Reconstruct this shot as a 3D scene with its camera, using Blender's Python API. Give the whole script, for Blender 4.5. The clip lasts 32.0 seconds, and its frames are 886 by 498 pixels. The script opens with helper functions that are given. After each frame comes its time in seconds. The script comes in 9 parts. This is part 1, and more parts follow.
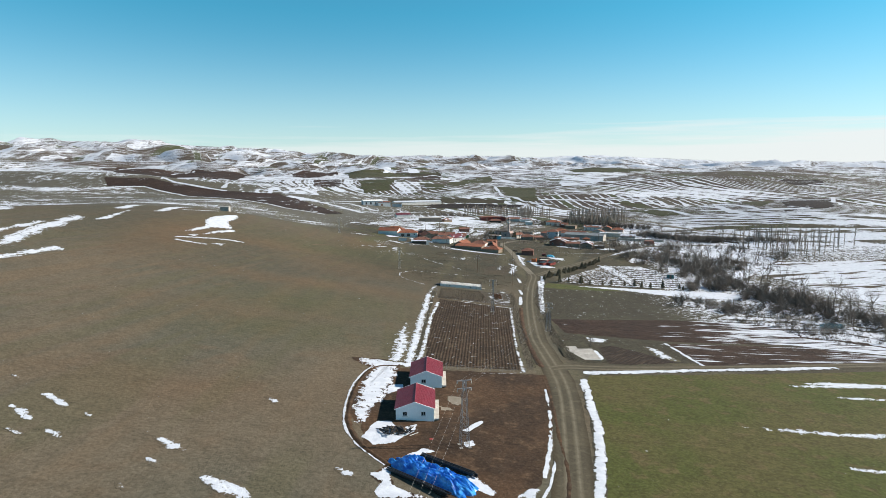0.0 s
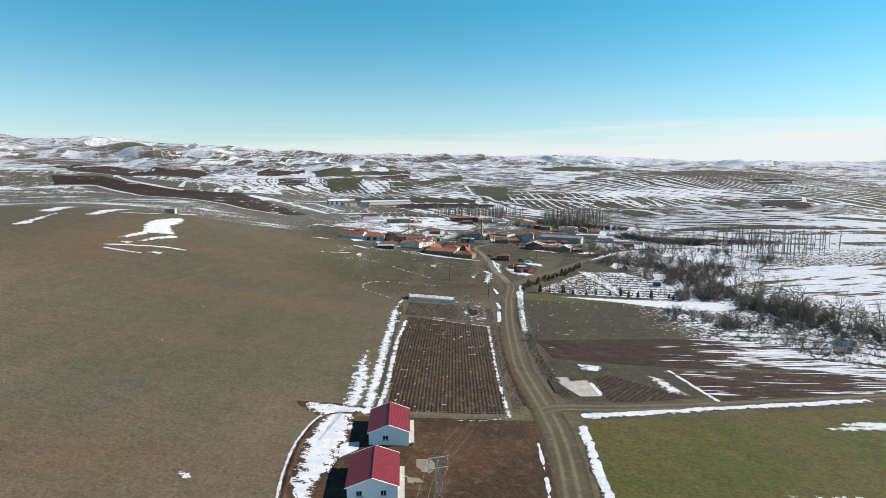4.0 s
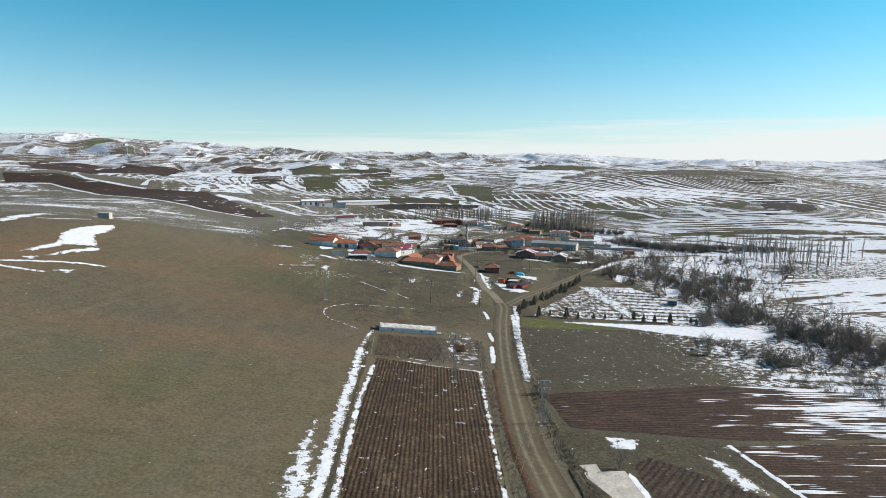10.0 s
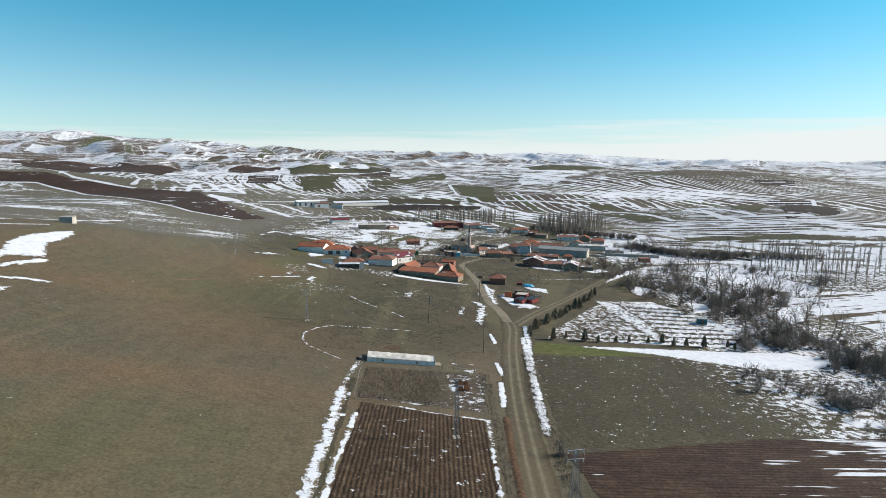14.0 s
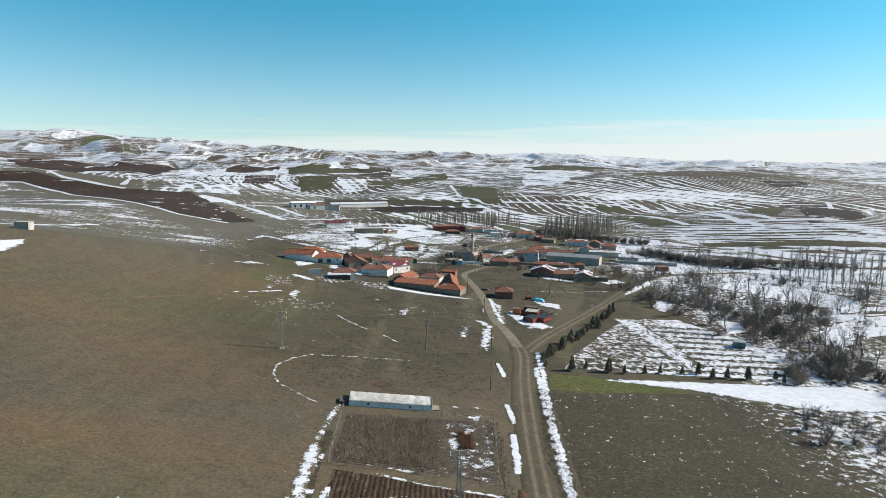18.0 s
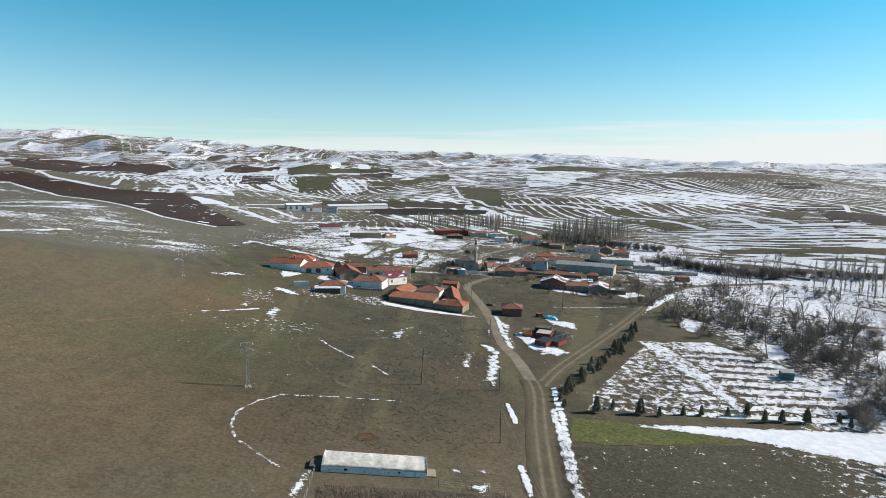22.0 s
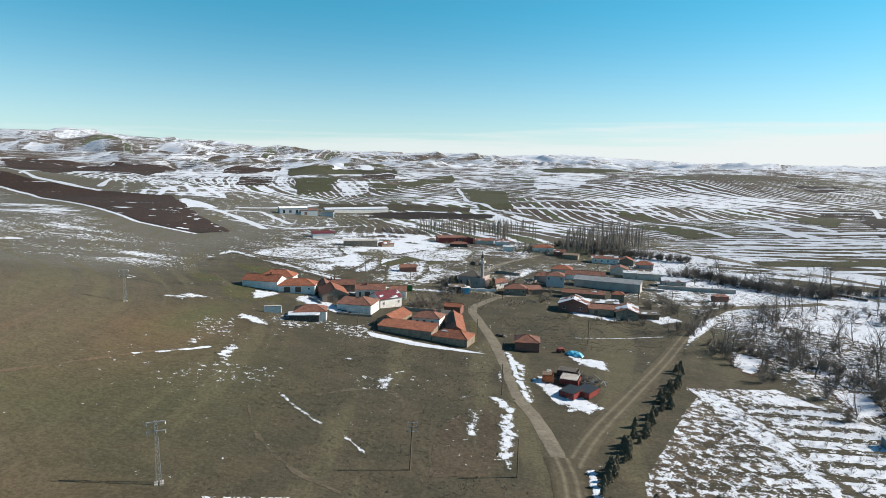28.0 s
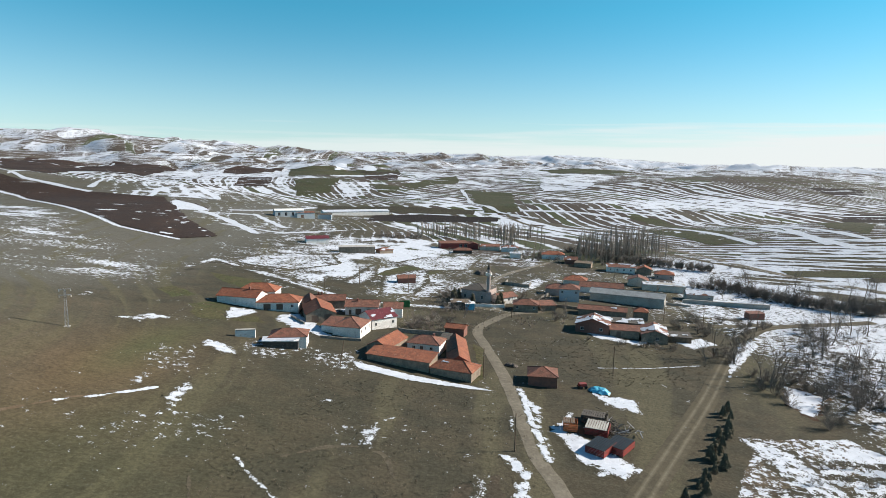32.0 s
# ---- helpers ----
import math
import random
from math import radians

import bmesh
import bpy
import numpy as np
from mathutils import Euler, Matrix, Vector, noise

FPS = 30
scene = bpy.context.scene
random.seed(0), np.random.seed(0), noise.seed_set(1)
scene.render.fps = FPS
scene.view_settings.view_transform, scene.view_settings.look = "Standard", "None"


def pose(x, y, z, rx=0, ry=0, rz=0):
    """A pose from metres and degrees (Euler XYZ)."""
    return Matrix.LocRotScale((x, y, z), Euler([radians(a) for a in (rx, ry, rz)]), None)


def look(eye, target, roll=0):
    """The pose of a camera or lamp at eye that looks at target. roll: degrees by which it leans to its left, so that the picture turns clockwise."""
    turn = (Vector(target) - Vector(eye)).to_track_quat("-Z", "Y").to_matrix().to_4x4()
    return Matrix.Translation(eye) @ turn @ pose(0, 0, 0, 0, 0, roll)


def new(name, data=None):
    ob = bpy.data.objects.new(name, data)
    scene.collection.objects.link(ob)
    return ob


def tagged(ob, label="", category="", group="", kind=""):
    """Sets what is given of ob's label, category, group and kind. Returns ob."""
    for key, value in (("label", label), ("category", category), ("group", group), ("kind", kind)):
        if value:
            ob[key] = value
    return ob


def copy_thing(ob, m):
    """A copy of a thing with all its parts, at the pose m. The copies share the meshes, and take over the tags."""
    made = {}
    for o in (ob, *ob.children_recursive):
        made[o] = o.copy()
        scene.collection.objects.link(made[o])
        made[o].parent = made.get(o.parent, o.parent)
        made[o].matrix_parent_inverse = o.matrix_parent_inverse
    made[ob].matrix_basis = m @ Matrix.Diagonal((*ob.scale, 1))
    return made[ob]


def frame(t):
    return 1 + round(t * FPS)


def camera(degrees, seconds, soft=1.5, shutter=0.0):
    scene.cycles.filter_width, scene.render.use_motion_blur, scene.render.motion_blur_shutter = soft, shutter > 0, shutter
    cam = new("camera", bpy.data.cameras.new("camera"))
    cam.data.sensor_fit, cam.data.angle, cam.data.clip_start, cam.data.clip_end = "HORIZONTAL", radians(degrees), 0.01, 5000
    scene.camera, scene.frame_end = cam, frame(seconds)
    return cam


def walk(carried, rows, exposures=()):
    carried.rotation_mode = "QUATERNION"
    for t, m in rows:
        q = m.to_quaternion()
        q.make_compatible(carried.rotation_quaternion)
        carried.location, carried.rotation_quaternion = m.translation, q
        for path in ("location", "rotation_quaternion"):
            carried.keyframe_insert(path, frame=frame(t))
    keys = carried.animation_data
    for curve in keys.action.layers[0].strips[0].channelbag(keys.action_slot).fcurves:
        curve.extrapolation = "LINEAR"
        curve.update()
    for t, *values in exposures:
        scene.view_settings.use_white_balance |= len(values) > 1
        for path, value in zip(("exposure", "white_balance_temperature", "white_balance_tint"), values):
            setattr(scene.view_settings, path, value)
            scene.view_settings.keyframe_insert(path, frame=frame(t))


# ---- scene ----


cam = camera(72.8, 32.0, soft=0.4)
PATH = [
    (0.0, 0.34, 0.09, 53.05, 82.35, 0.12, 5.45),
    (0.5, -0.05, 3.87, 53.06, 82.33, 0.10, 5.17),
    (1.0, -0.41, 7.70, 53.07, 82.31, 0.08, 4.80),
    (1.5, -0.74, 11.58, 53.08, 82.29, 0.05, 4.68),
    (1.8, -0.92, 13.94, 53.09, 82.28, 0.04, 4.07),
    (2.0, -1.03, 15.51, 53.09, 82.28, 0.03, 3.55),
    (2.2, -1.14, 17.10, 53.10, 82.27, 0.02, 3.06),
    (2.5, -1.30, 19.48, 53.10, 82.26, 0.01, 2.78),
    (3.5, -1.76, 27.52, 53.12, 82.22, -0.03, 2.62),
    (4.5, -2.14, 35.67, 53.15, 82.19, -0.07, 2.40),
    (4.7, -2.20, 37.32, 53.15, 82.18, -0.08, 1.77),
    (4.9, -2.27, 38.96, 53.16, 82.18, -0.09, 1.31),
    (5.1, -2.33, 40.61, 53.16, 82.17, -0.10, 1.03),
    (5.5, -2.44, 43.91, 53.17, 82.16, -0.11, 0.80),
    (6.0, -2.57, 48.05, 53.18, 82.14, -0.14, 0.88),
    (7.5, -2.88, 60.51, 53.21, 82.10, -0.20, 0.88),
    (9.0, -3.10, 72.98, 53.25, 82.06, -0.25, 0.89),
    (11.0, -3.30, 89.51, 53.29, 82.03, -0.33, 0.93),
    (13.0, -3.42, 105.82, 53.34, 82.00, -0.41, 0.98),
    (15.0, -3.48, 121.83, 53.38, 81.98, -0.48, 1.05),
    (17.0, -3.50, 137.50, 53.43, 81.98, -0.55, 1.13),
    (19.0, -3.48, 152.81, 53.48, 81.99, -0.61, 1.23),
    (21.0, -3.42, 167.82, 53.52, 82.01, -0.68, 1.35),
    (23.0, -3.33, 182.59, 53.57, 82.04, -0.74, 1.49),
    (25.0, -3.21, 197.25, 53.61, 82.07, -0.80, 1.64),
    (27.0, -3.09, 211.96, 53.66, 82.10, -0.85, 1.81),
    (29.0, -3.00, 226.91, 53.70, 82.14, -0.91, 2.00),
    (30.5, -2.98, 238.42, 53.74, 82.16, -0.95, 2.15),
    (32.0, -3.04, 250.32, 53.77, 82.17, -0.99, 2.31),
]
EXPOSURE = 0.75
walk(cam, [(row[0], pose(*row[1:])) for row in PATH], [(0.0, EXPOSURE, 6960, 12), (32.0, EXPOSURE, 6960, 12)])


# ---- light: low winter sun from the right, a little beyond the village ----
SUN_UP, SUN_TURN = 31.0, 14.0
world = bpy.data.worlds.new("sky")
scene.world = world
world.use_nodes = True
wt = world.node_tree
wt.nodes.clear()
w_out = wt.nodes.new("ShaderNodeOutputWorld")
w_bg = wt.nodes.new("ShaderNodeBackground")
w_sky = wt.nodes.new("ShaderNodeTexSky")
w_sky.sky_type, w_sky.sun_disc = "NISHITA", False
w_sky.sun_elevation, w_sky.sun_rotation = radians(SUN_UP), radians(90 - SUN_TURN)
w_sky.altitude, w_sky.air_density, w_sky.dust_density, w_sky.ozone_density = 900, 1.0, 0.2, 4.0
w_bg.inputs["Strength"].default_value = 0.078
# a thin bank of high cloud low over the horizon
w_co = wt.nodes.new("ShaderNodeTexCoord")
w_sep = wt.nodes.new("ShaderNodeSeparateXYZ")
wt.links.new(w_co.outputs["Generated"], w_sep.inputs[0])
w_map = wt.nodes.new("ShaderNodeMapping")
w_map.inputs["Scale"].default_value = (1.6, 1.6, 34)
wt.links.new(w_co.outputs["Generated"], w_map.inputs[0])
w_noise = wt.nodes.new("ShaderNodeTexNoise")
w_noise.inputs["Scale"].default_value, w_noise.inputs["Detail"].default_value = 2.2, 7
wt.links.new(w_map.outputs[0], w_noise.inputs["Vector"])


def w_math(op, a, b, clamp=False):
    n = wt.nodes.new("ShaderNodeMath")
    n.operation, n.use_clamp = op, clamp
    for k, v in enumerate((a, b)):
        if isinstance(v, (int, float)):
            n.inputs[k].default_value = v
        else:
            wt.links.new(v, n.inputs[k])
    return n.outputs[0]


rise_up = w_math("MULTIPLY", w_sep.outputs[2], 4.2, True)
w_tint = wt.nodes.new("ShaderNodeMix")
w_tint.data_type, w_tint.blend_type = "RGBA", "MULTIPLY"
wt.links.new(w_math("SUBTRACT", rise_up, w_math("MULTIPLY", w_math("MULTIPLY", w_math("SUBTRACT", w_sep.outputs[2], 0.34), 2.5, True), 0.6)), w_tint.inputs["Factor"])
wt.links.new(w_sky.outputs[0], w_tint.inputs["A"])
w_tint.inputs["B"].default_value = (0.32, 1.14, 1.09, 1)
haze = w_math("POWER", w_math("SUBTRACT", 1.0, w_math("MULTIPLY", w_sep.outputs[2], 4.4), True), 2.2)
w_haze = wt.nodes.new("ShaderNodeMix")
w_haze.data_type = "RGBA"
wt.links.new(w_math("MULTIPLY", haze, 0.7, True), w_haze.inputs["Factor"])
wt.links.new(w_tint.outputs["Result"], w_haze.inputs["A"])
w_haze.inputs["B"].default_value = (4.3, 6.4, 7.1, 1)
crest = w_math("ADD", 0.060, w_math("MULTIPLY", w_sep.outputs[0], 0.024))
crest = w_math("ADD", crest, w_math("MULTIPLY", w_math("SUBTRACT", w_noise.outputs[0], 0.5), 0.10))
low = w_math("MULTIPLY", w_math("SUBTRACT", crest, w_sep.outputs[2]), 34.0, True)
east = w_math("ADD", 0.68, w_math("MULTIPLY", w_sep.outputs[0], 0.45), True)
veil = w_math("MULTIPLY", low, east, True)
w_mix = wt.nodes.new("ShaderNodeMix")
w_mix.data_type = "RGBA"
wt.links.new(veil, w_mix.inputs["Factor"])
wt.links.new(w_haze.outputs["Result"], w_mix.inputs["A"])
w_mix.inputs["B"].default_value = (6.3, 6.9, 7.3, 1)
wt.links.new(w_mix.outputs["Result"], w_bg.inputs["Color"])
wt.links.new(w_bg.outputs[0], w_out.inputs["Surface"])

sun = new("sun", bpy.data.lights.new("sun", "SUN"))
sun.data.energy, sun.data.angle, sun.data.color = 5.0, radians(0.55), (1.0, 0.955, 0.88)
up, turn = radians(SUN_UP), radians(SUN_TURN)
sun.matrix_world = look((math.cos(up) * math.cos(turn) * 100, math.cos(up) * math.sin(turn) * 100, math.sin(up) * 100), (0, 0, 0))


# ---- materials ----
def material(name, base, second=None, scale=1.0, rough=0.85, metal=0.0, bump=0.2, fine=8.0, fleck=None, detail=6, mottle=0.72):
    """Two tones at two sizes, with a fine relief. scale: patches per metre; fleck: a third, sparse tone."""
    m = bpy.data.materials.new(name)
    m.use_nodes = True
    nt = m.node_tree
    bsdf = nt.nodes["Principled BSDF"]
    bsdf.inputs["Roughness"].default_value, bsdf.inputs["Metallic"].default_value = rough, metal
    co = nt.nodes.new("ShaderNodeTexCoord")
    broad = noise_node(nt, co.outputs["Object"], scale, detail)
    grain = noise_node(nt, co.outputs["Object"], scale * fine, 4)
    second = second or tuple(c * 0.72 for c in base)
    first = blend(nt, ramp(nt, broad, 0.35, 0.65), base, second)
    dark = blend(nt, ramp(nt, grain, 0.3, 0.72), first, None, "MULTIPLY", (mottle, mottle, mottle))
    if fleck:
        spot = noise_node(nt, co.outputs["Object"], scale * 2.7, 5)
        dark = blend(nt, ramp(nt, spot, 0.60, 0.68), dark, fleck)
    nt.links.new(dark, bsdf.inputs["Base Color"])
    b = nt.nodes.new("ShaderNodeBump")
    b.inputs["Strength"].default_value, b.inputs["Distance"].default_value = bump, 0.05
    nt.links.new(grain, b.inputs["Height"])
    nt.links.new(b.outputs[0], bsdf.inputs["Normal"])
    return m


def noise_node(nt, vector, scale, detail=5, distort=0.0):
    n = nt.nodes.new("ShaderNodeTexNoise")
    n.inputs["Scale"].default_value, n.inputs["Detail"].default_value = scale, detail
    n.inputs["Distortion"].default_value = distort
    nt.links.new(vector, n.inputs["Vector"])
    return n.outputs[0]


def stretch(nt, vector, scale=(1, 1, 1), turn=0.0):
    n = nt.nodes.new("ShaderNodeMapping")
    n.vector_type = "TEXTURE"
    n.inputs["Scale"].default_value, n.inputs["Rotation"].default_value = tuple(1 / s for s in scale), (0, 0, radians(-turn))
    nt.links.new(vector, n.inputs[0])
    return n.outputs[0]


def ramp(nt, value, a, b, lo=0.0, hi=1.0):
    n = nt.nodes.new("ShaderNodeMapRange")
    n.interpolation_type = "SMOOTHSTEP"
    for k, v in enumerate((value, a, b, lo, hi)):
        if isinstance(v, (int, float)):
            n.inputs[k].default_value = v
        else:
            nt.links.new(v, n.inputs[k])
    return n.outputs[0]


def calc(nt, op, a, b, clamp=False):
    n = nt.nodes.new("ShaderNodeMath")
    n.operation, n.use_clamp = op, clamp
    for k, v in enumerate((a, b)):
        if isinstance(v, (int, float)):
            n.inputs[k].default_value = v
        else:
            nt.links.new(v, n.inputs[k])
    return n.outputs[0]


def blend(nt, factor, a, b, how="MIX", const=None):
    n = nt.nodes.new("ShaderNodeMix")
    n.data_type, n.blend_type = "RGBA", how
    for key, v in (("Factor", factor), ("A", a), ("B", b if const is None else const)):
        if isinstance(v, tuple):
            n.inputs[key].default_value = (*v, 1)
        elif isinstance(v, (int, float)):
            n.inputs[key].default_value = v
        else:
            nt.links.new(v, n.inputs[key])
    return n.outputs["Result"]


def attr(nt, name):
    n = nt.nodes.new("ShaderNodeAttribute")
    n.attribute_name = name
    return n.outputs["Fac"]


def bumped(nt, bsdf, height_out, strength, distance):
    b = nt.nodes.new("ShaderNodeBump")
    b.inputs["Strength"].default_value, b.inputs["Distance"].default_value = strength, distance
    nt.links.new(height_out, b.inputs["Height"])
    nt.links.new(b.outputs[0], bsdf.inputs["Normal"])


SNOW = (0.54, 0.57, 0.62)


def strips(nt, vector, cell, width, lo, hi, swing=None):
    """Blocks of long parallel field strips, each block with its own direction (degrees, from lo to hi).
    Returns nearness to a strip's edge, and three random values for each strip."""
    vor = nt.nodes.new("ShaderNodeTexVoronoi")
    vor.voronoi_dimensions = "2D"
    vor.inputs["Scale"].default_value = 1 / cell
    nt.links.new(vector, vor.inputs["Vector"])
    pick = nt.nodes.new("ShaderNodeSeparateColor")
    nt.links.new(vor.outputs["Color"], pick.inputs[0])
    xyz = nt.nodes.new("ShaderNodeSeparateXYZ")
    nt.links.new(vector, xyz.inputs[0])
    a = calc(nt, "ADD", calc(nt, "MULTIPLY", pick.outputs[0], radians(hi - lo)), radians(lo))
    if swing:
        a = calc(nt, "ADD", a, swing)
    v = calc(nt, "ADD", calc(nt, "MULTIPLY", xyz.outputs[1], calc(nt, "COSINE", a, 0.0)), calc(nt, "MULTIPLY", xyz.outputs[0], calc(nt, "SINE", a, 0.0)))
    broad = calc(nt, "DIVIDE", 1 / width, calc(nt, "ADD", 0.6, calc(nt, "MULTIPLY", pick.outputs[2], 1.5)))
    v = calc(nt, "ADD", calc(nt, "MULTIPLY", v, broad), calc(nt, "MULTIPLY", noise_node(nt, vector, 0.011, 2), 1.1))
    which = calc(nt, "FLOOR", v, 0.0)
    s = calc(nt, "SUBTRACT", v, which)
    edge = calc(nt, "SUBTRACT", 1.0, calc(nt, "MULTIPLY", calc(nt, "MINIMUM", s, calc(nt, "SUBTRACT", 1.0, s)), 2.0))
    key = nt.nodes.new("ShaderNodeCombineXYZ")
    nt.links.new(which, key.inputs[0])
    nt.links.new(calc(nt, "MULTIPLY", pick.outputs[1], 97.0), key.inputs[1])
    rnd = nt.nodes.new("ShaderNodeTexWhiteNoise")
    rnd.noise_dimensions = "3D"
    nt.links.new(key.outputs[0], rnd.inputs["Vector"])
    out = nt.nodes.new("ShaderNodeSeparateColor")
    nt.links.new(rnd.outputs["Color"], out.inputs[0])
    return (edge, *out.outputs[:3], pick.outputs[1])


def strip_snow(nt, co, found, line=0.23, blot=0.34, size=(0.009, 0.009, 1), speck=0.14):
    """Snow left along strip edges and on some whole strips."""
    edge, one, _, _, block = found
    p = calc(nt, "ADD", 0.35, calc(nt, "ADD", calc(nt, "MULTIPLY", one, 0.20), calc(nt, "MULTIPLY", ramp(nt, edge, 0.45, 1.0), line)))
    p = calc(nt, "ADD", p, calc(nt, "MULTIPLY", calc(nt, "SUBTRACT", noise_node(nt, stretch(nt, co, size, 6), 1.0, 3), 0.5), blot))
    p = calc(nt, "ADD", p, calc(nt, "MULTIPLY", calc(nt, "SUBTRACT", block, 0.5), 0.14))
    return calc(nt, "ADD", p, calc(nt, "MULTIPLY", calc(nt, "SUBTRACT", noise_node(nt, co, 0.09, 5), 0.5), speck))


def land(name, tones, scale=0.05, streak_turn=0.0, rows=None, rough=0.95, rel=0.5, parcels=False, ruts=False, thin_scale=(0.010, 0.085, 1), wide_scale=(0.0028, 0.022, 1), rugged=0.7, furrow=0.55):
    """Open ground: three tones in patches, tufts, and lying snow where the attribute "snow" says how much of it is left.
    rows: furrow spacing in metres and the furrows' turn in degrees."""
    m = bpy.data.materials.new(name)
    m.use_nodes = True
    nt = m.node_tree
    bsdf = nt.nodes["Principled BSDF"]
    bsdf.inputs["Roughness"].default_value = rough
    bsdf.inputs["Specular IOR Level"].default_value = 0.15
    co = nt.nodes.new("ShaderNodeTexCoord").outputs["Object"]
    broad = noise_node(nt, co, scale, 5)
    mid = noise_node(nt, co, scale * 7, 5)
    tuft = noise_node(nt, co, 1.3, 6)
    grit = noise_node(nt, co, 5.0, 3)
    col = blend(nt, ramp(nt, broad, 0.40, 0.58), tones[0], tones[1])
    col = blend(nt, ramp(nt, mid, 0.52, 0.68, 0.0, 0.75), col, tones[2])
    if parcels:
        damp = blend(nt, ramp(nt, mid, 0.38, 0.62), (0.079, 0.067, 0.045), (0.060, 0.055, 0.038))
        damp = blend(nt, attr(nt, "ashen"), damp, (0.122, 0.116, 0.097))
        col = blend(nt, attr(nt, "meadow"), col, damp)
        sway = noise_node(nt, stretch(nt, co, (0.012, 0.010, 1), 20), 1.0, 4, 0.2)
        dry = calc(nt, "SUBTRACT", 1.0, attr(nt, "meadow"))
        col = blend(nt, calc(nt, "MULTIPLY", dry, ramp(nt, sway, 0.50, 0.66, 0, 0.5)), col, (0.165, 0.119, 0.075))
        col = blend(nt, ramp(nt, sway, 0.48, 0.36, 0, 0.7), col, (0.112, 0.101, 0.062))
        col = blend(nt, attr(nt, "rust"), col, (0.150, 0.098, 0.058))
        col = blend(nt, attr(nt, "lush"), col, (0.088, 0.088, 0.044))
        trails = noise_node(nt, stretch(nt, co, (0.05, 0.5, 1), 12), 1.0, 4, 0.6)
        col = blend(nt, ramp(nt, trails, 0.5, 0.66, 0, 0.22), col, None, "MULTIPLY", (0.62, 0.60, 0.58))
    if ruts:
        off = attr(nt, "across")
        track = calc(nt, "SUBTRACT", 1.0, calc(nt, "MULTIPLY", calc(nt, "ABSOLUTE", calc(nt, "SUBTRACT", off, 1.15), 0.0), 1.5), True)
        col = blend(nt, calc(nt, "MULTIPLY", track, ramp(nt, mid, 0.3, 0.6, 0.5, 1.0)), col, ruts)
        verge = ramp(nt, off, 2.3, 3.6, 0.0, 0.7)
        col = blend(nt, verge, col, None, "MULTIPLY", (0.62, 0.58, 0.52))
    col = blend(nt, ramp(nt, tuft, 0.36, 0.62, 0, rugged), col, None, "MULTIPLY", (0.46, 0.46, 0.44))
    clump = noise_node(nt, co, 0.28, 6)
    col = blend(nt, ramp(nt, clump, 0.42, 0.62, 0, 0.6 * rugged), col, None, "MULTIPLY", (0.62, 0.62, 0.60))
    col = blend(nt, ramp(nt, noise_node(nt, co, 2.2, 4), 0.56, 0.66, 0, 0.4 * rugged), col, None, "ADD", (0.10, 0.09, 0.065))
    col = blend(nt, ramp(nt, grit, 0.35, 0.68, 0, 0.25 + 0.5 * rugged), col, None, "MULTIPLY", (0.52, 0.52, 0.52))
    col = blend(nt, ramp(nt, noise_node(nt, co, 0.8, 3), 0.60, 0.66, 0, 0.2 + 0.3 * rugged), col, None, "MULTIPLY", (0.55, 0.55, 0.52))
    relief = calc(nt, "ADD", calc(nt, "MULTIPLY", tuft, 0.7), calc(nt, "MULTIPLY", grit, 0.3))
    if rows:
        spacing, turn = rows
        wave = nt.nodes.new("ShaderNodeTexWave")
        wave.bands_direction = "X"
        wave.inputs["Scale"].default_value = 0.314 / spacing
        wave.inputs["Distortion"].default_value, wave.inputs["Detail"].default_value = 2.4, 4
        wave.inputs["Detail Scale"].default_value = 2.2
        nt.links.new(stretch(nt, co, (1, 1, 1), turn), wave.inputs["Vector"])
        col = blend(nt, ramp(nt, wave.outputs["Fac"], 0.2, 0.85, 0.0, furrow), col, None, "MULTIPLY", (0.5, 0.48, 0.46))
        clods = noise_node(nt, stretch(nt, co, (1.6, 0.12, 1), turn), 1.0, 4)
        col = blend(nt, ramp(nt, clods, 0.54, 0.68, 0, 0.14 + 0.5 * furrow), col, None, "ADD", (0.095, 0.072, 0.048))
        col = blend(nt, ramp(nt, noise_node(nt, stretch(nt, co, (0.35, 0.03, 1), turn), 1.0, 3), 0.4, 0.65, 0, 0.2 + 0.5 * furrow), col, None, "MULTIPLY", (0.6, 0.58, 0.56))
        relief = calc(nt, "ADD", relief, calc(nt, "MULTIPLY", wave.outputs["Fac"], 0.5))
    bent = co
    if parcels:
        warp = nt.nodes.new("ShaderNodeTexNoise")
        warp.inputs["Scale"].default_value, warp.inputs["Detail"].default_value = 0.0014, 3
        nt.links.new(co, warp.inputs["Vector"])
        shift = nt.nodes.new("ShaderNodeVectorMath")
        shift.operation = "MULTIPLY_ADD"
        shift.inputs[1].default_value = (150, 260, 0)
        nt.links.new(warp.outputs["Color"], shift.inputs[0])
        nt.links.new(co, shift.inputs[2])
        bent = shift.outputs[0]
        near_strips = strips(nt, bent, 260, 13, 8, 46, calc(nt, "MULTIPLY", attr(nt, "beyond"), radians(40)))
        far_strips = strips(nt, bent, 420, 44, 48, 128)
        fields = blend(nt, ramp(nt, near_strips[2], 0.3, 0.6), (0.068, 0.055, 0.046), (0.088, 0.079, 0.062))
        fields = blend(nt, ramp(nt, near_strips[3], 0.80, 0.82), fields, (0.066, 0.073, 0.040))
        upland = blend(nt, ramp(nt, noise_node(nt, stretch(nt, co, (0.004, 0.0012, 1), 5), 1.0, 3), 0.42, 0.6), (0.060, 0.047, 0.040), (0.088, 0.076, 0.062))
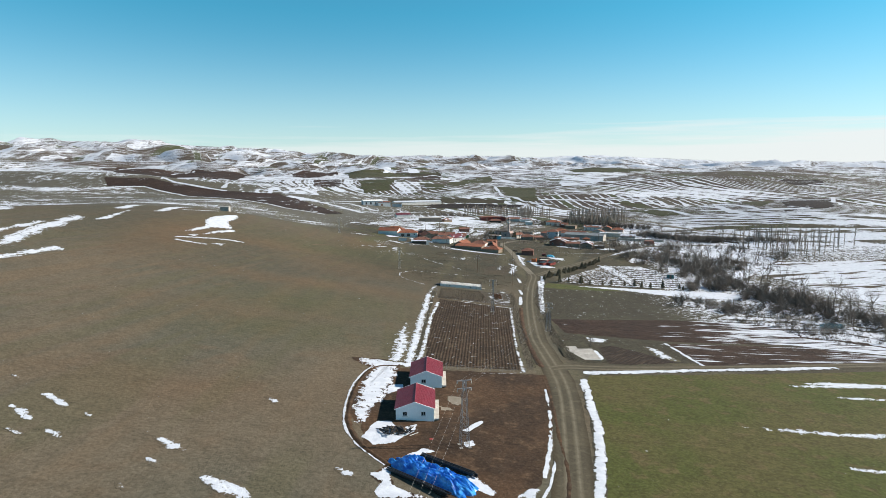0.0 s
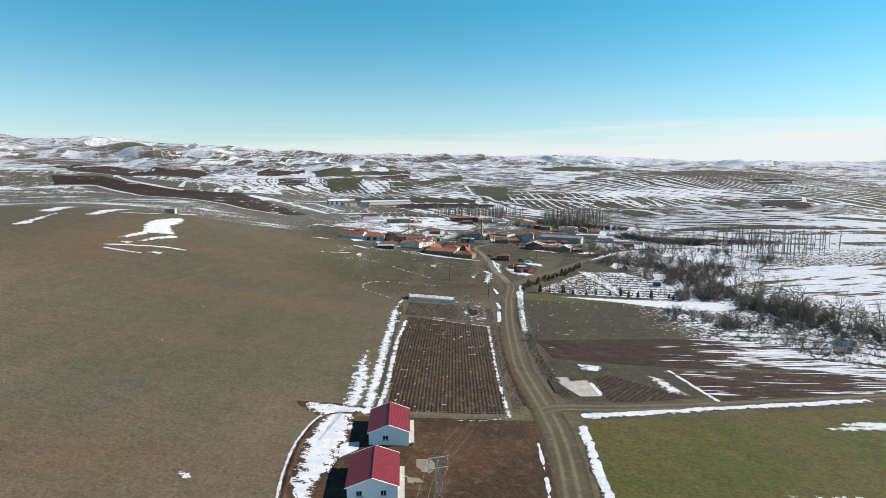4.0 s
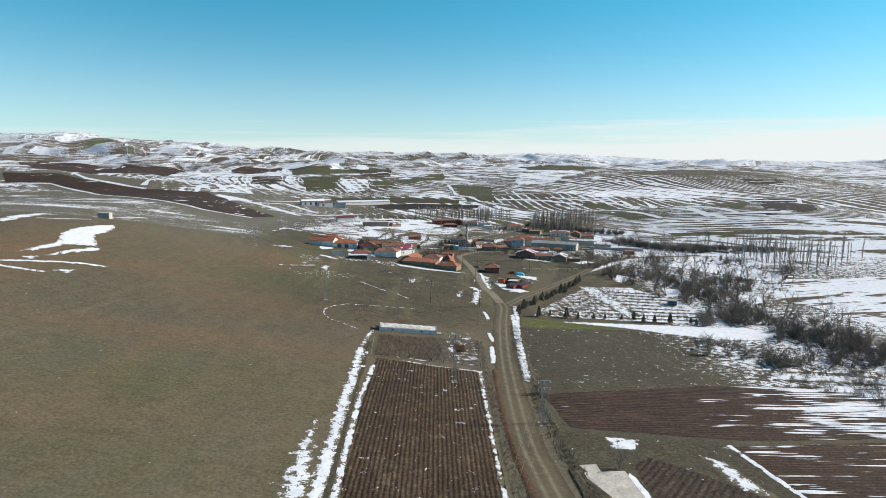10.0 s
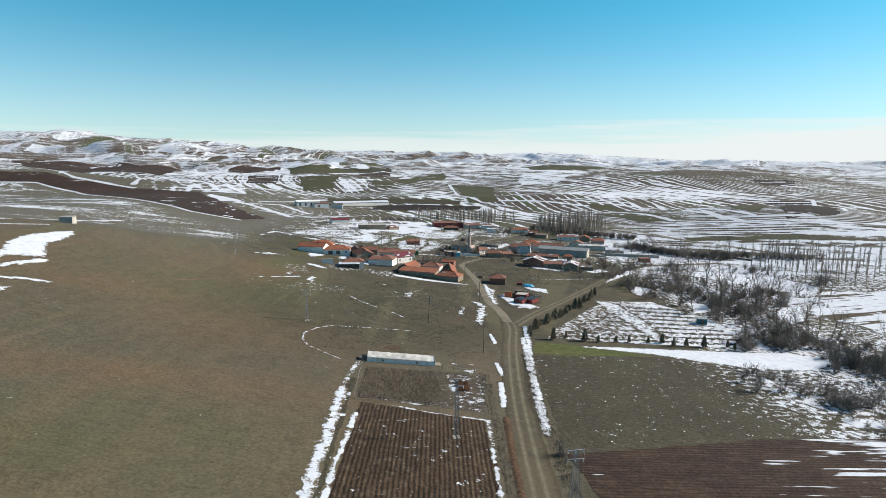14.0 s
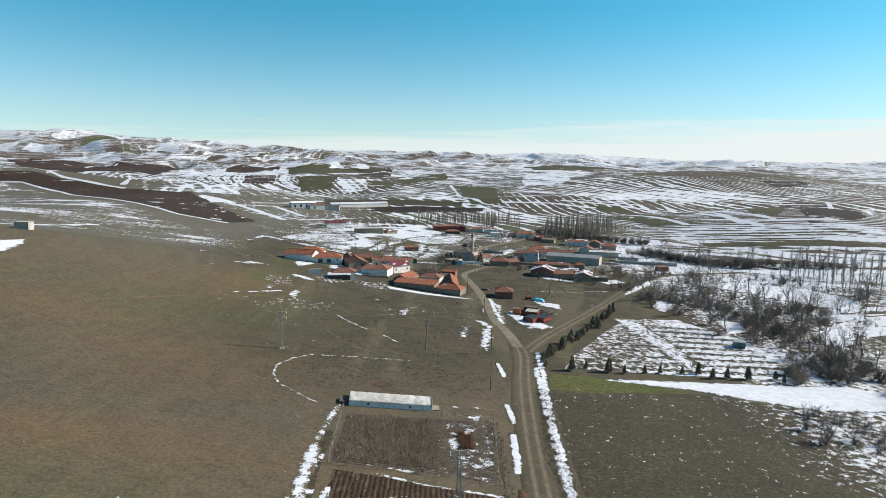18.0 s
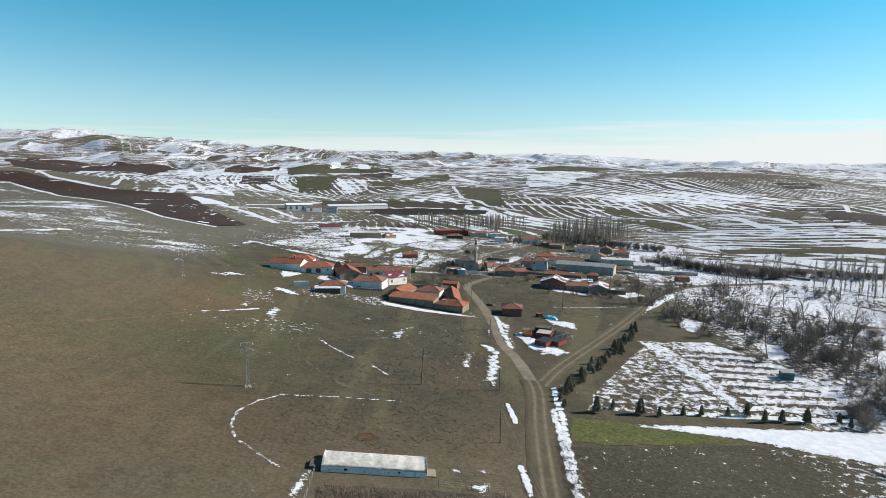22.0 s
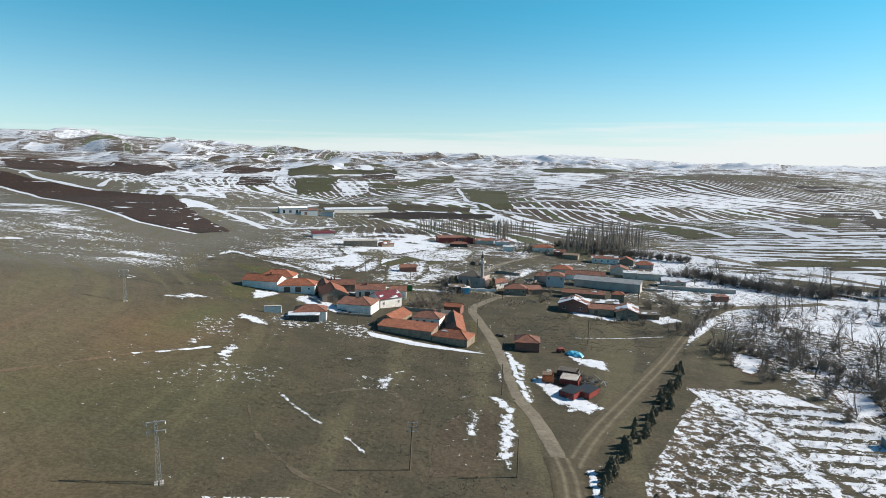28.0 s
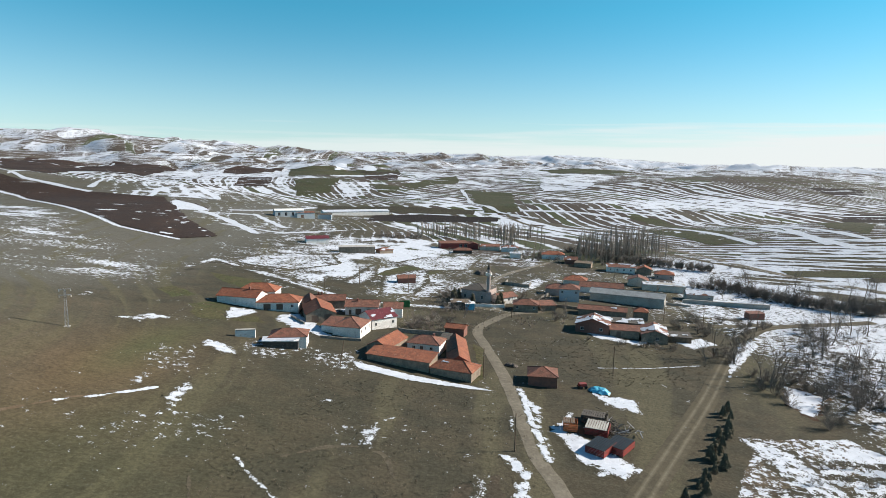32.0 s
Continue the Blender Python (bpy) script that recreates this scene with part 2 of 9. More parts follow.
        upland = blend(nt, ramp(nt, far_strips[3], 0.86, 0.88), upland, (0.060, 0.066, 0.036))
        fields = blend(nt, attr(nt, "remote"), fields, upland)
        fields = blend(nt, ramp(nt, tuft, 0.35, 0.7), fields, None, "MULTIPLY", (0.75, 0.75, 0.74))
        col = blend(nt, attr(nt, "parcel"), col, fields)
    blot = calc(nt, "ADD", calc(nt, "MULTIPLY", noise_node(nt, co, 0.11, 8), 0.62), calc(nt, "MULTIPLY", noise_node(nt, co, 0.7, 5), 0.38))
    thin = noise_node(nt, stretch(nt, bent, thin_scale, streak_turn), 1.0, 3)
    wide = noise_node(nt, stretch(nt, bent, wide_scale, streak_turn + (26 if parcels else -4)), 1.0, 2)
    lines = calc(nt, "ADD", calc(nt, "MULTIPLY", thin, 0.42), calc(nt, "ADD", calc(nt, "MULTIPLY", wide, 0.40), calc(nt, "MULTIPLY", noise_node(nt, co, 0.16, 4), 0.18)))
    if parcels:
        lines = calc(nt, "ADD", calc(nt, "MULTIPLY", lines, 0.25), calc(nt, "MULTIPLY", strip_snow(nt, co, near_strips, 0.22, 0.42, (0.020, 0.0042, 1), 0.34), 0.75))
    kind = attr(nt, "streak")
    fine = calc(nt, "ADD", calc(nt, "MULTIPLY", noise_node(nt, co, 0.55, 7), 0.6), calc(nt, "MULTIPLY", noise_node(nt, co, 2.6, 5), 0.4))
    close = attr(nt, "fine")
    blot = calc(nt, "ADD", calc(nt, "MULTIPLY", fine, close), calc(nt, "MULTIPLY", blot, calc(nt, "SUBTRACT", 1.0, close)))
    pattern = calc(nt, "ADD", calc(nt, "MULTIPLY", lines, kind), calc(nt, "MULTIPLY", blot, calc(nt, "SUBTRACT", 1.0, kind)))
    if parcels:
        strip_a = noise_node(nt, stretch(nt, bent, (0.0150, 0.0036, 1), 24), 1.0, 4, 0.4)
        strip_b = noise_node(nt, stretch(nt, bent, (0.0130, 0.0032, 1), -28), 1.0, 4, 0.4)
        bend = noise_node(nt, stretch(nt, bent, (0.0052, 0.0022, 1), 10), 1.0, 2, 0.3)
        curved = calc(nt, "SUBTRACT", 0.62, calc(nt, "MULTIPLY", calc(nt, "ABSOLUTE", calc(nt, "SUBTRACT", bend, 0.5), 0.0), 3.0))
        drift = calc(nt, "MAXIMUM", calc(nt, "MAXIMUM", strip_a, strip_b), curved)
        drift = calc(nt, "ADD", calc(nt, "MULTIPLY", calc(nt, "SUBTRACT", drift, 0.09), 0.78), calc(nt, "MULTIPLY", noise_node(nt, stretch(nt, co, (0.030, 0.012, 1), 15), 1.0, 5), 0.24))
        drift = calc(nt, "MAXIMUM", calc(nt, "SUBTRACT", drift, 0.02), calc(nt, "SUBTRACT", strip_snow(nt, co, far_strips, 0.10, 0.62, (0.010, 0.0026, 1), 0.24), 0.03))
        remote = attr(nt, "remote")
        pattern = calc(nt, "ADD", calc(nt, "MULTIPLY", drift, remote), calc(nt, "MULTIPLY", pattern, calc(nt, "SUBTRACT", 1.0, remote)))
    edge = calc(nt, "SUBTRACT", 0.70, calc(nt, "MULTIPLY", attr(nt, "snow"), 0.42))
    lying = ramp(nt, calc(nt, "SUBTRACT", pattern, edge), -0.016 if parcels else -0.010, 0.030 if parcels else 0.020)
    white = blend(nt, ramp(nt, noise_node(nt, co, 0.5, 4), 0.3, 0.7), SNOW, (0.44, 0.475, 0.53))
    col = blend(nt, lying, col, white)
    nt.links.new(col, bsdf.inputs["Base Color"])
    bumped(nt, bsdf, calc(nt, "ADD", relief, calc(nt, "MULTIPLY", lying, 0.35)), rel, 0.35)
    return m


def tile_roof(name, base, second, course=0.36):
    m = bpy.data.materials.new(name)
    m.use_nodes = True
    nt = m.node_tree
    bsdf = nt.nodes["Principled BSDF"]
    bsdf.inputs["Roughness"].default_value = 0.85
    bsdf.inputs["Specular IOR Level"].default_value = 0.25
    co = nt.nodes.new("ShaderNodeTexCoord").outputs["Object"]
    patch = noise_node(nt, co, 0.55, 6)
    fine = noise_node(nt, co, 5.0, 4)
    dirt = noise_node(nt, co, 1.3, 6)
    col = blend(nt, ramp(nt, patch, 0.33, 0.66), base, second)
    col = blend(nt, ramp(nt, fine, 0.3, 0.7, 0, 0.8), col, None, "MULTIPLY", (0.6, 0.58, 0.56))
    col = blend(nt, ramp(nt, dirt, 0.52, 0.66, 0, 0.6), col, (0.095, 0.06, 0.042))
    col = blend(nt, ramp(nt, noise_node(nt, co, 2.4, 5), 0.58, 0.66, 0, 0.5), col, (0.40, 0.22, 0.15))
    rnd = nt.nodes.new("ShaderNodeObjectInfo").outputs["Random"]
    col = blend(nt, ramp(nt, rnd, 0.0, 1.0, 0.0, 0.55), col, None, "MULTIPLY", (0.66, 0.62, 0.60))
    nt.links.new(col, bsdf.inputs["Base Color"])
    wave = nt.nodes.new("ShaderNodeTexWave")
    wave.wave_profile = "SAW"
    wave.bands_direction = "Z"
    wave.inputs["Scale"].default_value = 0.314 / (course * 0.45)
    nt.links.new(co, wave.inputs["Vector"])
    bumped(nt, bsdf, calc(nt, "ADD", wave.outputs["Fac"], fine), 0.5, 0.06)
    return m


M_TILE = tile_roof("terracotta_tiles", (0.37, 0.135, 0.076), (0.27, 0.100, 0.062))
M_TILE_OLD = tile_roof("old_tiles", (0.275, 0.122, 0.086), (0.175, 0.088, 0.068))
M_WINE = material("wine_red_sheet", (0.15, 0.026, 0.032), (0.12, 0.024, 0.028), 0.6, 0.5, 0.1, 0.1, 8, (0.20, 0.10, 0.09))
M_TILE_RED = material("red_sheet_roof", (0.23, 0.022, 0.032), (0.19, 0.02, 0.028), 0.6, 0.45, 0.1, 0.1)
M_WHITE = material("white_render", (0.82, 0.79, 0.75), (0.71, 0.68, 0.64), 0.4, 0.9, 0, 0.15, 8, (0.45, 0.42, 0.38))
M_NEWWHITE = material("fresh_white_render", (0.92, 0.92, 0.92), (0.88, 0.88, 0.88), 0.3, 0.9, 0, 0.05, mottle=0.96)
M_CREAM = material("cream_render", (0.62, 0.55, 0.47), (0.52, 0.46, 0.39), 0.4, 0.9, 0, 0.15, 8, (0.36, 0.32, 0.28))
M_BLUEWALL = material("pale_blue_render", (0.40, 0.47, 0.52), (0.45, 0.48, 0.49), 0.4, 0.9)
M_PINK = material("pale_pink_render", (0.46, 0.365, 0.335), (0.38, 0.305, 0.275), 0.4, 0.9)
M_MUD = material("mud_plaster", (0.30, 0.235, 0.175), (0.21, 0.165, 0.125), 0.7, 0.95, 0, 0.4, 7, (0.14, 0.11, 0.085))
M_STONE = material("rubble_stone", (0.30, 0.27, 0.23), (0.20, 0.18, 0.155), 1.8, 0.95, 0, 0.7, 5, (0.12, 0.10, 0.09))
M_BRICK = material("red_brick", (0.25, 0.105, 0.075), (0.19, 0.085, 0.065), 1.0, 0.92, 0, 0.4, 9)
M_CONC = material("concrete", (0.42, 0.40, 0.36), (0.33, 0.31, 0.28), 0.3, 0.92, 0, 0.2, 9)
M_GREYSHEET = material("grey_sheet_roof", (0.34, 0.35, 0.34), (0.27, 0.27, 0.26), 0.4, 0.5, 0.3, 0.1)
M_RUST = material("rusted_red_metal", (0.28, 0.035, 0.03), (0.20, 0.04, 0.03), 0.9, 0.6, 0.1, 0.2, 7, (0.10, 0.05, 0.035))
M_ORANGE = material("orange_paint", (0.55, 0.13, 0.03), (0.42, 0.10, 0.03), 0.9, 0.6)
M_GREENP = material("green_paint", (0.03, 0.22, 0.06), (0.03, 0.16, 0.05), 0.9, 0.55)
M_DARK = material("dark_scrap", (0.05, 0.045, 0.04), (0.09, 0.075, 0.06), 1.2, 0.9, 0, 0.5, 6, (0.20, 0.18, 0.15))
M_WOOD = material("weathered_timber", (0.17, 0.12, 0.08), (0.11, 0.08, 0.055), 1.2, 0.9, 0, 0.3)
M_STEEL = material("galvanised_steel", (0.36, 0.365, 0.37), (0.28, 0.285, 0.29), 1.0, 0.6, 0.2, 0.1)
M_FRAME = material("window_frame", (0.55, 0.55, 0.53), (0.48, 0.47, 0.45), 2.0, 0.6)
M_GLASS = material("dark_window_glass", (0.02, 0.024, 0.03), (0.03, 0.034, 0.04), 0.5, 0.12, 0, 0.0)
M_SNOW = material("old_snow", SNOW, (0.47, 0.505, 0.56), 0.35, 0.75, 0, 0.3, 6)
M_DOOR = material("painted_door", (0.16, 0.10, 0.07), (0.12, 0.08, 0.06), 1.5, 0.7)
M_TARP_BLUE = material("blue_tarpaulin", (0.012, 0.15, 0.58), (0.05, 0.36, 0.80), 0.9, 0.22, 0, 0.9, 3)
M_TARP_CYAN = material("turquoise_tarpaulin", (0.05, 0.36, 0.56), (0.08, 0.45, 0.62), 0.6, 0.4, 0, 0.5, 3)
M_TARP_WHITE = material("white_sheeting", (0.84, 0.83, 0.80), (0.72, 0.71, 0.68), 0.3, 0.55, 0, 0.3, 4)
M_BARK = material("bare_twigs", (0.200, 0.168, 0.142), (0.145, 0.120, 0.100), 1.0, 0.95, 0, 0.2)
M_BARK_PALE = material("poplar_bark", (0.34, 0.295, 0.25), (0.27, 0.235, 0.20), 1.0, 0.95, 0, 0.2)
M_PINE = material("conifer_needles", (0.098, 0.088, 0.052), (0.135, 0.110, 0.068), 1.0, 0.9, 0, 0.2)


# ---- the lie of the land ----
def sstep(v, a, b):
    u = np.clip((v - a) / (b - a), 0.0, 1.0)
    return u * u * (3 - 2 * u)


SWELLS = [(-300, 60, 170, 8.0), (-300, 300, 150, 22.0), (-170, 180, 130, 2.4), (-175, 375, 90, 12.2), (-60, 250, 110, 0.8), (-60, 450, 110, -0.5), (0, 80, 130, 0.0), (60, 300, 130, -3.1), (60, 450, 130, 1.5), (160, 360, 130, -4.3), (180, 180, 150, -0.4), (-160, 560, 140, -1.6), (0, 640, 150, 1.5), (180, 620, 160, -10.2), (-350, 540, 170, 16.3), (-350, 820, 190, 11.1), (-90, 850, 180, -5.7), (340, 480, 190, 8.4), (330, 720, 170, 29.7), (120, 860, 200, 1.3)]   # x, y, reach, height


# height of the far land: rows go outwards, columns from west to east as slopes x / (y - 150)
FAR_Y = (850, 1000, 1200, 1400, 1700, 2100, 2600, 3300, 4100, 4900)
FAR_U = (-0.78, -0.58, -0.48, -0.24, -0.02, 0.18, 0.44, 0.70)
FAR_Z = (
    (0.0, 25.3, 31.8, 35.0, 42.5, 52.9, 80.5, 150.0, 225.0, 285.0),
    (0.0, 21.0, 22.6, 26.3, 32.6, 39.2, 76.0, 138.0, 205.0, 262.0),
    (0.0, 18.7, 17.7, 21.6, 27.3, 31.9, 63.2, 96.0, 160.0, 222.0),
    (0.0, 5.4, -0.7, 26.2, 31.5, 38.9, 51.5, 74.6, 109.6, 156.3),
    (0.0, 11.7, 11.0, 17.9, 27.8, 43.0, 59.0, 73.3, 95.0, 150.1),
    (0.0, 18.9, 17.9, 27.2, 48.9, 56.6, 56.1, 61.5, 89.0, 154.2),
    (0.0, 14.8, 16.8, 30.0, 40.8, 49.9, 54.3, 62.1, 75.2, 111.4),
    (0.0, 16.9, 18.3, 22.5, 27.2, 34.6, 43.9, 54.4, 65.4, 112.3),
)


def rise(x, y):
    """The far land: flats, scarps and terraces up to the skyline."""
    u = np.clip(x / np.maximum(y - 150, 300), -0.85, 0.76)
    cols = [np.interp(y, FAR_Y, col) for col in FAR_Z]
    k = np.clip(np.searchsorted(FAR_U, u) - 1, 0, len(FAR_U) - 2)
    left, grid = np.array(FAR_U)[k], np.array(FAR_U)
    f = sstep(u, left, grid[k + 1])
    stack = np.array(cols)
    z = np.take_along_axis(stack, k[None], 0)[0] * (1 - f) + np.take_along_axis(stack, k[None] + 1, 0)[0] * f
    return z * sstep(y, 850, 1000)


def height(x, y):
    x, y = np.asarray(x, float), np.asarray(y, float)
    z = -2.0 - 0.030 * np.clip(x, -260, 260) - 0.008 * np.clip(y - 150, -300, 500) + rise(x, y)
    for cx, cy, reach, up in SWELLS:
        z = z + up * np.exp(-((x - cx) ** 2 + (y - cy) ** 2) / reach ** 2)
    return z


def cell_noise(x, y, size, seed=0):
    """Smooth value noise, 0 to 1, on cells of the given size in metres."""
    u, v = np.asarray(x, float) / size, np.asarray(y, float) / size
    i, j = np.floor(u), np.floor(v)
    fu, fv = u - i, v - j
    fu, fv = fu * fu * (3 - 2 * fu), fv * fv * (3 - 2 * fv)

    def lattice(a, b):
        h = np.sin(a * 127.1 + b * 311.7 + seed * 74.7) * 43758.5453
        return h - np.floor(h)

    top = lattice(i, j) * (1 - fu) + lattice(i + 1, j) * fu
    low = lattice(i, j + 1) * (1 - fu) + lattice(i + 1, j + 1) * fu
    return top * (1 - fv) + low * fv


def rough(x, y, size, seed=0):
    return 0.55 * cell_noise(x, y, size, seed) + 0.3 * cell_noise(x, y, size / 2.3, seed + 5) + 0.15 * cell_noise(x, y, size / 5.1, seed + 9)


def folds(x, y):
    """Gullies and shoulders of the far hills, and the knoll before them."""
    west = sstep(-x / np.maximum(y, 1), -0.12, 0.25)
    amount = sstep(y, 1250, 2300) * (0.35 + 0.65 * np.maximum(west, 0.8 * sstep(y, 3000, 3800))) * (1 - 0.75 * sstep(y, 4300, 4900))
    a = np.abs(2 * rough(x + 0.55 * y, y * 0.55, 420, 3) - 1)
    b = np.abs(2 * rough(x - 0.35 * y, y * 0.7, 260, 21) - 1)
    z = amount * (88 * (a - 0.22) + 58 * (b - 0.22)) * (0.45 + 0.55 * sstep(y, 1800, 3000))
    z = z + sstep(y, 950, 1300) * 7 * (rough(x, y, 130, 8) - 0.5)
    z = z + 33 * np.exp(-((x - 500) / 330) ** 2 - ((y - 1330) / 200) ** 2)
    return z + 22 * sstep(-x, 350, 800) * sstep(y, 500, 1000) * (1 - sstep(y, 1000, 1250))


def surface(x, y):
    return height(x, y) + folds(x, y)


def spaced(lo, hi, near_lo, near_hi, step, grow):
    mid = list(np.arange(near_lo, near_hi + 0.1, step))
    d, out = step, [near_hi]
    while out[-1] < hi:
        d *= grow
        out.append(min(out[-1] + d, hi))
    d, back = step, [near_lo]
    while back[-1] > lo:
        d *= grow
        back.append(max(back[-1] - d, lo))
    return np.array(back[:0:-1] + mid + out[1:])


def sheet(name, X, Y, Z, keep=None):
    """A mesh from grids of points; keep: which cells stay."""
    ny, nx = X.shape
    idx = np.arange(nx * ny).reshape(ny, nx)
    quads = np.stack([idx[:-1, :-1], idx[:-1, 1:], idx[1:, 1:], idx[1:, :-1]], -1)
    quads = quads[keep] if keep is not None else quads.reshape(-1, 4)
    used = np.unique(quads)
    back = np.full(nx * ny, -1)
    back[used] = np.arange(len(used))
    pts = np.stack([X.ravel(), Y.ravel(), Z.ravel()], -1)[used]
    me = bpy.data.meshes.new(name)
    me.vertices.add(len(pts))
    me.vertices.foreach_set("co", pts.ravel())
    me.loops.add(quads.size)
    me.loops.foreach_set("vertex_index", back[quads].ravel().astype(np.int32))
    me.polygons.add(len(quads))
    me.polygons.foreach_set("loop_start", np.arange(0, quads.size, 4, dtype=np.int32))
    me.polygons.foreach_set("loop_total", np.full(len(quads), 4, dtype=np.int32))
    me.update(calc_edges=True)
    me.polygons.foreach_set("use_smooth", np.ones(len(quads), dtype=bool))
    return me, pts


def set_attr(me, name, values):
    a = me.attributes.new(name, "FLOAT", "POINT")
    a.data.foreach_set("value", np.asarray(values, np.float32))


def inside(poly, X, Y):
    """Signed distance to a polygon's outline, positive inside."""
    p = np.array(poly, float)
    best, odd = np.full(X.shape, 1e9), np.zeros(X.shape, bool)
    for (ax, ay), (bx, by) in zip(p, np.roll(p, -1, 0)):
        dx, dy = bx - ax, by - ay
        t = np.clip(((X - ax) * dx + (Y - ay) * dy) / (dx * dx + dy * dy + 1e-9), 0, 1)
        best = np.minimum(best, np.hypot(X - ax - t * dx, Y - ay - t * dy))
        cross = (ay > Y) != (by > Y)
        odd ^= cross & (X < (bx - ax) * (Y - ay) / (by - ay + 1e-12) + ax)
    return np.where(odd, best, -best)


def along(line, X, Y):
    """Distance to a polyline."""
    p, best = np.array(line, float), np.full(np.shape(X), 1e9)
    for (ax, ay), (bx, by) in zip(p[:-1], p[1:]):
        dx, dy = bx - ax, by - ay
        t = np.clip(((X - ax) * dx + (Y - ay) * dy) / (dx * dx + dy * dy + 1e-9), 0, 1)
        best = np.minimum(best, np.hypot(X - ax - t * dx, Y - ay - t * dy))
    return best


def smooth_line(line, n=8):
    """A rounder polyline through the same points."""
    p = [Vector((*q, 0)) for q in line]
    p = [2 * p[0] - p[1]] + p + [2 * p[-1] - p[-2]]
    out = []
    for a, b, c, d in zip(p, p[1:], p[2:], p[3:]):
        for k in range(n):
            t = k / n
            q = 0.5 * (2 * b + (c - a) * t + (2 * a - 5 * b + 4 * c - d) * t * t + (3 * b - a - 3 * c + d) * t ** 3)
            out.append((q.x, q.y))
    return out + [(p[-2].x, p[-2].y)]


def damp_grass(x, y):
    """Where the dry brown pasture gives way to darker, greener meadow."""
    over = sstep(y - np.where(x < -190, 0.9, 0.55) * (x + 190), 392, 425) * sstep(-x, 40, 110)
    return np.clip(0.9 * over + 0.40 * sstep(y + 0.3 * x, 170, 240) * (1 - over) + sstep(y - 0.25 * (x + 60), 255, 330) * sstep(x + 0.25 * (y - 300), -110, -35) + sstep(x, 16, 26) + 0.7 * sstep(y, 430, 520) * sstep(x, -170, -80), 0, 1)


RUST = ((-88, 384, 16, 34, 0.8), (-94, 370, 22, 26, 0.45), (-169, 299, 22, 40, 0.75), (-122, 313, 40, 12, 0.5), (-80, 249, 60, 10, 0.55), (-66, 284, 40, 14, 0.35), (-76, 297, 40, 14, 0.4), (-77, 128, 45, 14, 0.45), (-85, 196, 50, 16, 0.4))   # x, y, reach in x and y, strength
LUSH = ((-87, 405, 9, 30, 0.8), (-66, 217, 40, 22, 0.6), (-96, 332, 40, 20, 0.5), (-71, 347, 30, 40, 0.4), (-68, 180, 40, 16, 0.5))


def stained(x, y, spots):
    """How far broad stains reach: rust-brown bare earth, or greener grass."""
    v = 0.0
    wob = 0.55 + 0.9 * rough(x, y, 9, 71)
    for cx, cy, rx, ry, up in spots:
        v = np.maximum(v, up * np.exp(-((x - cx) / rx) ** 2 - ((y - cy) / ry) ** 2))
    return np.clip(v * wob, 0, 1)


def far_snow(x, y):
    """How much of the snow is left, how far it lies in drifted lines, how far the land is parcelled into fields, and how far off it is."""
    meadow = np.clip(0.08 + 1.5 * (rough(x, y, 20, 33) - 0.45), 0.0, 0.34) * sstep(y, 300, 400) * (1 - sstep(-x, 60, 130)) * (1 - 0.65 * sstep(x, -34, -8))
    beyond = x + 189 + 1.02 * (y - 596)
    village = sstep(y + 0.25 * x, 468, 562) * sstep(x + 0.42 * (y - 500), -190, -70)
    snow = 0.06 + meadow + (0.25 - 0.03 * sstep(x, 80, 130)) * village * (0.55 + 1.5 * (rough(x, y, 34, 31) - 0.25))
    slope_snow = sstep(y, 430, 500) * (1 - sstep(beyond, -60, 40)) * sstep(-x, 90, 160)
    snow = np.maximum(snow, 0.50 * slope_snow * rough(x * 0.7, y * 2.2, 55, 32) * 1.5)
    snow = snow + 0.13 * sstep(y, 505, 570) * sstep(x, -190, -120) * (1 - sstep(x, -40, 10)) * (1 - sstep(y, 700, 760)) * (0.5 + rough(x, y, 30, 37))
    right = sstep(x - 0.10 * (y - 300), 66, 96)
    snow = np.maximum(snow, (0.32 + 0.24 * rough(x, y, 40, 34)) * right * sstep(y, 205, 255) * (0.8 + 0.2 * sstep(y, 300, 330)) + 0.12 * right * sstep(y, 228, 252) * (1 - sstep(y, 330, 380)))
    snow = snow + 0.11 * sstep(x, 78, 112) * sstep(y, 425, 480) * (1 - sstep(y, 640, 720))
    plain = sstep(y, 590, 720) * sstep(beyond, 30, 150)
    snow = np.maximum(snow, plain * (0.285 + 0.08 * sstep(-x, -60, 120) + 0.20 * (rough(x, y, 190, 41) - 0.5)))
    patches = rough(x, y, 500, 12)
    hills = sstep(y, 1050, 1650)
    step = 45.0
    shade = (surface(x + step, y) - surface(x - step, y)) / (2 * step)
    lee = np.clip(shade * 1.6, -0.22, 0.26)
    snow = snow * (1 - hills) + hills * (0.50 + 0.05 * sstep(-x / np.maximum(y, 1), 0.42, 0.56) + 0.03 * sstep(y, 2600, 3600) * sstep(x, -300, 400) + 0.40 * (patches - 0.5) + 0.5 * lee + 0.06 * sstep(y, 3000, 4300))
    knoll = np.exp(-((x - 500) / 260) ** 2 - ((y - 1360) / 130) ** 2)
    snow = snow - 0.32 * knoll
    streak = np.clip(sstep(y, 640, 800) * sstep(beyond, 20, 120) + 0.8 * right * sstep(x, 140, 200) * sstep(y, 430, 520) + 0.2 * slope_snow, 0, 1)
    open_west = np.maximum(sstep(x, -130, -30), sstep(y, 960, 1060))
    field = sstep(y, 590, 720) * sstep(beyond, 20, 110) * open_west
    streak = streak * (0.25 + 0.75 * open_west)
    return np.clip(snow, 0, 1), streak, field, sstep(y, 1050, 1700)


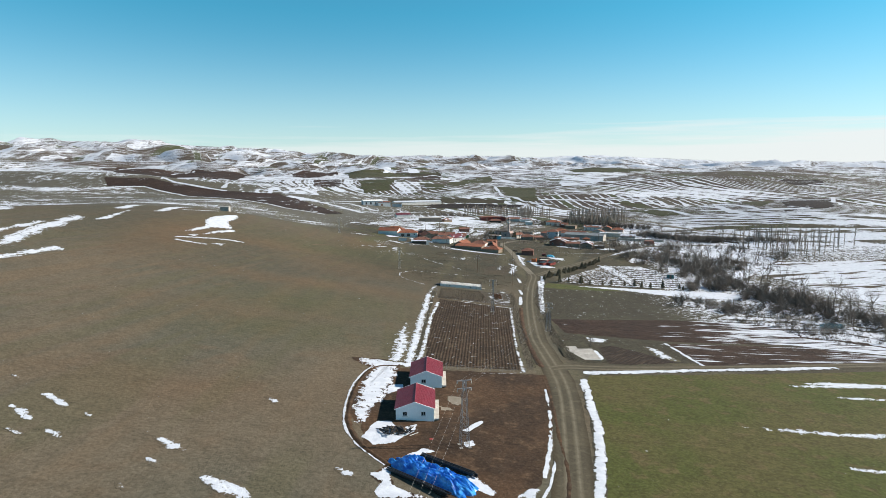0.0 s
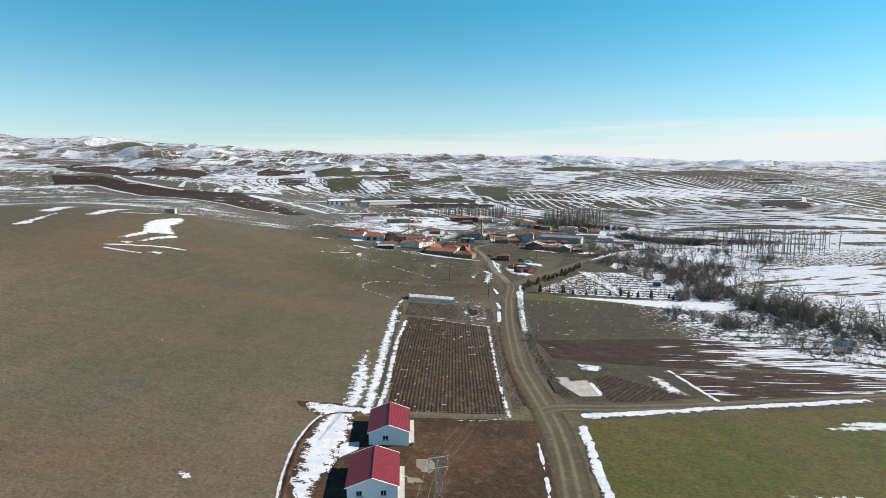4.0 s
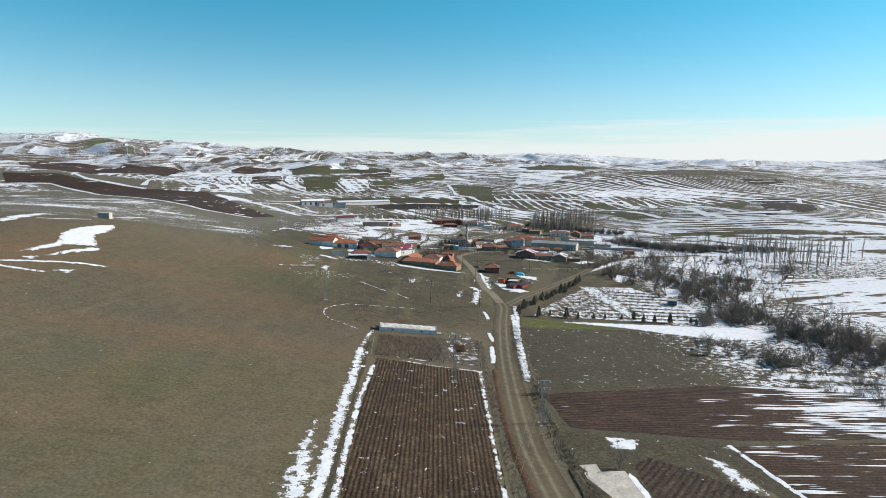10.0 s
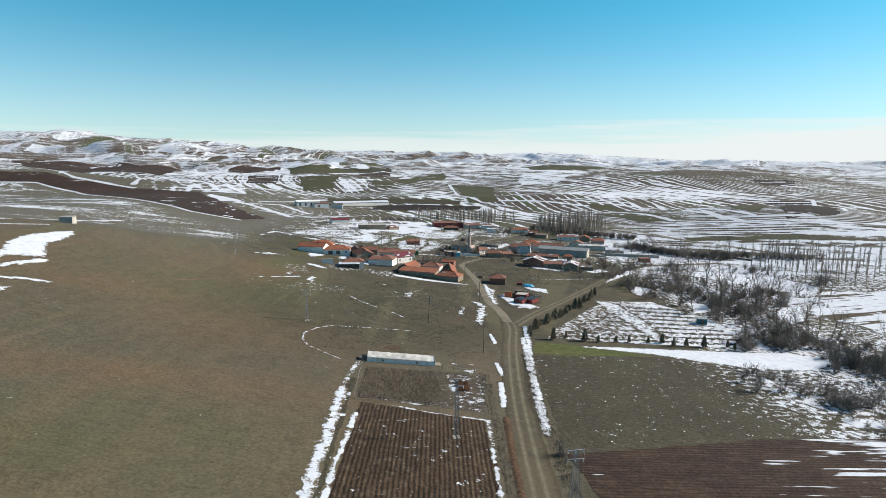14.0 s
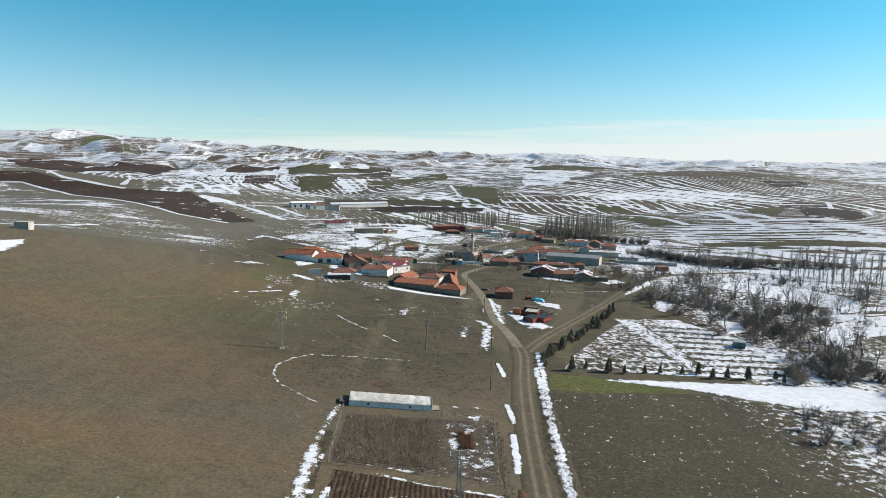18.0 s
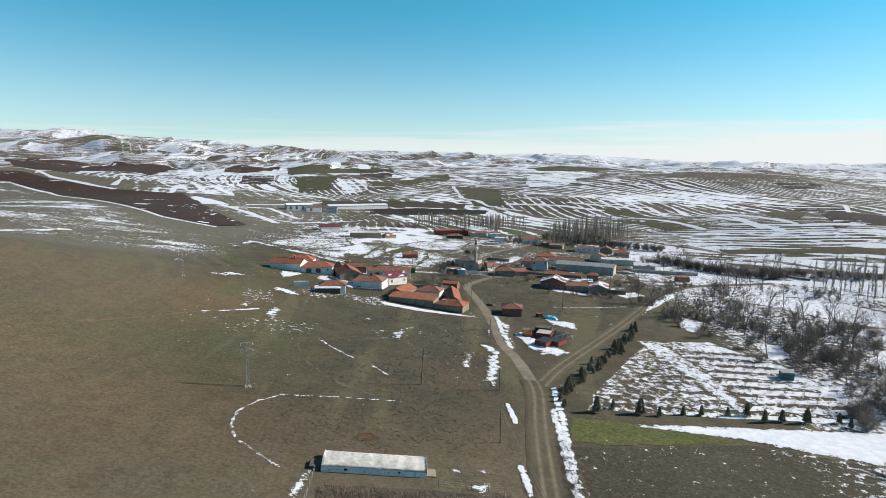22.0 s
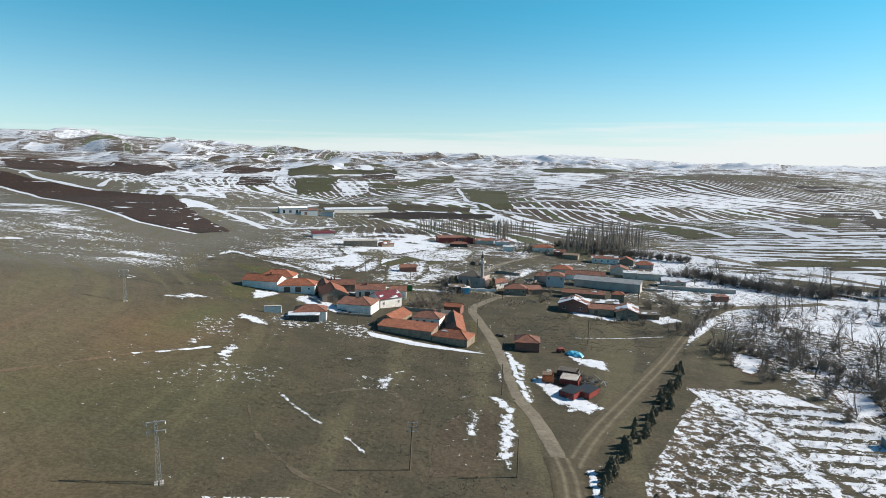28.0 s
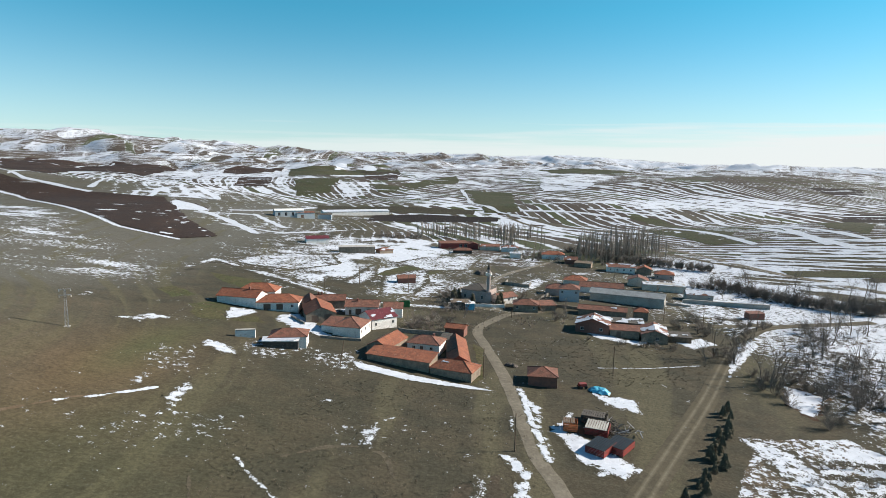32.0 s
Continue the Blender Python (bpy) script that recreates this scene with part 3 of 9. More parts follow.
xs = spaced(-3700, 3700, -150, 180, 2.0, 1.022)
ys = spaced(-400, 4880, 80, 560, 2.0, 1.0065)
GX, GY = np.meshgrid(xs, ys)
ground_me, ground_pts = sheet("ground", GX, GY, surface(GX, GY))
snow, streak = far_snow(ground_pts[:, 0], ground_pts[:, 1])[:2]
set_attr(ground_me, "snow", snow)
set_attr(ground_me, "streak", streak)


def lie(me, x, y):
    """What kind of country a piece of ground belongs to."""
    field, remote = far_snow(x, y)[2:]
    set_attr(me, "parcel", field)
    set_attr(me, "remote", remote)
    set_attr(me, "beyond", sstep(y - 0.1 * x, 700, 712))
    set_attr(me, "rust", stained(x, y, RUST))
    set_attr(me, "lush", stained(x, y, LUSH))
    set_attr(me, "meadow", damp_grass(x, y))
    set_attr(me, "ashen", sstep(y - np.where(x < -190, 0.9, 0.55) * (x + 190), 392, 440) * sstep(-x, 110, 170))


lie(ground_me, ground_pts[:, 0], ground_pts[:, 1])
set_attr(ground_me, "fine", np.clip(0.9 - (ground_pts[:, 1] - 430) / 600, 0.4, 0.9))
M_GRASS = land("winter_pasture", ((0.139, 0.113, 0.079), (0.110, 0.101, 0.074), (0.138, 0.104, 0.070)), 0.014, 12.0, parcels=True, rugged=0.42)
ground_me.materials.append(M_GRASS)
ground = tagged(new("ground", ground_me), "dry winter pasture and rolling farmland with patches of thawing snow", "ground", kind="structure")


def patch(name, poly, mat, label="", lift=0.05, step=1.0, ragged=0.6, size=4.0, thick=0.0, snow=0.0, streak=0.0, edge=1.5, category="field", seed=0, kind="structure", line=None, width=0.0, swell=None, fine=0.0, fade=0.0):
    """A field, road or drift draped over the land, with an uneven outline. Give poly, or line and width."""
    ref = np.array(poly if line is None else line, float)
    pad = (0 if line is None else width) + ragged + step
    x0, y0, x1, y1 = *(ref.min(0) - pad), *(ref.max(0) + pad)
    X, Y = np.meshgrid(np.arange(x0, x1 + step, step), np.arange(y0, y1 + step, step))
    sd = inside(poly, X, Y) if line is None else width / 2 - along(line, X, Y)
    sd = sd + ragged * (2 * rough(X, Y, size, seed) - 1) - 0.4 * min(step, 1.2)
    ok = sd > 0
    keep = ok[:-1, :-1] | ok[1:, :-1] | ok[:-1, 1:] | ok[1:, 1:]
    if not keep.any():
        return None
    gy, gx = np.gradient(sd, step)
    pull = np.where(ok, 0.0, np.clip(-sd / (gx * gx + gy * gy + 0.15), 0, step * 0.95))
    X, Y = X + pull * gx, Y + pull * gy
    sd = np.maximum(sd, 0)
    Z = surface(X, Y) + lift + thick * sstep(sd, 0, edge)
    if swell:
        Z = Z + swell(X, Y, sd)
    me, pts = sheet(name, X, Y, Z, keep)
    x, y = pts[:, 0], pts[:, 1]
    cover = np.full(len(pts), snow) if not callable(snow) else snow(x, y)
    if fade:
        d = inside(poly, x, y) if line is None else width / 2 - along(line, x, y)
        cover = cover * sstep(d, -0.55 * fade, fade)
    set_attr(me, "snow", cover)
    set_attr(me, "streak", np.full(len(pts), streak))
    set_attr(me, "fine", np.full(len(pts), fine))
    lie(me, x, y)
    if line is not None:
        set_attr(me, "across", along(line, x, y))
    me.materials.append(mat)
    return tagged(new(name, me), label, category, kind=kind)


def drift(name, poly, label, base=None, fade=1.2, ragged=0.8, size=3.0, seed=0, line=None, width=0.0, step=0.6, amount=0.84, thick=0.05, fine=1.0):
    """Thawing snow that breaks up into specks at its edge, over the ground it lies on."""
    ref = fade * 0.8
    return patch(name, grown(poly, ref) if line is None else None, base or M_GRASS, label, 0.045 if step < 1.8 else 0.45, step, ragged, size, thick, snow=amount, edge=1.2, category="snow", seed=seed, kind="stuff", line=line, width=width + 2 * ref, fine=fine, fade=fade * 2.3)


def grown(poly, by):
    c = np.mean(np.array(poly, float), 0)
    out = []
    for q in np.array(poly, float):
        d = q - c
        out.append(tuple(q + d / (np.hypot(*d) + 1e-6) * by))
    return out


def ribbon(name, line, width, mat, label, lift=0.06, wobble=0.35, category="road", seed=0, snow=0.0, cross=11):
    """A road along a line: smooth edges that waver a little."""
    p = np.array(line, float)
    d = np.r_[0, np.cumsum(np.hypot(*np.diff(p, axis=0).T))]
    n = max(4, int(d[-1] / 1.2))
    s = np.linspace(0, d[-1], n)
    x, y = np.interp(s, d, p[:, 0]), np.interp(s, d, p[:, 1])
    tx, ty = np.gradient(x), np.gradient(y)
    ln = np.hypot(tx, ty)
    nx, ny = ty / ln, -tx / ln
    f = np.linspace(-1, 1, cross)
    half_r = width / 2 + wobble * (2 * rough(s, s * 0 + seed, 7, seed) - 1)
    half_l = width / 2 + wobble * (2 * rough(s, s * 0 + seed + 50, 7, seed + 3) - 1)
    off = np.where(f[None] > 0, f[None] * half_r[:, None], f[None] * half_l[:, None])
    X, Y = x[:, None] + nx[:, None] * off, y[:, None] + ny[:, None] * off
    me, pts = sheet(name, X, Y, surface(X, Y) + lift - 0.03 * np.abs(f[None]) ** 4)
    me.flip_normals()
    set_attr(me, "across", np.abs(off).ravel())
    for key, v in (("snow", snow), ("streak", 0.0), ("fine", 1.0)):
        set_attr(me, key, np.full(len(pts), v))
    me.materials.append(mat)
    return tagged(new(name, me), label, category, kind="structure")


# ---- roads and fields ----
M_ROAD = land("packed_dirt_road", ((0.086, 0.073, 0.049), (0.070, 0.060, 0.041), (0.102, 0.088, 0.062)), 0.08, rel=0.2, rugged=0.18, ruts=(0.160, 0.141, 0.100))
M_GRAVEL = land("pale_gravel", ((0.246, 0.217, 0.174), (0.212, 0.187, 0.149), (0.289, 0.259, 0.212)), 0.1, rel=0.2, rugged=0.2)
M_LANE = land("worn_gravel", ((0.182, 0.160, 0.125), (0.156, 0.137, 0.106), (0.214, 0.190, 0.152)), 0.1, rel=0.2, rugged=0.3)
M_PLOUGH = land("ploughed_soil", ((0.068, 0.043, 0.027), (0.052, 0.034, 0.022), (0.116, 0.086, 0.056)), 0.06, rugged=0.7, rows=(0.9, -1.5), rel=0.7, furrow=0.2)
M_PLOUGH_X = land("harrowed_soil", ((0.058, 0.034, 0.025), (0.045, 0.027, 0.021), (0.074, 0.046, 0.033)), 0.05, rows=(1.1, 84), rel=0.6, streak_turn=-5, thin_scale=(0.045, 1.15, 1), wide_scale=(0.020, 0.45, 1), furrow=0.2)
M_HILLSOIL = land("brown_hill_soil", ((0.060, 0.037, 0.029), (0.046, 0.030, 0.025), (0.076, 0.048, 0.036)), 0.01, rel=0.5)
M_RED_SOIL = land("bare_red_soil", ((0.086, 0.050, 0.029), (0.054, 0.034, 0.022), (0.116, 0.072, 0.043)), 0.06, rel=0.35, rugged=0.55)
M_WHEAT = land("young_wheat", ((0.074, 0.083, 0.023), (0.092, 0.084, 0.031), (0.116, 0.090, 0.042)), 0.035, rel=0.25, rugged=0.5)
M_GREENS = land("fresh_grass", ((0.085, 0.105, 0.030), (0.100, 0.105, 0.036), (0.11, 0.09, 0.045)), 0.06, rel=0.3)
M_FARSOIL = land("dark_plain_soil", ((0.036, 0.027, 0.025), (0.029, 0.023, 0.022), (0.046, 0.034, 0.030)), 0.01, rel=0.5)
M_FARGREEN = land("far_winter_wheat", ((0.066, 0.072, 0.034), (0.078, 0.076, 0.042), (0.088, 0.074, 0.048)), 0.02, rel=0.3)
M_STUBBLE = land("stubble", ((0.070, 0.064, 0.043), (0.060, 0.053, 0.037), (0.084, 0.068, 0.047)), 0.04, rel=0.6)
M_OLDROWS = land("old_furrows", ((0.086, 0.068, 0.047), (0.074, 0.060, 0.043), (0.098, 0.074, 0.051)), 0.05, rel=0.4, rugged=0.5)
M_WORN = land("worn_grass", ((0.112, 0.094, 0.067), (0.098, 0.083, 0.060), (0.124, 0.103, 0.075)), 0.1, rugged=0.5)
M_GARDEN = land("weedy_garden", ((0.080, 0.066, 0.050), (0.095, 0.078, 0.060), (0.06, 0.048, 0.036)), 0.15, rel=0.9)

ROAD = smooth_line([(11.5, 78), (13.2, 96), (15.1, 118), (16.7, 144), (16.2, 162), (13.8, 184), (12.4, 204), (13.2, 254), (16.0, 300), (18.9, 328), (18.7, 339)])
LANE = smooth_line([(18.7, 336), (15.8, 357.5), (12.6, 371), (10.6, 398), (8.4, 418), (5.6, 436), (2.9, 451.5), (1.8, 459), (2.9, 467.5), (7.7, 478), (16, 492), (30, 500)])
DIRT = smooth_line([(18.5, 331), (28.7, 352.5), (44.6, 379), (64.2, 411), (86.0, 449), (106.6, 481), (128.2, 500), (175, 512)])
STREET = smooth_line([(-51.8, 527.8), (-34.4, 517.5), (-15.9, 508.6), (-1.0, 501.8), (10.7, 495.8), (16.4, 492.4)])
NORTH = smooth_line([(13.7, 494.6), (10.1, 502.0), (9.6, 540.1), (12.1, 566.9), (19.8, 592.7), (28.8, 611.3), (43.4, 637.9), (57.4, 661.5)])
CROSS = smooth_line([(71.6, 488.6), (81.9, 492.4), (97.5, 495.6), (111.6, 498.0), (127.3, 505.0)])
FARWAY = smooth_line([(138.6, 745.7), (151.7, 712.7), (167.7, 679.1), (183.4, 633.1), (198.5, 599.9), (216.0, 565.9)])
SIDE = smooth_line([(15, 165), (20.0, 168), (33.8, 170.3), (61.1, 177.1), (103.2, 188.6), (190, 212)])
ribbon("road", ROAD, 7.4, M_ROAD, "broad unpaved dirt road with wheel tracks", 0.07)
ribbon("road_lane", LANE, 3.6, M_LANE, "pale gravel lane into the village", 0.055, seed=2)
ribbon("road_dirt", DIRT, 5.6, M_ROAD, "dirt track along the orchard", 0.06, seed=4)
ribbon("road_side", SIDE, 5.2, M_ROAD, "dirt side road between the fields", 0.08, seed=6)
ribbon("road_street", STREET, 4.0, M_ROAD, "muddy village street with slush", 0.08, seed=8, snow=0.24)
ribbon("road_north", NORTH, 3.4, M_LANE, "pale lane past the mosque", 0.08, seed=9, snow=0.26)
ribbon("road_cross", CROSS, 4.0, M_ROAD, "dirt lane before the warehouse", 0.08, seed=10, snow=0.14)
ribbon("road_far", FARWAY, 4.6, M_LANE, "pale dirt road beyond the village", 0.12, seed=11, snow=0.26)
patch("field_ploughed", [(-25.3, 248), (5.5, 243.4), (7.1, 161.2), (-19.9, 158), (-23.6, 192)], M_PLOUGH, "dark ploughed field with long furrows", 0.05, 1.0, 0.4, snow=0.16, fine=1.0)
patch("field_garden", [(-27, 273.4), (-7.9, 275.4), (5.9, 275.5), (5.0, 248), (-26.3, 250)], M_GARDEN, "overgrown garden plot with dead weeds", 0.05, 1.0, 0.4, snow=lambda x, y: 0.08 + 0.25 * sstep(x, -10, 0), fine=1.0)
patch("yard", [(-28.7, 154), (13.7, 159.5), (13.6, 143.8), (12.4, 123.4), (8.7, 101.2), (5, 92), (-7.1, 90), (-18.8, 100), (-26, 108.7), (-31.6, 132)], M_RED_SOIL, "levelled yard of bare reddish soil", 0.05, 1.0, 0.8)
patch("field_wheat", [(24.7, 162), (61, 171.5), (116.7, 186), (190, 206), (210, 120), (150, 60), (17, 60), (18.3, 97), (21.4, 120), (22.3, 154)], M_WHEAT, "field of young green winter wheat", 0.05, 1.2, 0.4, snow=0.13, fine=0.6)
patch("field_brown", [(19.8, 229.7), (67.8, 244.8), (118.6, 251.8), (147.5, 238.3), (167.5, 229.1), (151.5, 206.5), (127.6, 205.0), (101.3, 212.9), (61.5, 206.9), (23.4, 208.4)], M_PLOUGH_X, "harrowed brown field striped with snow", 0.05, 1.0, 0.4, snow=lambda x, y: 0.13 + 0.44 * sstep(x, 42, 118), streak=1.0)
patch("field_striped", [(56.6, 204.0), (61.1, 179.6), (118.0, 191.2), (143.4, 195.0), (127.1, 204.2), (104.6, 212.1)], M_PLOUGH_X, "dark field with lines of snow", 0.055, 1.0, 0.3, snow=lambda x, y: 0.30 + 0.16 * sstep(x, 90, 130), streak=1.0)
patch("field_plot", [(18.9, 206.5), (55.9, 205), (61.5, 181.7), (23.5, 172.8), (19.2, 185)], M_STUBBLE, "rough plot beside the road", 0.04, 1.0, 0.4, snow=0.2, fine=0.7)
patch("field_stubble", [(22, 299), (65, 308), (94, 299.5), (97, 250), (51.9, 235.5), (19.5, 233)], M_STUBBLE, "grey-green stubble field", 0.04, 1.2, 0.4, snow=lambda x, y: 0.14 + 0.09 * rough(x, y, 12, 91) + 0.34 * sstep(x, 62, 98), fine=0.9)
M_SNOWFIELD = land("melting_snowfield", ((0.11, 0.088, 0.06), (0.088, 0.070, 0.05), (0.13, 0.098, 0.065)), 0.05, -14, thin_scale=(0.02, 0.20, 1), wide_scale=(0.008, 0.05, 1))
drift("snow_strip", [(27, 313.5), (70, 317.5), (115, 321), (128, 313), (112, 301), (94, 300), (65, 310), (47, 312.2)], "broad strip of lying snow along the stubble", M_STUBBLE, 1.2, 0.8, 5, 3, step=1.0, amount=0.95, thick=0.1)
patch("field_green", [(22.5, 302), (24.8, 316), (48, 314.5), (66, 308.6), (50, 305), (30, 301)], M_GREENS, "strip of fresh green grass", 0.055, 1.0, 0.6)
M_SNOWSHEET = land("wide_melting_snow", ((0.11, 0.088, 0.06), (0.088, 0.070, 0.05), (0.13, 0.098, 0.065)), 0.05, -12, thin_scale=(0.022, 0.42, 1), wide_scale=(0.010, 0.14, 1))
patch("orchard_ground", [(30, 321), (36.3, 337), (66, 388), (90, 392), (106, 366), (112, 325)], M_SNOWFIELD, "snow-covered orchard ground between tree rows", 0.04, 1.0, 0.8, snow=lambda x, y: 0.42 + 0.24 * sstep(x - 0.3 * (y - 320), 40, 80), fine=0.9)
for k in range(9):
    patch("orchard_row", None, M_STUBBLE, "strip of dug dark soil under an orchard row", 0.07, 0.7, 0.9, 2.5, line=[(37 + 4.0 * k, 326 + 6.4 * k), (70, 327.5 + 6.4 * k), (106 - 1.0 * k, 329 + 6.2 * k)], width=3.2, snow=0.36, fine=1.0, seed=60 + k, category="soil")
patch("snow_field", [(153, 471), (208, 419), (290, 430), (330, 330), (240, 280), (181, 298), (172, 343), (157, 384)], M_SNOWSHEET, "wide snow-covered field beyond the creek", 0.05, 2.0, 2.0, 10, snow=0.58, streak=1.0)
patch("field_hill_brown", [(-674, 974), (-631, 979), (-598, 989), (-544, 966), (-500, 957), (-439, 936), (-348, 923), (-316, 873), (-229, 731), (-174, 657), (-188, 628), (-239, 648), (-346, 753), (-503, 903), (-582, 943), (-640, 931)], M_HILLSOIL, "dark brown ploughed hillside", 0.4, 4.0, 3.0, 40, snow=lambda x, y: 0.20 + 0.12 * sstep(x, -330, -170) * sstep(y, 640, 760), streak=1.0)

M_LAWN = land("damp_green_grass", ((0.080, 0.085, 0.036), (0.095, 0.088, 0.042), (0.115, 0.09, 0.055)), 0.05, rel=0.5)
patch("field_green", [(-122.7, 487.9), (-97, 470), (-80, 458), (-70, 446), (-90, 440), (-104, 458), (-124, 478)], M_LAWN, "patch of damp green grass by the western farm", 0.045, 1.5, 3.0, 12, snow=0.14, fine=0.8)
patch("field_green", [(-125, 530), (-100, 525), (-82, 500), (-96, 500), (-112, 512)], M_LAWN, "patch of damp green grass behind the western farm", 0.045, 1.5, 3.0, 12, snow=0.12, fine=0.8)
patch("field_green", [(-2, 404), (3, 412), (4, 440), (-1, 448), (2, 420), (-1, 407)], M_LAWN, "strip of green grass beside the farm", 0.045, 0.8, 0.8, 5, snow=0.1, fine=0.8)
patch("field_green", [(-52, 560), (-22, 575), (-8, 610), (-30, 625), (-45, 590)], M_LAWN, "hollow of green grass between snow drifts", 0.06, 1.5, 3.0, 14, snow=0.16, fine=0.5)

patch("field_plot", [(-8.8, 324.7), (-8.1, 346.5), (-4.2, 355.3), (4.5, 360.1), (6.4, 346.9), (4.3, 328.6)], M_OLDROWS, "small dug plot with old furrows on the meadow", 0.05, 0.8, 1.5, 5.0, snow=0.12, fine=1.0)
patch("bare_patch", [(-24.7, 292.7), (-23.7, 295.0), (-20.8, 295.2), (-18.9, 293.7), (-20.8, 291.2), (-23.3, 290.8)], M_RED_SOIL, "scraped patch of bare reddish earth", 0.05, 0.5, 0.8, 2.0, category="soil")


# ---- lying snow ----
drift("snow_strip", None, "thawing strip of snow along the road", M_STUBBLE, 0.7, 0.6, 3.0, 101, [(23.0, 157.3), (22.2, 140.0), (21.9, 126.7), (20.2, 111.8), (17.6, 96.6)], 1.8, 0.5, amount=0.90, fine=1.0)
drift("snow_strip", None, "melting snow along the ditch", M_GRASS, 0.3, 0.5, 2.5, 102, [(12.2, 147.3), (11.9, 129.2), (10.7, 114.8), (8.7, 102.0)], 0.8, 0.4, amount=0.90, fine=1.0)
drift("snow_strip", None, "melting snow along the ditch", M_GRASS, 0.2, 0.4, 2.5, 103, [(14.8, 157.6), (14.6, 136.5), (12.7, 115.2), (9.5, 99.2), (8.0, 94.9)], 0.6, 0.4, amount=0.90, fine=1.0)
drift("snow_patch", [(-40.1, 158.5), (-32.3, 158.9), (-23.1, 159.2), (-26.5, 153.8), (-26.0, 145.8), (-26.4, 138.0), (-26.0, 132.9), (-27.1, 127.1), (-27.2, 119.0), (-29.9, 118.7), (-31.5, 123.5), (-32.7, 133.3), (-33.1, 142.2), (-33.4, 151.7), (-37.8, 154.7)], "snow lying inside the earth bank", M_RED_SOIL, 1.5, 0.9, 2.0, 1, step=0.4, amount=0.78, fine=1.0)
drift("snow_patch", [(-27.5, 140.8), (-23.0, 142.5), (-22.8, 138.9), (-26.1, 133.6)], "snow in the shade between the houses", M_RED_SOIL, 0.3, 0.3, 2.5, 2, step=0.4, amount=0.90, fine=1.0)
drift("snow_patch", [(-26.1, 116.7), (-25.3, 119.7), (-22.2, 119.9), (-20.2, 116.9), (-16.6, 120.0), (-16.8, 115.7), (-18.3, 113.3), (-19.9, 110.1), (-23.8, 108.3), (-26.6, 111.5)], "snow drift beside the white house", M_RED_SOIL, 0.4, 0.4, 2.5, 3, step=0.4, amount=0.90, fine=1.0)
drift("snow_patch", [(-21.7, 97.7), (-19.3, 100.2), (-17.3, 105.2), (-14.2, 109.1), (-11.1, 107.8), (-15.6, 104.2), (-18.1, 100.0), (-17.3, 94.9), (-12.5, 92.7), (-10.8, 91.8), (-18.6, 90.3), (-20.2, 92.1), (-19.5, 95.2)], "snow beside the tarpaulin heap", M_RED_SOIL, 0.6, 0.5, 2.5, 4, step=0.4, amount=0.90, fine=1.0)
drift("snow_patch", [(-5.4, 100.8), (-3.1, 99.7), (0.4, 95.4), (-0.7, 93.6), (-2.9, 95.3), (-5.6, 98.4)], "snow beside the tarpaulin heap", M_RED_SOIL, 0.6, 0.5, 2.5, 5, step=0.4, amount=0.90, fine=1.0)
drift("snow_patch", [(-7.4, 118.6), (-3.3, 125.3), (-2.5, 123.1), (-5.4, 117.9)], "small snow patch at the pylon", M_RED_SOIL, 0.4, 0.4, 2.5, 6, step=0.4, amount=0.90, fine=1.0)
drift("snow_patch", [(-6.5, 113.2), (-4.8, 114.5), (-4.0, 112.2), (-6.1, 110.7)], "small snow patch at the pylon", M_RED_SOIL, 0.4, 0.4, 2.5, 7, step=0.4, amount=0.90, fine=1.0)
drift("snow_patch", [(3.8, 95.2), (5.8, 97.8), (7.8, 97.4), (6.4, 94.6), (3.6, 94.1)], "small snow patch", M_GRASS, 0.6, 0.5, 2.5, 8, step=0.4, amount=0.90, fine=1.0)
drift("snow_patch", [(-99.7, 108.4), (-98.8, 109.5), (-93.9, 107.0), (-90.2, 104.3), (-90.7, 103.5), (-94.0, 104.9)], "small snow patch on the pasture", M_GRASS, 0.7, 0.8, 2.0, 150, step=0.4, amount=0.82, fine=1.0)
drift("snow_patch", [(-97.8, 115.2), (-96.7, 116.3), (-92.1, 114.1), (-88.6, 111.6), (-89.2, 110.7), (-92.4, 112.1)], "small snow patch on the pasture", M_GRASS, 0.7, 0.8, 2.0, 151, step=0.4, amount=0.82, fine=1.0)
drift("snow_patch", [(-83.7, 109.1), (-83.4, 109.5), (-82.1, 108.7), (-81.1, 108.0), (-81.3, 107.8), (-82.2, 108.2)], "small snow patch on the pasture", M_GRASS, 0.7, 0.8, 2.0, 152, step=0.4, amount=0.82, fine=1.0)
drift("snow_patch", [(-86.2, 100.9), (-85.4, 101.5), (-82.4, 100.4), (-80.3, 99.1), (-80.8, 98.6), (-82.9, 99.3)], "small snow patch on the pasture", M_GRASS, 0.7, 0.8, 2.0, 153, step=0.4, amount=0.82, fine=1.0)
drift("snow_patch", [(-92.5, 99.4), (-91.6, 99.9), (-89.3, 99.2), (-87.5, 98.3), (-88.0, 97.9), (-89.7, 98.4)], "small snow patch on the pasture", M_GRASS, 0.7, 0.8, 2.0, 154, step=0.4, amount=0.82, fine=1.0)
drift("snow_patch", [(-64.3, 101.9), (-62.9, 102.8), (-58.9, 101.1), (-56.2, 99.1), (-57.1, 98.4), (-60.0, 99.4)], "small snow patch on the pasture", M_GRASS, 0.7, 0.8, 2.0, 155, step=0.4, amount=0.82, fine=1.0)
drift("snow_patch", [(-61.8, 94.9), (-61.1, 95.3), (-59.1, 94.4), (-57.7, 93.3), (-58.1, 92.9), (-59.5, 93.6)], "small snow patch on the pasture", M_GRASS, 0.7, 0.8, 2.0, 156, step=0.4, amount=0.82, fine=1.0)
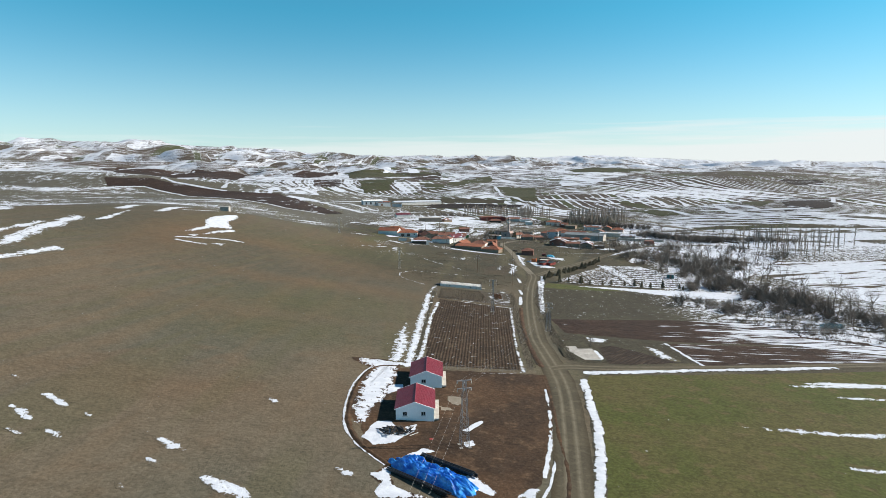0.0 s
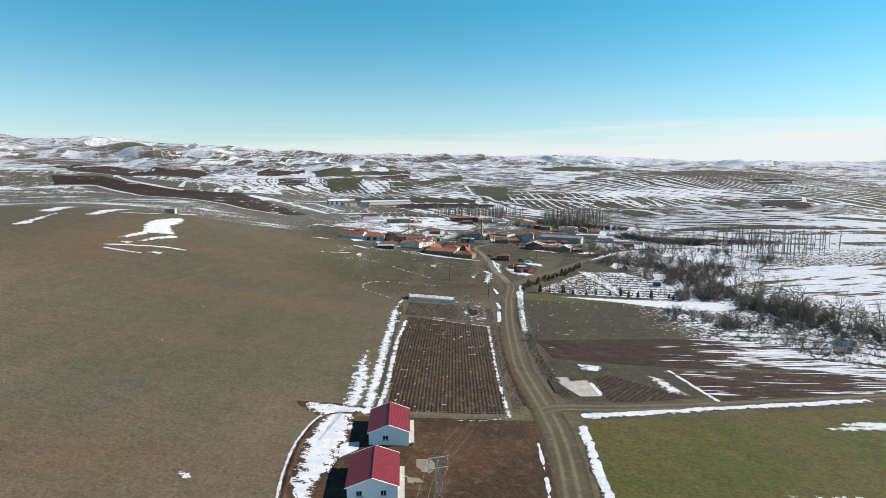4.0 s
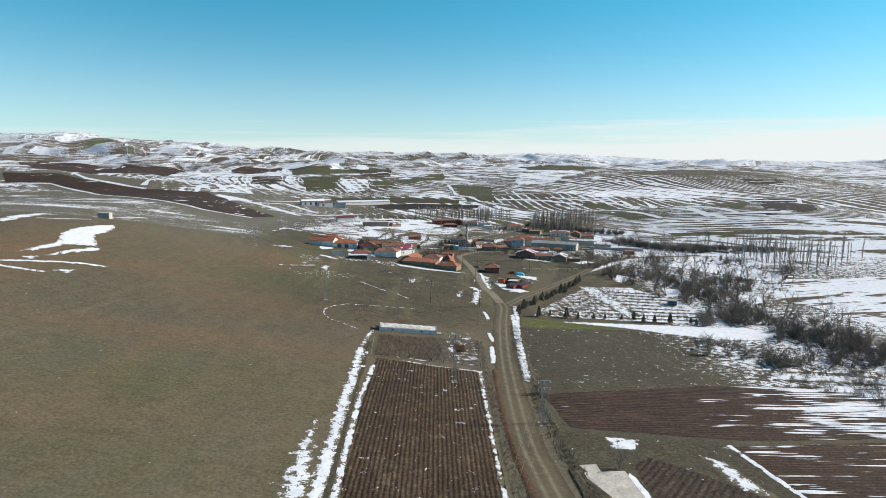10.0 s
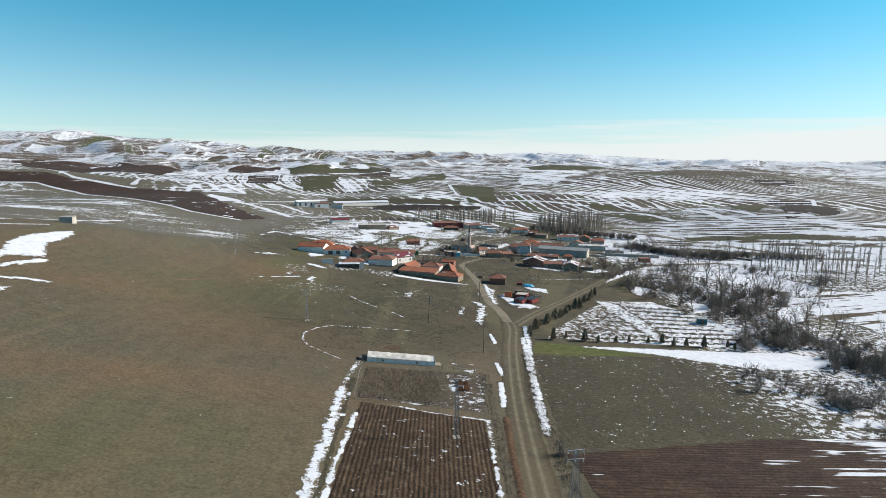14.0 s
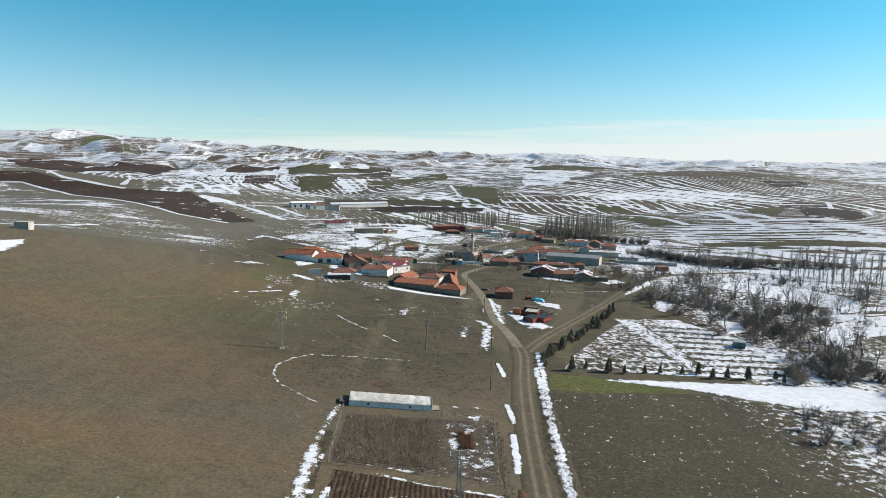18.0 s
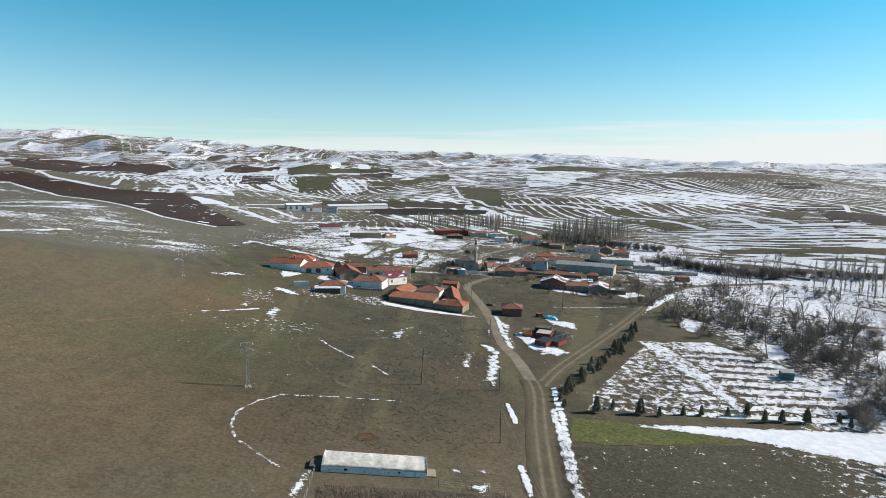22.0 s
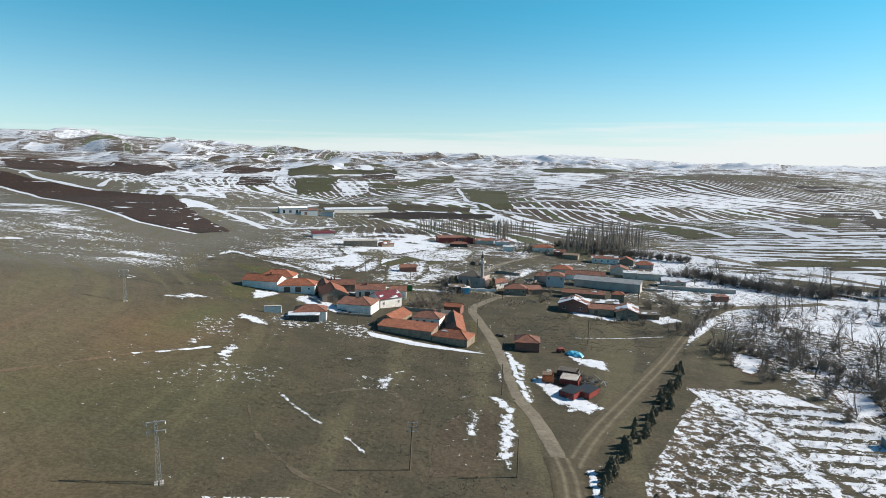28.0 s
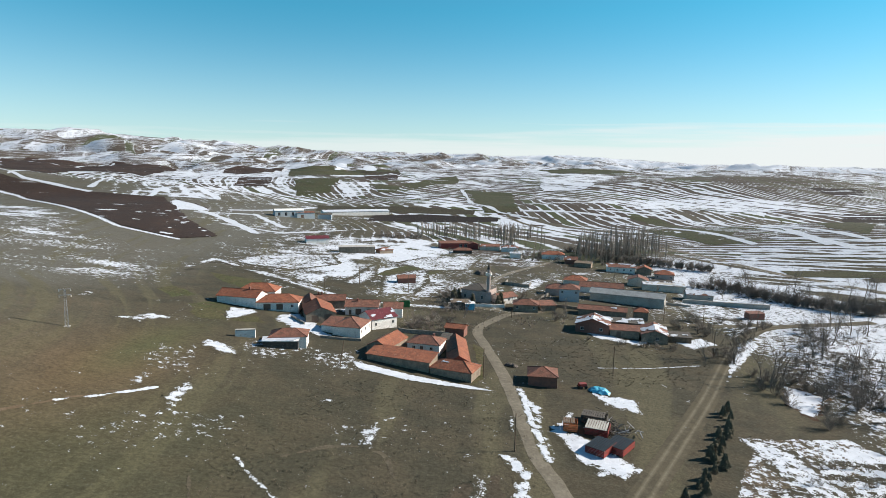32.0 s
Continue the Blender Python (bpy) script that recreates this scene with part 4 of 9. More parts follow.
drift("snow_patch", [(-50.6, 90.4), (-47.9, 91.8), (-41.7, 89.4), (-37.9, 86.8), (-39.6, 85.8), (-43.9, 87.1)], "small snow patch on the pasture", M_GRASS, 0.7, 0.8, 2.0, 157, step=0.4, amount=0.82, fine=1.0)
drift("snow_patch", [(-62.3, 87.1), (-62.0, 87.4), (-60.6, 86.5), (-59.5, 85.5), (-59.7, 85.2), (-60.6, 85.7)], "small snow patch on the pasture", M_GRASS, 0.7, 0.8, 2.0, 158, step=0.4, amount=0.82, fine=1.0)
drift("snow_patch", [(-52.0, 126.1), (-51.3, 126.7), (-49.2, 125.2), (-47.8, 123.7), (-48.3, 123.2), (-49.8, 124.1)], "small snow patch on the pasture", M_GRASS, 0.7, 0.8, 2.0, 159, step=0.4, amount=0.82, fine=1.0)
drift("snow_patch", [(-111.5, 122.9), (-111.0, 123.3), (-109.2, 122.6), (-107.8, 121.7), (-108.0, 121.3), (-109.3, 121.8)], "small snow patch on the pasture", M_GRASS, 0.7, 0.8, 2.0, 160, step=0.4, amount=0.82, fine=1.0)
drift("snow_patch", [(-27.9, 97.9), (-27.0, 98.4), (-25.2, 97.4), (-24.0, 96.3), (-24.6, 95.8), (-26.0, 96.4)], "small snow patch on the pasture", M_GRASS, 0.7, 0.8, 2.0, 161, step=0.4, amount=0.82, fine=1.0)
drift("snow_patch", [(-170.7, 335.6), (-173.0, 350.0), (-168.3, 371.6), (-161.7, 361.5), (-159.2, 340.5), (-150.4, 326.1), (-159.4, 320.2), (-162.5, 307.4), (-168.0, 301.0), (-165.3, 321.2)], "wind-packed snow on the hillside", M_GRASS, 2.0, 2.5, 8.0, 170, step=0.7, amount=0.80, fine=0.6)
drift("snow_patch", [(-162.7, 298.4), (-157.7, 305.7), (-153.3, 321.4), (-148.1, 324.3), (-146.8, 319.2), (-156.1, 302.9), (-156.3, 296.8)], "wind-packed snow on the hillside", M_GRASS, 2.0, 2.0, 8.0, 171, step=0.7, amount=0.80, fine=0.6)
drift("snow_patch", [(-146.3, 290.0), (-140.5, 294.9), (-140.4, 290.2)], "wind-packed snow on the hillside", M_GRASS, 2.0, 1.2, 8.0, 172, step=0.7, amount=0.80, fine=0.6)
drift("snow_strip", None, "wind-packed snow on the hillside", M_GRASS, 0.8, 0.9, 5.0, 180, [(-164.3, 290.3), (-155.7, 295.9), (-143.2, 302.2), (-134.7, 304.1)], 1.6, 0.6, amount=0.76, fine=0.7)
drift("snow_strip", None, "wind-packed snow on the hillside", M_GRASS, 0.8, 0.9, 5.0, 181, [(-161.4, 285.6), (-154.5, 285.9), (-146.8, 286.8)], 1.6, 0.6, amount=0.76, fine=0.7)
drift("snow_strip", None, "wind-packed snow on the hillside", M_GRASS, 0.8, 0.9, 5.0, 182, [(-196.6, 358.3), (-189.1, 365.0), (-183.5, 376.3)], 1.6, 0.6, amount=0.76, fine=0.7)
drift("snow_strip", None, "wind-packed snow on the hillside", M_GRASS, 0.8, 0.9, 5.0, 183, [(-236.4, 494.3), (-230.4, 513.6)], 1.6, 0.6, amount=0.76, fine=0.7)
drift("snow_strip", None, "wind-packed snow on the hillside", M_GRASS, 2.4, 1.2, 5.0, 104, [(-235.2, 433.4), (-236.4, 458.1), (-229.6, 515.2)], 6.0, 1.0, amount=0.74, fine=0.3)
drift("snow_strip", None, "wind-packed snow on the hillside", M_GRASS, 2.4, 1.5, 5.0, 105, [(-201.9, 341.4), (-208.0, 382.3)], 6.0, 1.0, amount=0.74, fine=0.3)
drift("snow_strip", None, "wind-packed snow on the hillside", M_GRASS, 2.4, 1.5, 5.0, 106, [(-223.6, 337.8), (-235.6, 373.6)], 6.0, 1.0, amount=0.74, fine=0.3)
drift("snow_strip", None, "snow lying in the rutted track", M_GRASS, 1.0, 0.4, 2.0, 107, [(-24.5, 156.6), (-26.1, 183.5), (-27.9, 214.5), (-30.2, 254.4)], 2.0, 0.4, amount=0.78, fine=1.0)
drift("snow_strip", None, "snow lying in the rutted track", M_GRASS, 0.6, 0.3, 2.0, 108, [(-22.0, 158.7), (-22.5, 177.3), (-24.6, 215.4), (-24.7, 240.9)], 1.0, 0.4, amount=0.78, fine=1.0)
drift("snow_patch", [(-32.9, 185.7), (-31.8, 208.0), (-26.7, 173.2), (-26.2, 156.8), (-30.5, 158.6)], "snow lying in the rutted track", M_GRASS, 1.6, 1.0, 2.0, 23, step=0.4, amount=0.72, fine=1.0)
drift("snow_patch", [(-40.0, 155.7), (-25.4, 158.2), (-27.8, 154.2), (-29.9, 139.0), (-32.8, 137.8), (-31.9, 153.6)], "snow lying in the rutted track", M_GRASS, 0.8, 0.7, 2.0, 24, step=0.4, amount=0.78, fine=1.0)
drift("snow_strip", None, "thin line of snow at the field edge", M_GRASS, 0.4, 0.6, 2.0, 109, [(4.8, 243.4), (5.4, 207.6), (5.8, 182.7), (7.1, 160.7)], 0.9, 0.4, amount=0.64, fine=1.0)
drift("snow_strip", None, "thin line of snow at the field edge", M_GRASS, 0.2, 0.5, 2.0, 110, [(-4.5, 155.9), (3.1, 157.4), (7.7, 160.2)], 0.6, 0.4, amount=0.64, fine=1.0)
drift("snow_strip", None, "thin line of snow at the field edge", M_GRASS, 0.3, 0.5, 2.0, 111, [(-16.9, 247.4), (-8.1, 245.1), (5.2, 243.5)], 0.7, 0.4, amount=0.64, fine=1.0)
drift("snow_strip", None, "thawing strip of snow along the road", M_STUBBLE, 0.8, 0.6, 3.0, 112, [(21.4, 318.4), (19.3, 272.8), (17.6, 238.6)], 1.7, 0.5, amount=0.78, fine=1.0)
drift("snow_strip", None, "thawing strip of snow along the road", M_STUBBLE, 0.9, 0.8, 4.0, 113, [(25.2, 163.9), (39.3, 168.4), (60.1, 175.1), (82.4, 181.1), (101.5, 186.5)], 2.2, 0.5, amount=0.90, fine=1.0)
drift("snow_patch", [(30.9, 189.6), (32.3, 179.6), (30.7, 177.4), (29.5, 186.0)], "snow beside the concrete pad", M_GRASS, 0.3, 0.3, 2.5, 25, step=0.4, amount=0.78, fine=1.0)
drift("snow_patch", [(52.7, 132.8), (62.8, 134.1), (74.6, 133.8), (85.6, 134.8), (83.3, 130.9), (68.3, 130.6)], "snow streak across the young wheat", M_WHEAT, 1.1, 1.0, 3.0, 26, step=0.6, amount=0.64, fine=1.0)
drift("snow_strip", None, "snow drift along the edge of the dark field", M_STUBBLE, 0.5, 0.6, 3.0, 140, [(56.6, 204.0), (58.8, 191.2), (61.1, 179.6)], 1.2, 0.5, amount=0.85, fine=1.0)
drift("snow_patch", [(88.0, 252.0), (97.5, 262.5), (114.0, 262.0), (133.0, 259.0), (150.0, 243.0), (140.0, 241.0), (121.0, 252.5), (104.0, 253.0)], "snow lying between the harrowed field and the creek", M_GRASS, 2.0, 2.0, 5.0, 145, step=0.8, amount=0.66, fine=0.8)
drift("snow_patch", [(110.6, 233.3), (132.3, 235.8), (144.1, 222.5), (137.9, 212.5), (125.1, 222.5), (112.8, 225.1)], "wide sheet of melting snow across the harrowed field", M_PLOUGH_X, 2.0, 2.0, 6.0, 141, step=0.8, amount=0.62, fine=0.4)
drift("snow_patch", [(67.5, 116.3), (77.7, 116.2), (76.6, 114.4), (68.3, 113.9)], "snow streak across the young wheat", M_WHEAT, 0.8, 0.7, 3.0, 142, step=0.6, amount=0.70, fine=1.0)
drift("snow_patch", [(77.3, 167.0), (92.7, 171.1), (112.5, 172.0), (109.6, 167.2), (92.1, 167.1)], "snow streak across the young wheat", M_WHEAT, 0.8, 0.7, 3.0, 143, step=0.6, amount=0.72, fine=1.0)
drift("snow_patch", [(83.9, 158.0), (99.4, 159.7), (103.5, 157.6), (91.9, 156.3)], "snow streak across the young wheat", M_WHEAT, 0.6, 0.7, 3.0, 144, step=0.6, amount=0.62, fine=1.0)
drift("snow_patch", [(76.8, 165.9), (107.5, 171.4), (105.0, 167.2), (81.6, 163.6)], "snow streak across the young wheat", M_WHEAT, 1.0, 0.9, 3.0, 27, step=0.6, amount=0.64, fine=1.0)
drift("snow_patch", [(63.8, 113.1), (74.5, 116.2), (73.0, 113.8)], "snow streak across the young wheat", M_WHEAT, 0.9, 0.8, 3.0, 28, step=0.6, amount=0.64, fine=1.0)
drift("snow_patch", [(29.8, 205.1), (37.2, 204.2), (34.5, 198.8), (30.1, 198.8)], "snow patch on the plot", M_GRASS, 0.8, 0.7, 2.0, 29, step=0.5, amount=0.64, fine=1.0)
drift("snow_patch", [(47.6, 198.4), (52.2, 195.0), (55.2, 182.8), (49.8, 184.5)], "snow streak on the plot", M_GRASS, 1.0, 0.9, 2.0, 30, step=0.5, amount=0.64, fine=1.0)
drift("snow_strip", None, "curved line of snow along an old bank", M_GRASS, 0.4, 0.4, 2.0, 114, [(-35.1, 277.3), (-41.1, 282.1), (-46.3, 286.1), (-49.3, 291.3), (-50.3, 297.8), (-47.8, 304.9), (-44.7, 308.8)], 0.5, 0.4, amount=0.68, fine=1.0)
drift("snow_strip", None, "curved line of snow along an old bank", M_GRASS, 0.4, 0.6, 2.0, 115, [(-44.4, 309.7), (-31.4, 312.7), (-15.5, 314.7)], 0.3, 0.4, amount=0.68, fine=1.0)
drift("snow_patch", [(128.4, 467.5), (153.5, 480.9), (181.9, 465.9), (193.2, 432.3), (179.3, 412.2), (160.3, 429.0), (144.3, 452.8)], "open snow lying between the thickets", M_RED_SOIL, 1.2, 2.0, 2.2, 31, step=1.0, amount=0.72, fine=1.0)
drift("snow_patch", [(136.4, 377.9), (155.7, 394.0), (173.5, 403.9), (147.5, 366.4), (138.5, 361.1)], "open snow lying between the thickets", M_RED_SOIL, 1.2, 2.0, 2.2, 32, step=1.0, amount=0.72, fine=1.0)
drift("snow_patch", [(92.4, 427.2), (100.9, 418.3), (88.8, 401.9), (85.8, 410.7)], "open snow lying between the thickets", M_RED_SOIL, 1.2, 2.0, 2.2, 33, step=1.0, amount=0.72, fine=1.0)
drift("snow_patch", [(106.4, 395.0), (117.6, 391.5), (112.6, 378.2), (102.0, 372.0)], "open snow lying between the thickets", M_RED_SOIL, 1.2, 2.0, 2.2, 34, step=1.0, amount=0.72, fine=1.0)
drift("snow_patch", [(61.7, 388.9), (72.2, 384.5), (76.1, 354.3), (75.7, 328.9), (70.6, 328.0), (67.3, 352.5), (62.9, 376.1)], "snow band across the orchard", M_GRASS, 1.2, 3.0, 2.2, 35, step=0.6, amount=0.60, fine=1.0)
drift("snow_strip", None, "snow along the rutted track fence", M_GRASS, 0.6, 0.9, 2.0, 116, [(-29.7, 277.3), (-30.3, 267.9), (-30.3, 258.2), (-30.8, 252.2)], 1.4, 0.4, amount=0.58, fine=1.0)
drift("snow_patch", [(0.2, 277.4), (2.4, 280.3), (3.4, 277.9), (2.0, 276.0)], "snow patch by the garden", M_GRASS, 1.1, 1.0, 2.2, 36, step=0.4, amount=0.90, fine=1.0)
drift("snow_patch", [(-4.3, 264.8), (-2.9, 265.7), (-2.0, 261.7), (-3.5, 260.8)], "snow patch by the garden", M_GRASS, 1.1, 1.0, 2.2, 37, step=0.4, amount=0.90, fine=1.0)
drift("snow_strip", None, "snow along the gravel lane", M_GRASS, 0.7, 0.8, 2.0, 117, [(12.5, 406.5), (13.8, 384.8), (15.1, 368.7)], 1.8, 0.5, amount=0.74, fine=1.0)
drift("snow_patch", [(19.4, 382.5), (24.6, 382.4), (34.0, 368.4), (29.2, 363.2), (21.1, 370.4)], "snow around the wooden crates", M_GRASS, 1.1, 1.0, 2.2, 38, step=0.5, amount=0.78, fine=1.0)
drift("snow_patch", [(-70.2, 458.9), (-63.9, 464.8), (-54.5, 452.6), (-44.8, 437.5), (-50.9, 438.6), (-60.5, 445.9), (-66.5, 449.8)], "snow in the farmyard", M_GRASS, 1.1, 1.0, 2.2, 39, step=0.5, amount=0.78, fine=1.0)
drift("snow_patch", [(-87.1, 454.4), (-84.5, 463.5), (-77.1, 459.3), (-80.1, 451.7), (-83.0, 444.3)], "snow in the farmyard", M_GRASS, 1.1, 1.0, 2.2, 40, step=0.5, amount=0.78, fine=1.0)
drift("snow_patch", [(-62.5, 535.6), (-59.5, 571.6), (-55.2, 610.5), (-49.5, 557.4), (-52.5, 531.9)], "drifted snow in the open ground of the village", M_GRASS, 2.0, 1.5, 2.2, 41, step=0.8, amount=0.52, fine=0.6)
drift("snow_patch", [(-41.9, 513.5), (-45.3, 559.1), (-35.7, 581.9), (-23.8, 595.4), (-22.2, 551.2), (-25.5, 518.0)], "drifted snow in the open ground of the village", M_GRASS, 2.0, 1.5, 2.2, 42, step=0.8, amount=0.52, fine=0.6)
drift("snow_patch", [(-127.5, 554.4), (-101.5, 547.5), (-70.1, 523.3), (-55.0, 516.7), (-70.1, 514.7), (-99.9, 534.2)], "drifted snow in the open ground of the village", M_GRASS, 2.0, 1.2, 2.2, 43, step=0.8, amount=0.52, fine=0.6)
drift("snow_patch", [(-130.4, 569.5), (-124.8, 608.3), (-86.3, 622.5), (-75.6, 588.9), (-93.3, 559.4), (-115.5, 562.5)], "drifted snow in the open ground of the village", M_GRASS, 2.0, 2.5, 2.2, 44, step=1.0, amount=0.52, fine=0.6)
drift("snow_patch", [(-45.5, 610.3), (-27.0, 645.5), (7.0, 648.4), (-0.7, 601.7), (-23.3, 587.3)], "drifted snow in the open ground of the village", M_GRASS, 2.0, 2.5, 2.2, 45, step=1.0, amount=0.52, fine=0.6)
drift("snow_patch", [(19.8, 559.9), (38.6, 595.3), (44.5, 579.2), (26.7, 539.3), (19.1, 529.5)], "drifted snow in the open ground of the village", M_GRASS, 2.0, 1.8, 2.2, 46, step=0.8, amount=0.52, fine=0.6)
drift("snow_patch", [(98.8, 551.2), (117.6, 548.9), (131.7, 520.5), (113.8, 508.4), (96.0, 512.4)], "drifted snow in the open ground of the village", M_GRASS, 2.0, 2.0, 2.2, 47, step=0.8, amount=0.52, fine=0.6)
drift("snow_patch", [(38.7, 481.1), (48.5, 475.3), (54.5, 465.3), (64.4, 464.2), (58.6, 457.9), (45.8, 463.1)], "snow along the ruined farm", M_GRASS, 1.1, 1.0, 2.2, 48, step=0.5, amount=0.78, fine=1.0)
drift("snow_patch", [(73.2, 466.4), (86.0, 473.3), (89.0, 465.2), (78.0, 457.3)], "snow along the ruined farm", M_GRASS, 1.1, 1.0, 2.2, 49, step=0.5, amount=0.78, fine=1.0)
drift("snow_patch", [(97.6, 468.6), (107.1, 478.1), (104.8, 466.6), (86.6, 441.5), (74.9, 424.4), (85.2, 446.7)], "snow along the dirt track", M_GRASS, 1.1, 1.0, 2.2, 50, step=0.5, amount=0.90, fine=1.0)
drift("snow_strip", None, "thin line of snow on the meadow", M_GRASS, 0.3, 0.6, 3.0, 118, [(38.7, 430.0), (55.1, 433.2), (73.3, 439.7)], 0.7, 0.4, amount=0.64, fine=0.6)
drift("snow_patch", [(11.8, 404.8), (15.0, 398.7), (17.3, 395.8), (15.7, 387.3), (17.1, 367.7), (16.0, 371.1), (13.8, 391.2)], "snow along the gravel lane", M_GRASS, 1.1, 1.0, 2.2, 51, step=0.5, amount=0.74, fine=1.0)
drift("snow_patch", [(16.9, 382.0), (23.3, 393.4), (25.6, 394.4), (21.8, 383.5), (23.7, 381.4), (24.3, 376.8), (22.1, 371.8), (25.2, 369.5), (20.8, 370.9), (19.4, 379.8)], "snow around the wooden crates", M_GRASS, 1.1, 1.0, 2.2, 52, step=0.5, amount=0.78, fine=1.0)
drift("snow_patch", [(30.6, 413.2), (35.5, 407.1), (43.3, 407.0), (42.4, 396.4), (34.4, 401.4)], "snow by the turquoise tarpaulin", M_GRASS, 1.1, 1.0, 2.0, 53, step=0.5, amount=0.78, fine=1.0)
drift("snow_patch", [(25.8, 366.7), (31.4, 368.4), (28.7, 365.3), (24.6, 363.6)], "snow patch by the crates", M_GRASS, 1.1, 1.0, 2.2, 54, step=0.5, amount=0.78, fine=1.0)
drift("snow_patch", [(-34.8, 416.9), (-31.2, 415.7), (-16.0, 409.6), (-1.3, 406.4), (7.1, 403.7), (-2.6, 403.6), (-17.7, 405.9), (-32.4, 411.1)], "long drift of snow in front of the farm", M_GRASS, 0.6, 0.5, 3.0, 55, step=0.5, amount=0.90, fine=1.0)
drift("snow_patch", [(-24.4, 371.4), (-22.2, 379.0), (-17.8, 381.0), (-20.1, 374.0), (-19.8, 366.4), (-21.8, 364.8)], "snow patch on the meadow", M_GRASS, 2.0, 1.6, 2.2, 56, step=0.5, amount=0.64, fine=0.6)
drift("snow_patch", [(-20.8, 358.5), (-16.1, 364.6), (-18.4, 360.0)], "snow patch on the meadow", M_GRASS, 2.0, 1.0, 2.0, 57, step=0.5, amount=0.64, fine=0.6)
drift("snow_patch", [(8.2, 389.5), (9.5, 387.4), (9.2, 377.4), (7.9, 381.4)], "snow along the gravel lane", M_GRASS, 1.1, 1.0, 2.2, 58, step=0.5, amount=0.74, fine=1.0)
drift("snow_patch", [(4.8, 368.6), (8.9, 368.3), (11.2, 362.1), (10.3, 360.0), (7.4, 362.7)], "snow along the gravel lane", M_GRASS, 1.1, 1.0, 2.0, 59, step=0.5, amount=0.74, fine=1.0)
drift("snow_patch", [(-0.9, 358.5), (2.6, 359.4), (1.1, 341.9), (-0.8, 341.5)], "snow patch on old furrows", M_GRASS, 1.2, 1.2, 1.5, 60, step=0.5, amount=0.64, fine=1.0)
drift("snow_patch", [(8.2, 365.7), (10.5, 362.0), (10.3, 348.2), (8.0, 337.4), (7.5, 347.6)], "snow along the gravel lane", M_GRASS, 1.1, 1.0, 2.0, 61, step=0.5, amount=0.74, fine=1.0)
drift("snow_patch", [(-69.0, 453.0), (-68.2, 462.2), (-61.1, 458.0), (-54.6, 450.9), (-58.9, 441.5)], "snow in the farmyard", M_GRASS, 1.1, 1.0, 2.2, 62, step=0.6, amount=0.78, fine=1.0)
drift("snow_patch", [(-88.9, 462.1), (-78.5, 462.4), (-79.5, 452.5), (-81.7, 446.6), (-81.1, 438.5)], "snow beside the farm wall", M_GRASS, 1.1, 1.0, 2.2, 63, step=0.6, amount=0.78, fine=1.0)
drift("snow_patch", [(-80.1, 418.8), (-71.4, 416.4), (-63.8, 410.0), (-69.6, 406.8), (-75.4, 411.6)], "snow patch on the meadow", M_GRASS, 2.0, 1.6, 2.2, 64, step=0.6, amount=0.64, fine=0.6)
drift("snow_strip", None, "thin drift of snow on the slope", M_GRASS, 0.5, 0.7, 3.0, 119, [(-85.0, 363.3), (-79.0, 369.6), (-72.2, 378.3)], 1.3, 0.5, amount=0.64, fine=0.6)
drift("snow_patch", [(-79.7, 378.8), (-79.8, 386.4), (-78.5, 390.1), (-75.4, 378.9)], "snow patch on the slope", M_GRASS, 2.0, 1.4, 2.2, 65, step=0.6, amount=0.64, fine=0.6)
drift("snow_patch", [(-108.3, 422.9), (-105.0, 436.0), (-95.7, 435.0), (-100.8, 423.7)], "snow patch on the slope", M_GRASS, 2.0, 1.5, 2.2, 66, step=0.6, amount=0.64, fine=0.6)
drift("snow_strip", None, "curved line of snow along an old bank", M_GRASS, 0.3, 0.9, 1.5, 120, [(-45.6, 355.2), (-40.0, 348.8), (-33.0, 342.3)], 0.8, 0.5, amount=0.68, fine=1.0)
drift("snow_strip", None, "curved line of snow along an old bank", M_GRASS, 0.3, 0.9, 1.5, 121, [(-27.2, 338.4), (-24.4, 335.0), (-21.1, 331.1)], 0.8, 0.5, amount=0.68, fine=1.0)
drift("snow_patch", [(-68.9, 375.6), (-68.6, 385.1), (-64.4, 380.2), (-63.9, 366.0)], "snow patch on the slope", M_GRASS, 2.0, 1.8, 2.0, 67, step=0.5, amount=0.64, fine=0.6)
drift("snow_patch", [(-38.0, 385.6), (-34.0, 388.0), (-33.9, 384.1)], "snow patch on the meadow", M_GRASS, 2.0, 1.0, 2.0, 68, step=0.5, amount=0.64, fine=0.6)
drift("snow_patch", [(-5.4, 366.1), (1.8, 369.8), (-0.9, 366.0)], "snow patch on the meadow", M_GRASS, 2.0, 1.0, 2.0, 69, step=0.5, amount=0.64, fine=0.6)
drift("snow_strip", None, "thawing strip of snow along the road", M_STUBBLE, 0.7, 0.8, 3.0, 122, [(23.9, 334.0), (23.1, 318.7), (21.3, 297.5), (19.9, 280.6), (19.3, 267.1), (18.8, 254.4)], 1.6, 0.5, amount=0.78, fine=1.0)
drift("snow_strip", None, "thawing strip of snow along the road", M_STUBBLE, 0.5, 0.8, 2.0, 123, [(10.0, 319.5), (11.1, 308.9)], 1.2, 0.5, amount=0.90, fine=1.0)
drift("snow_strip", None, "thawing strip of snow along the road", M_STUBBLE, 0.5, 0.8, 2.0, 124, [(10.0, 287.2), (10.9, 277.2)], 1.2, 0.5, amount=0.90, fine=1.0)
drift("snow_strip", None, "thawing strip of snow along the road", M_STUBBLE, 0.6, 0.8, 2.0, 125, [(9.9, 270.2), (9.7, 260.6), (9.3, 253.3)], 1.4, 0.5, amount=0.90, fine=1.0)
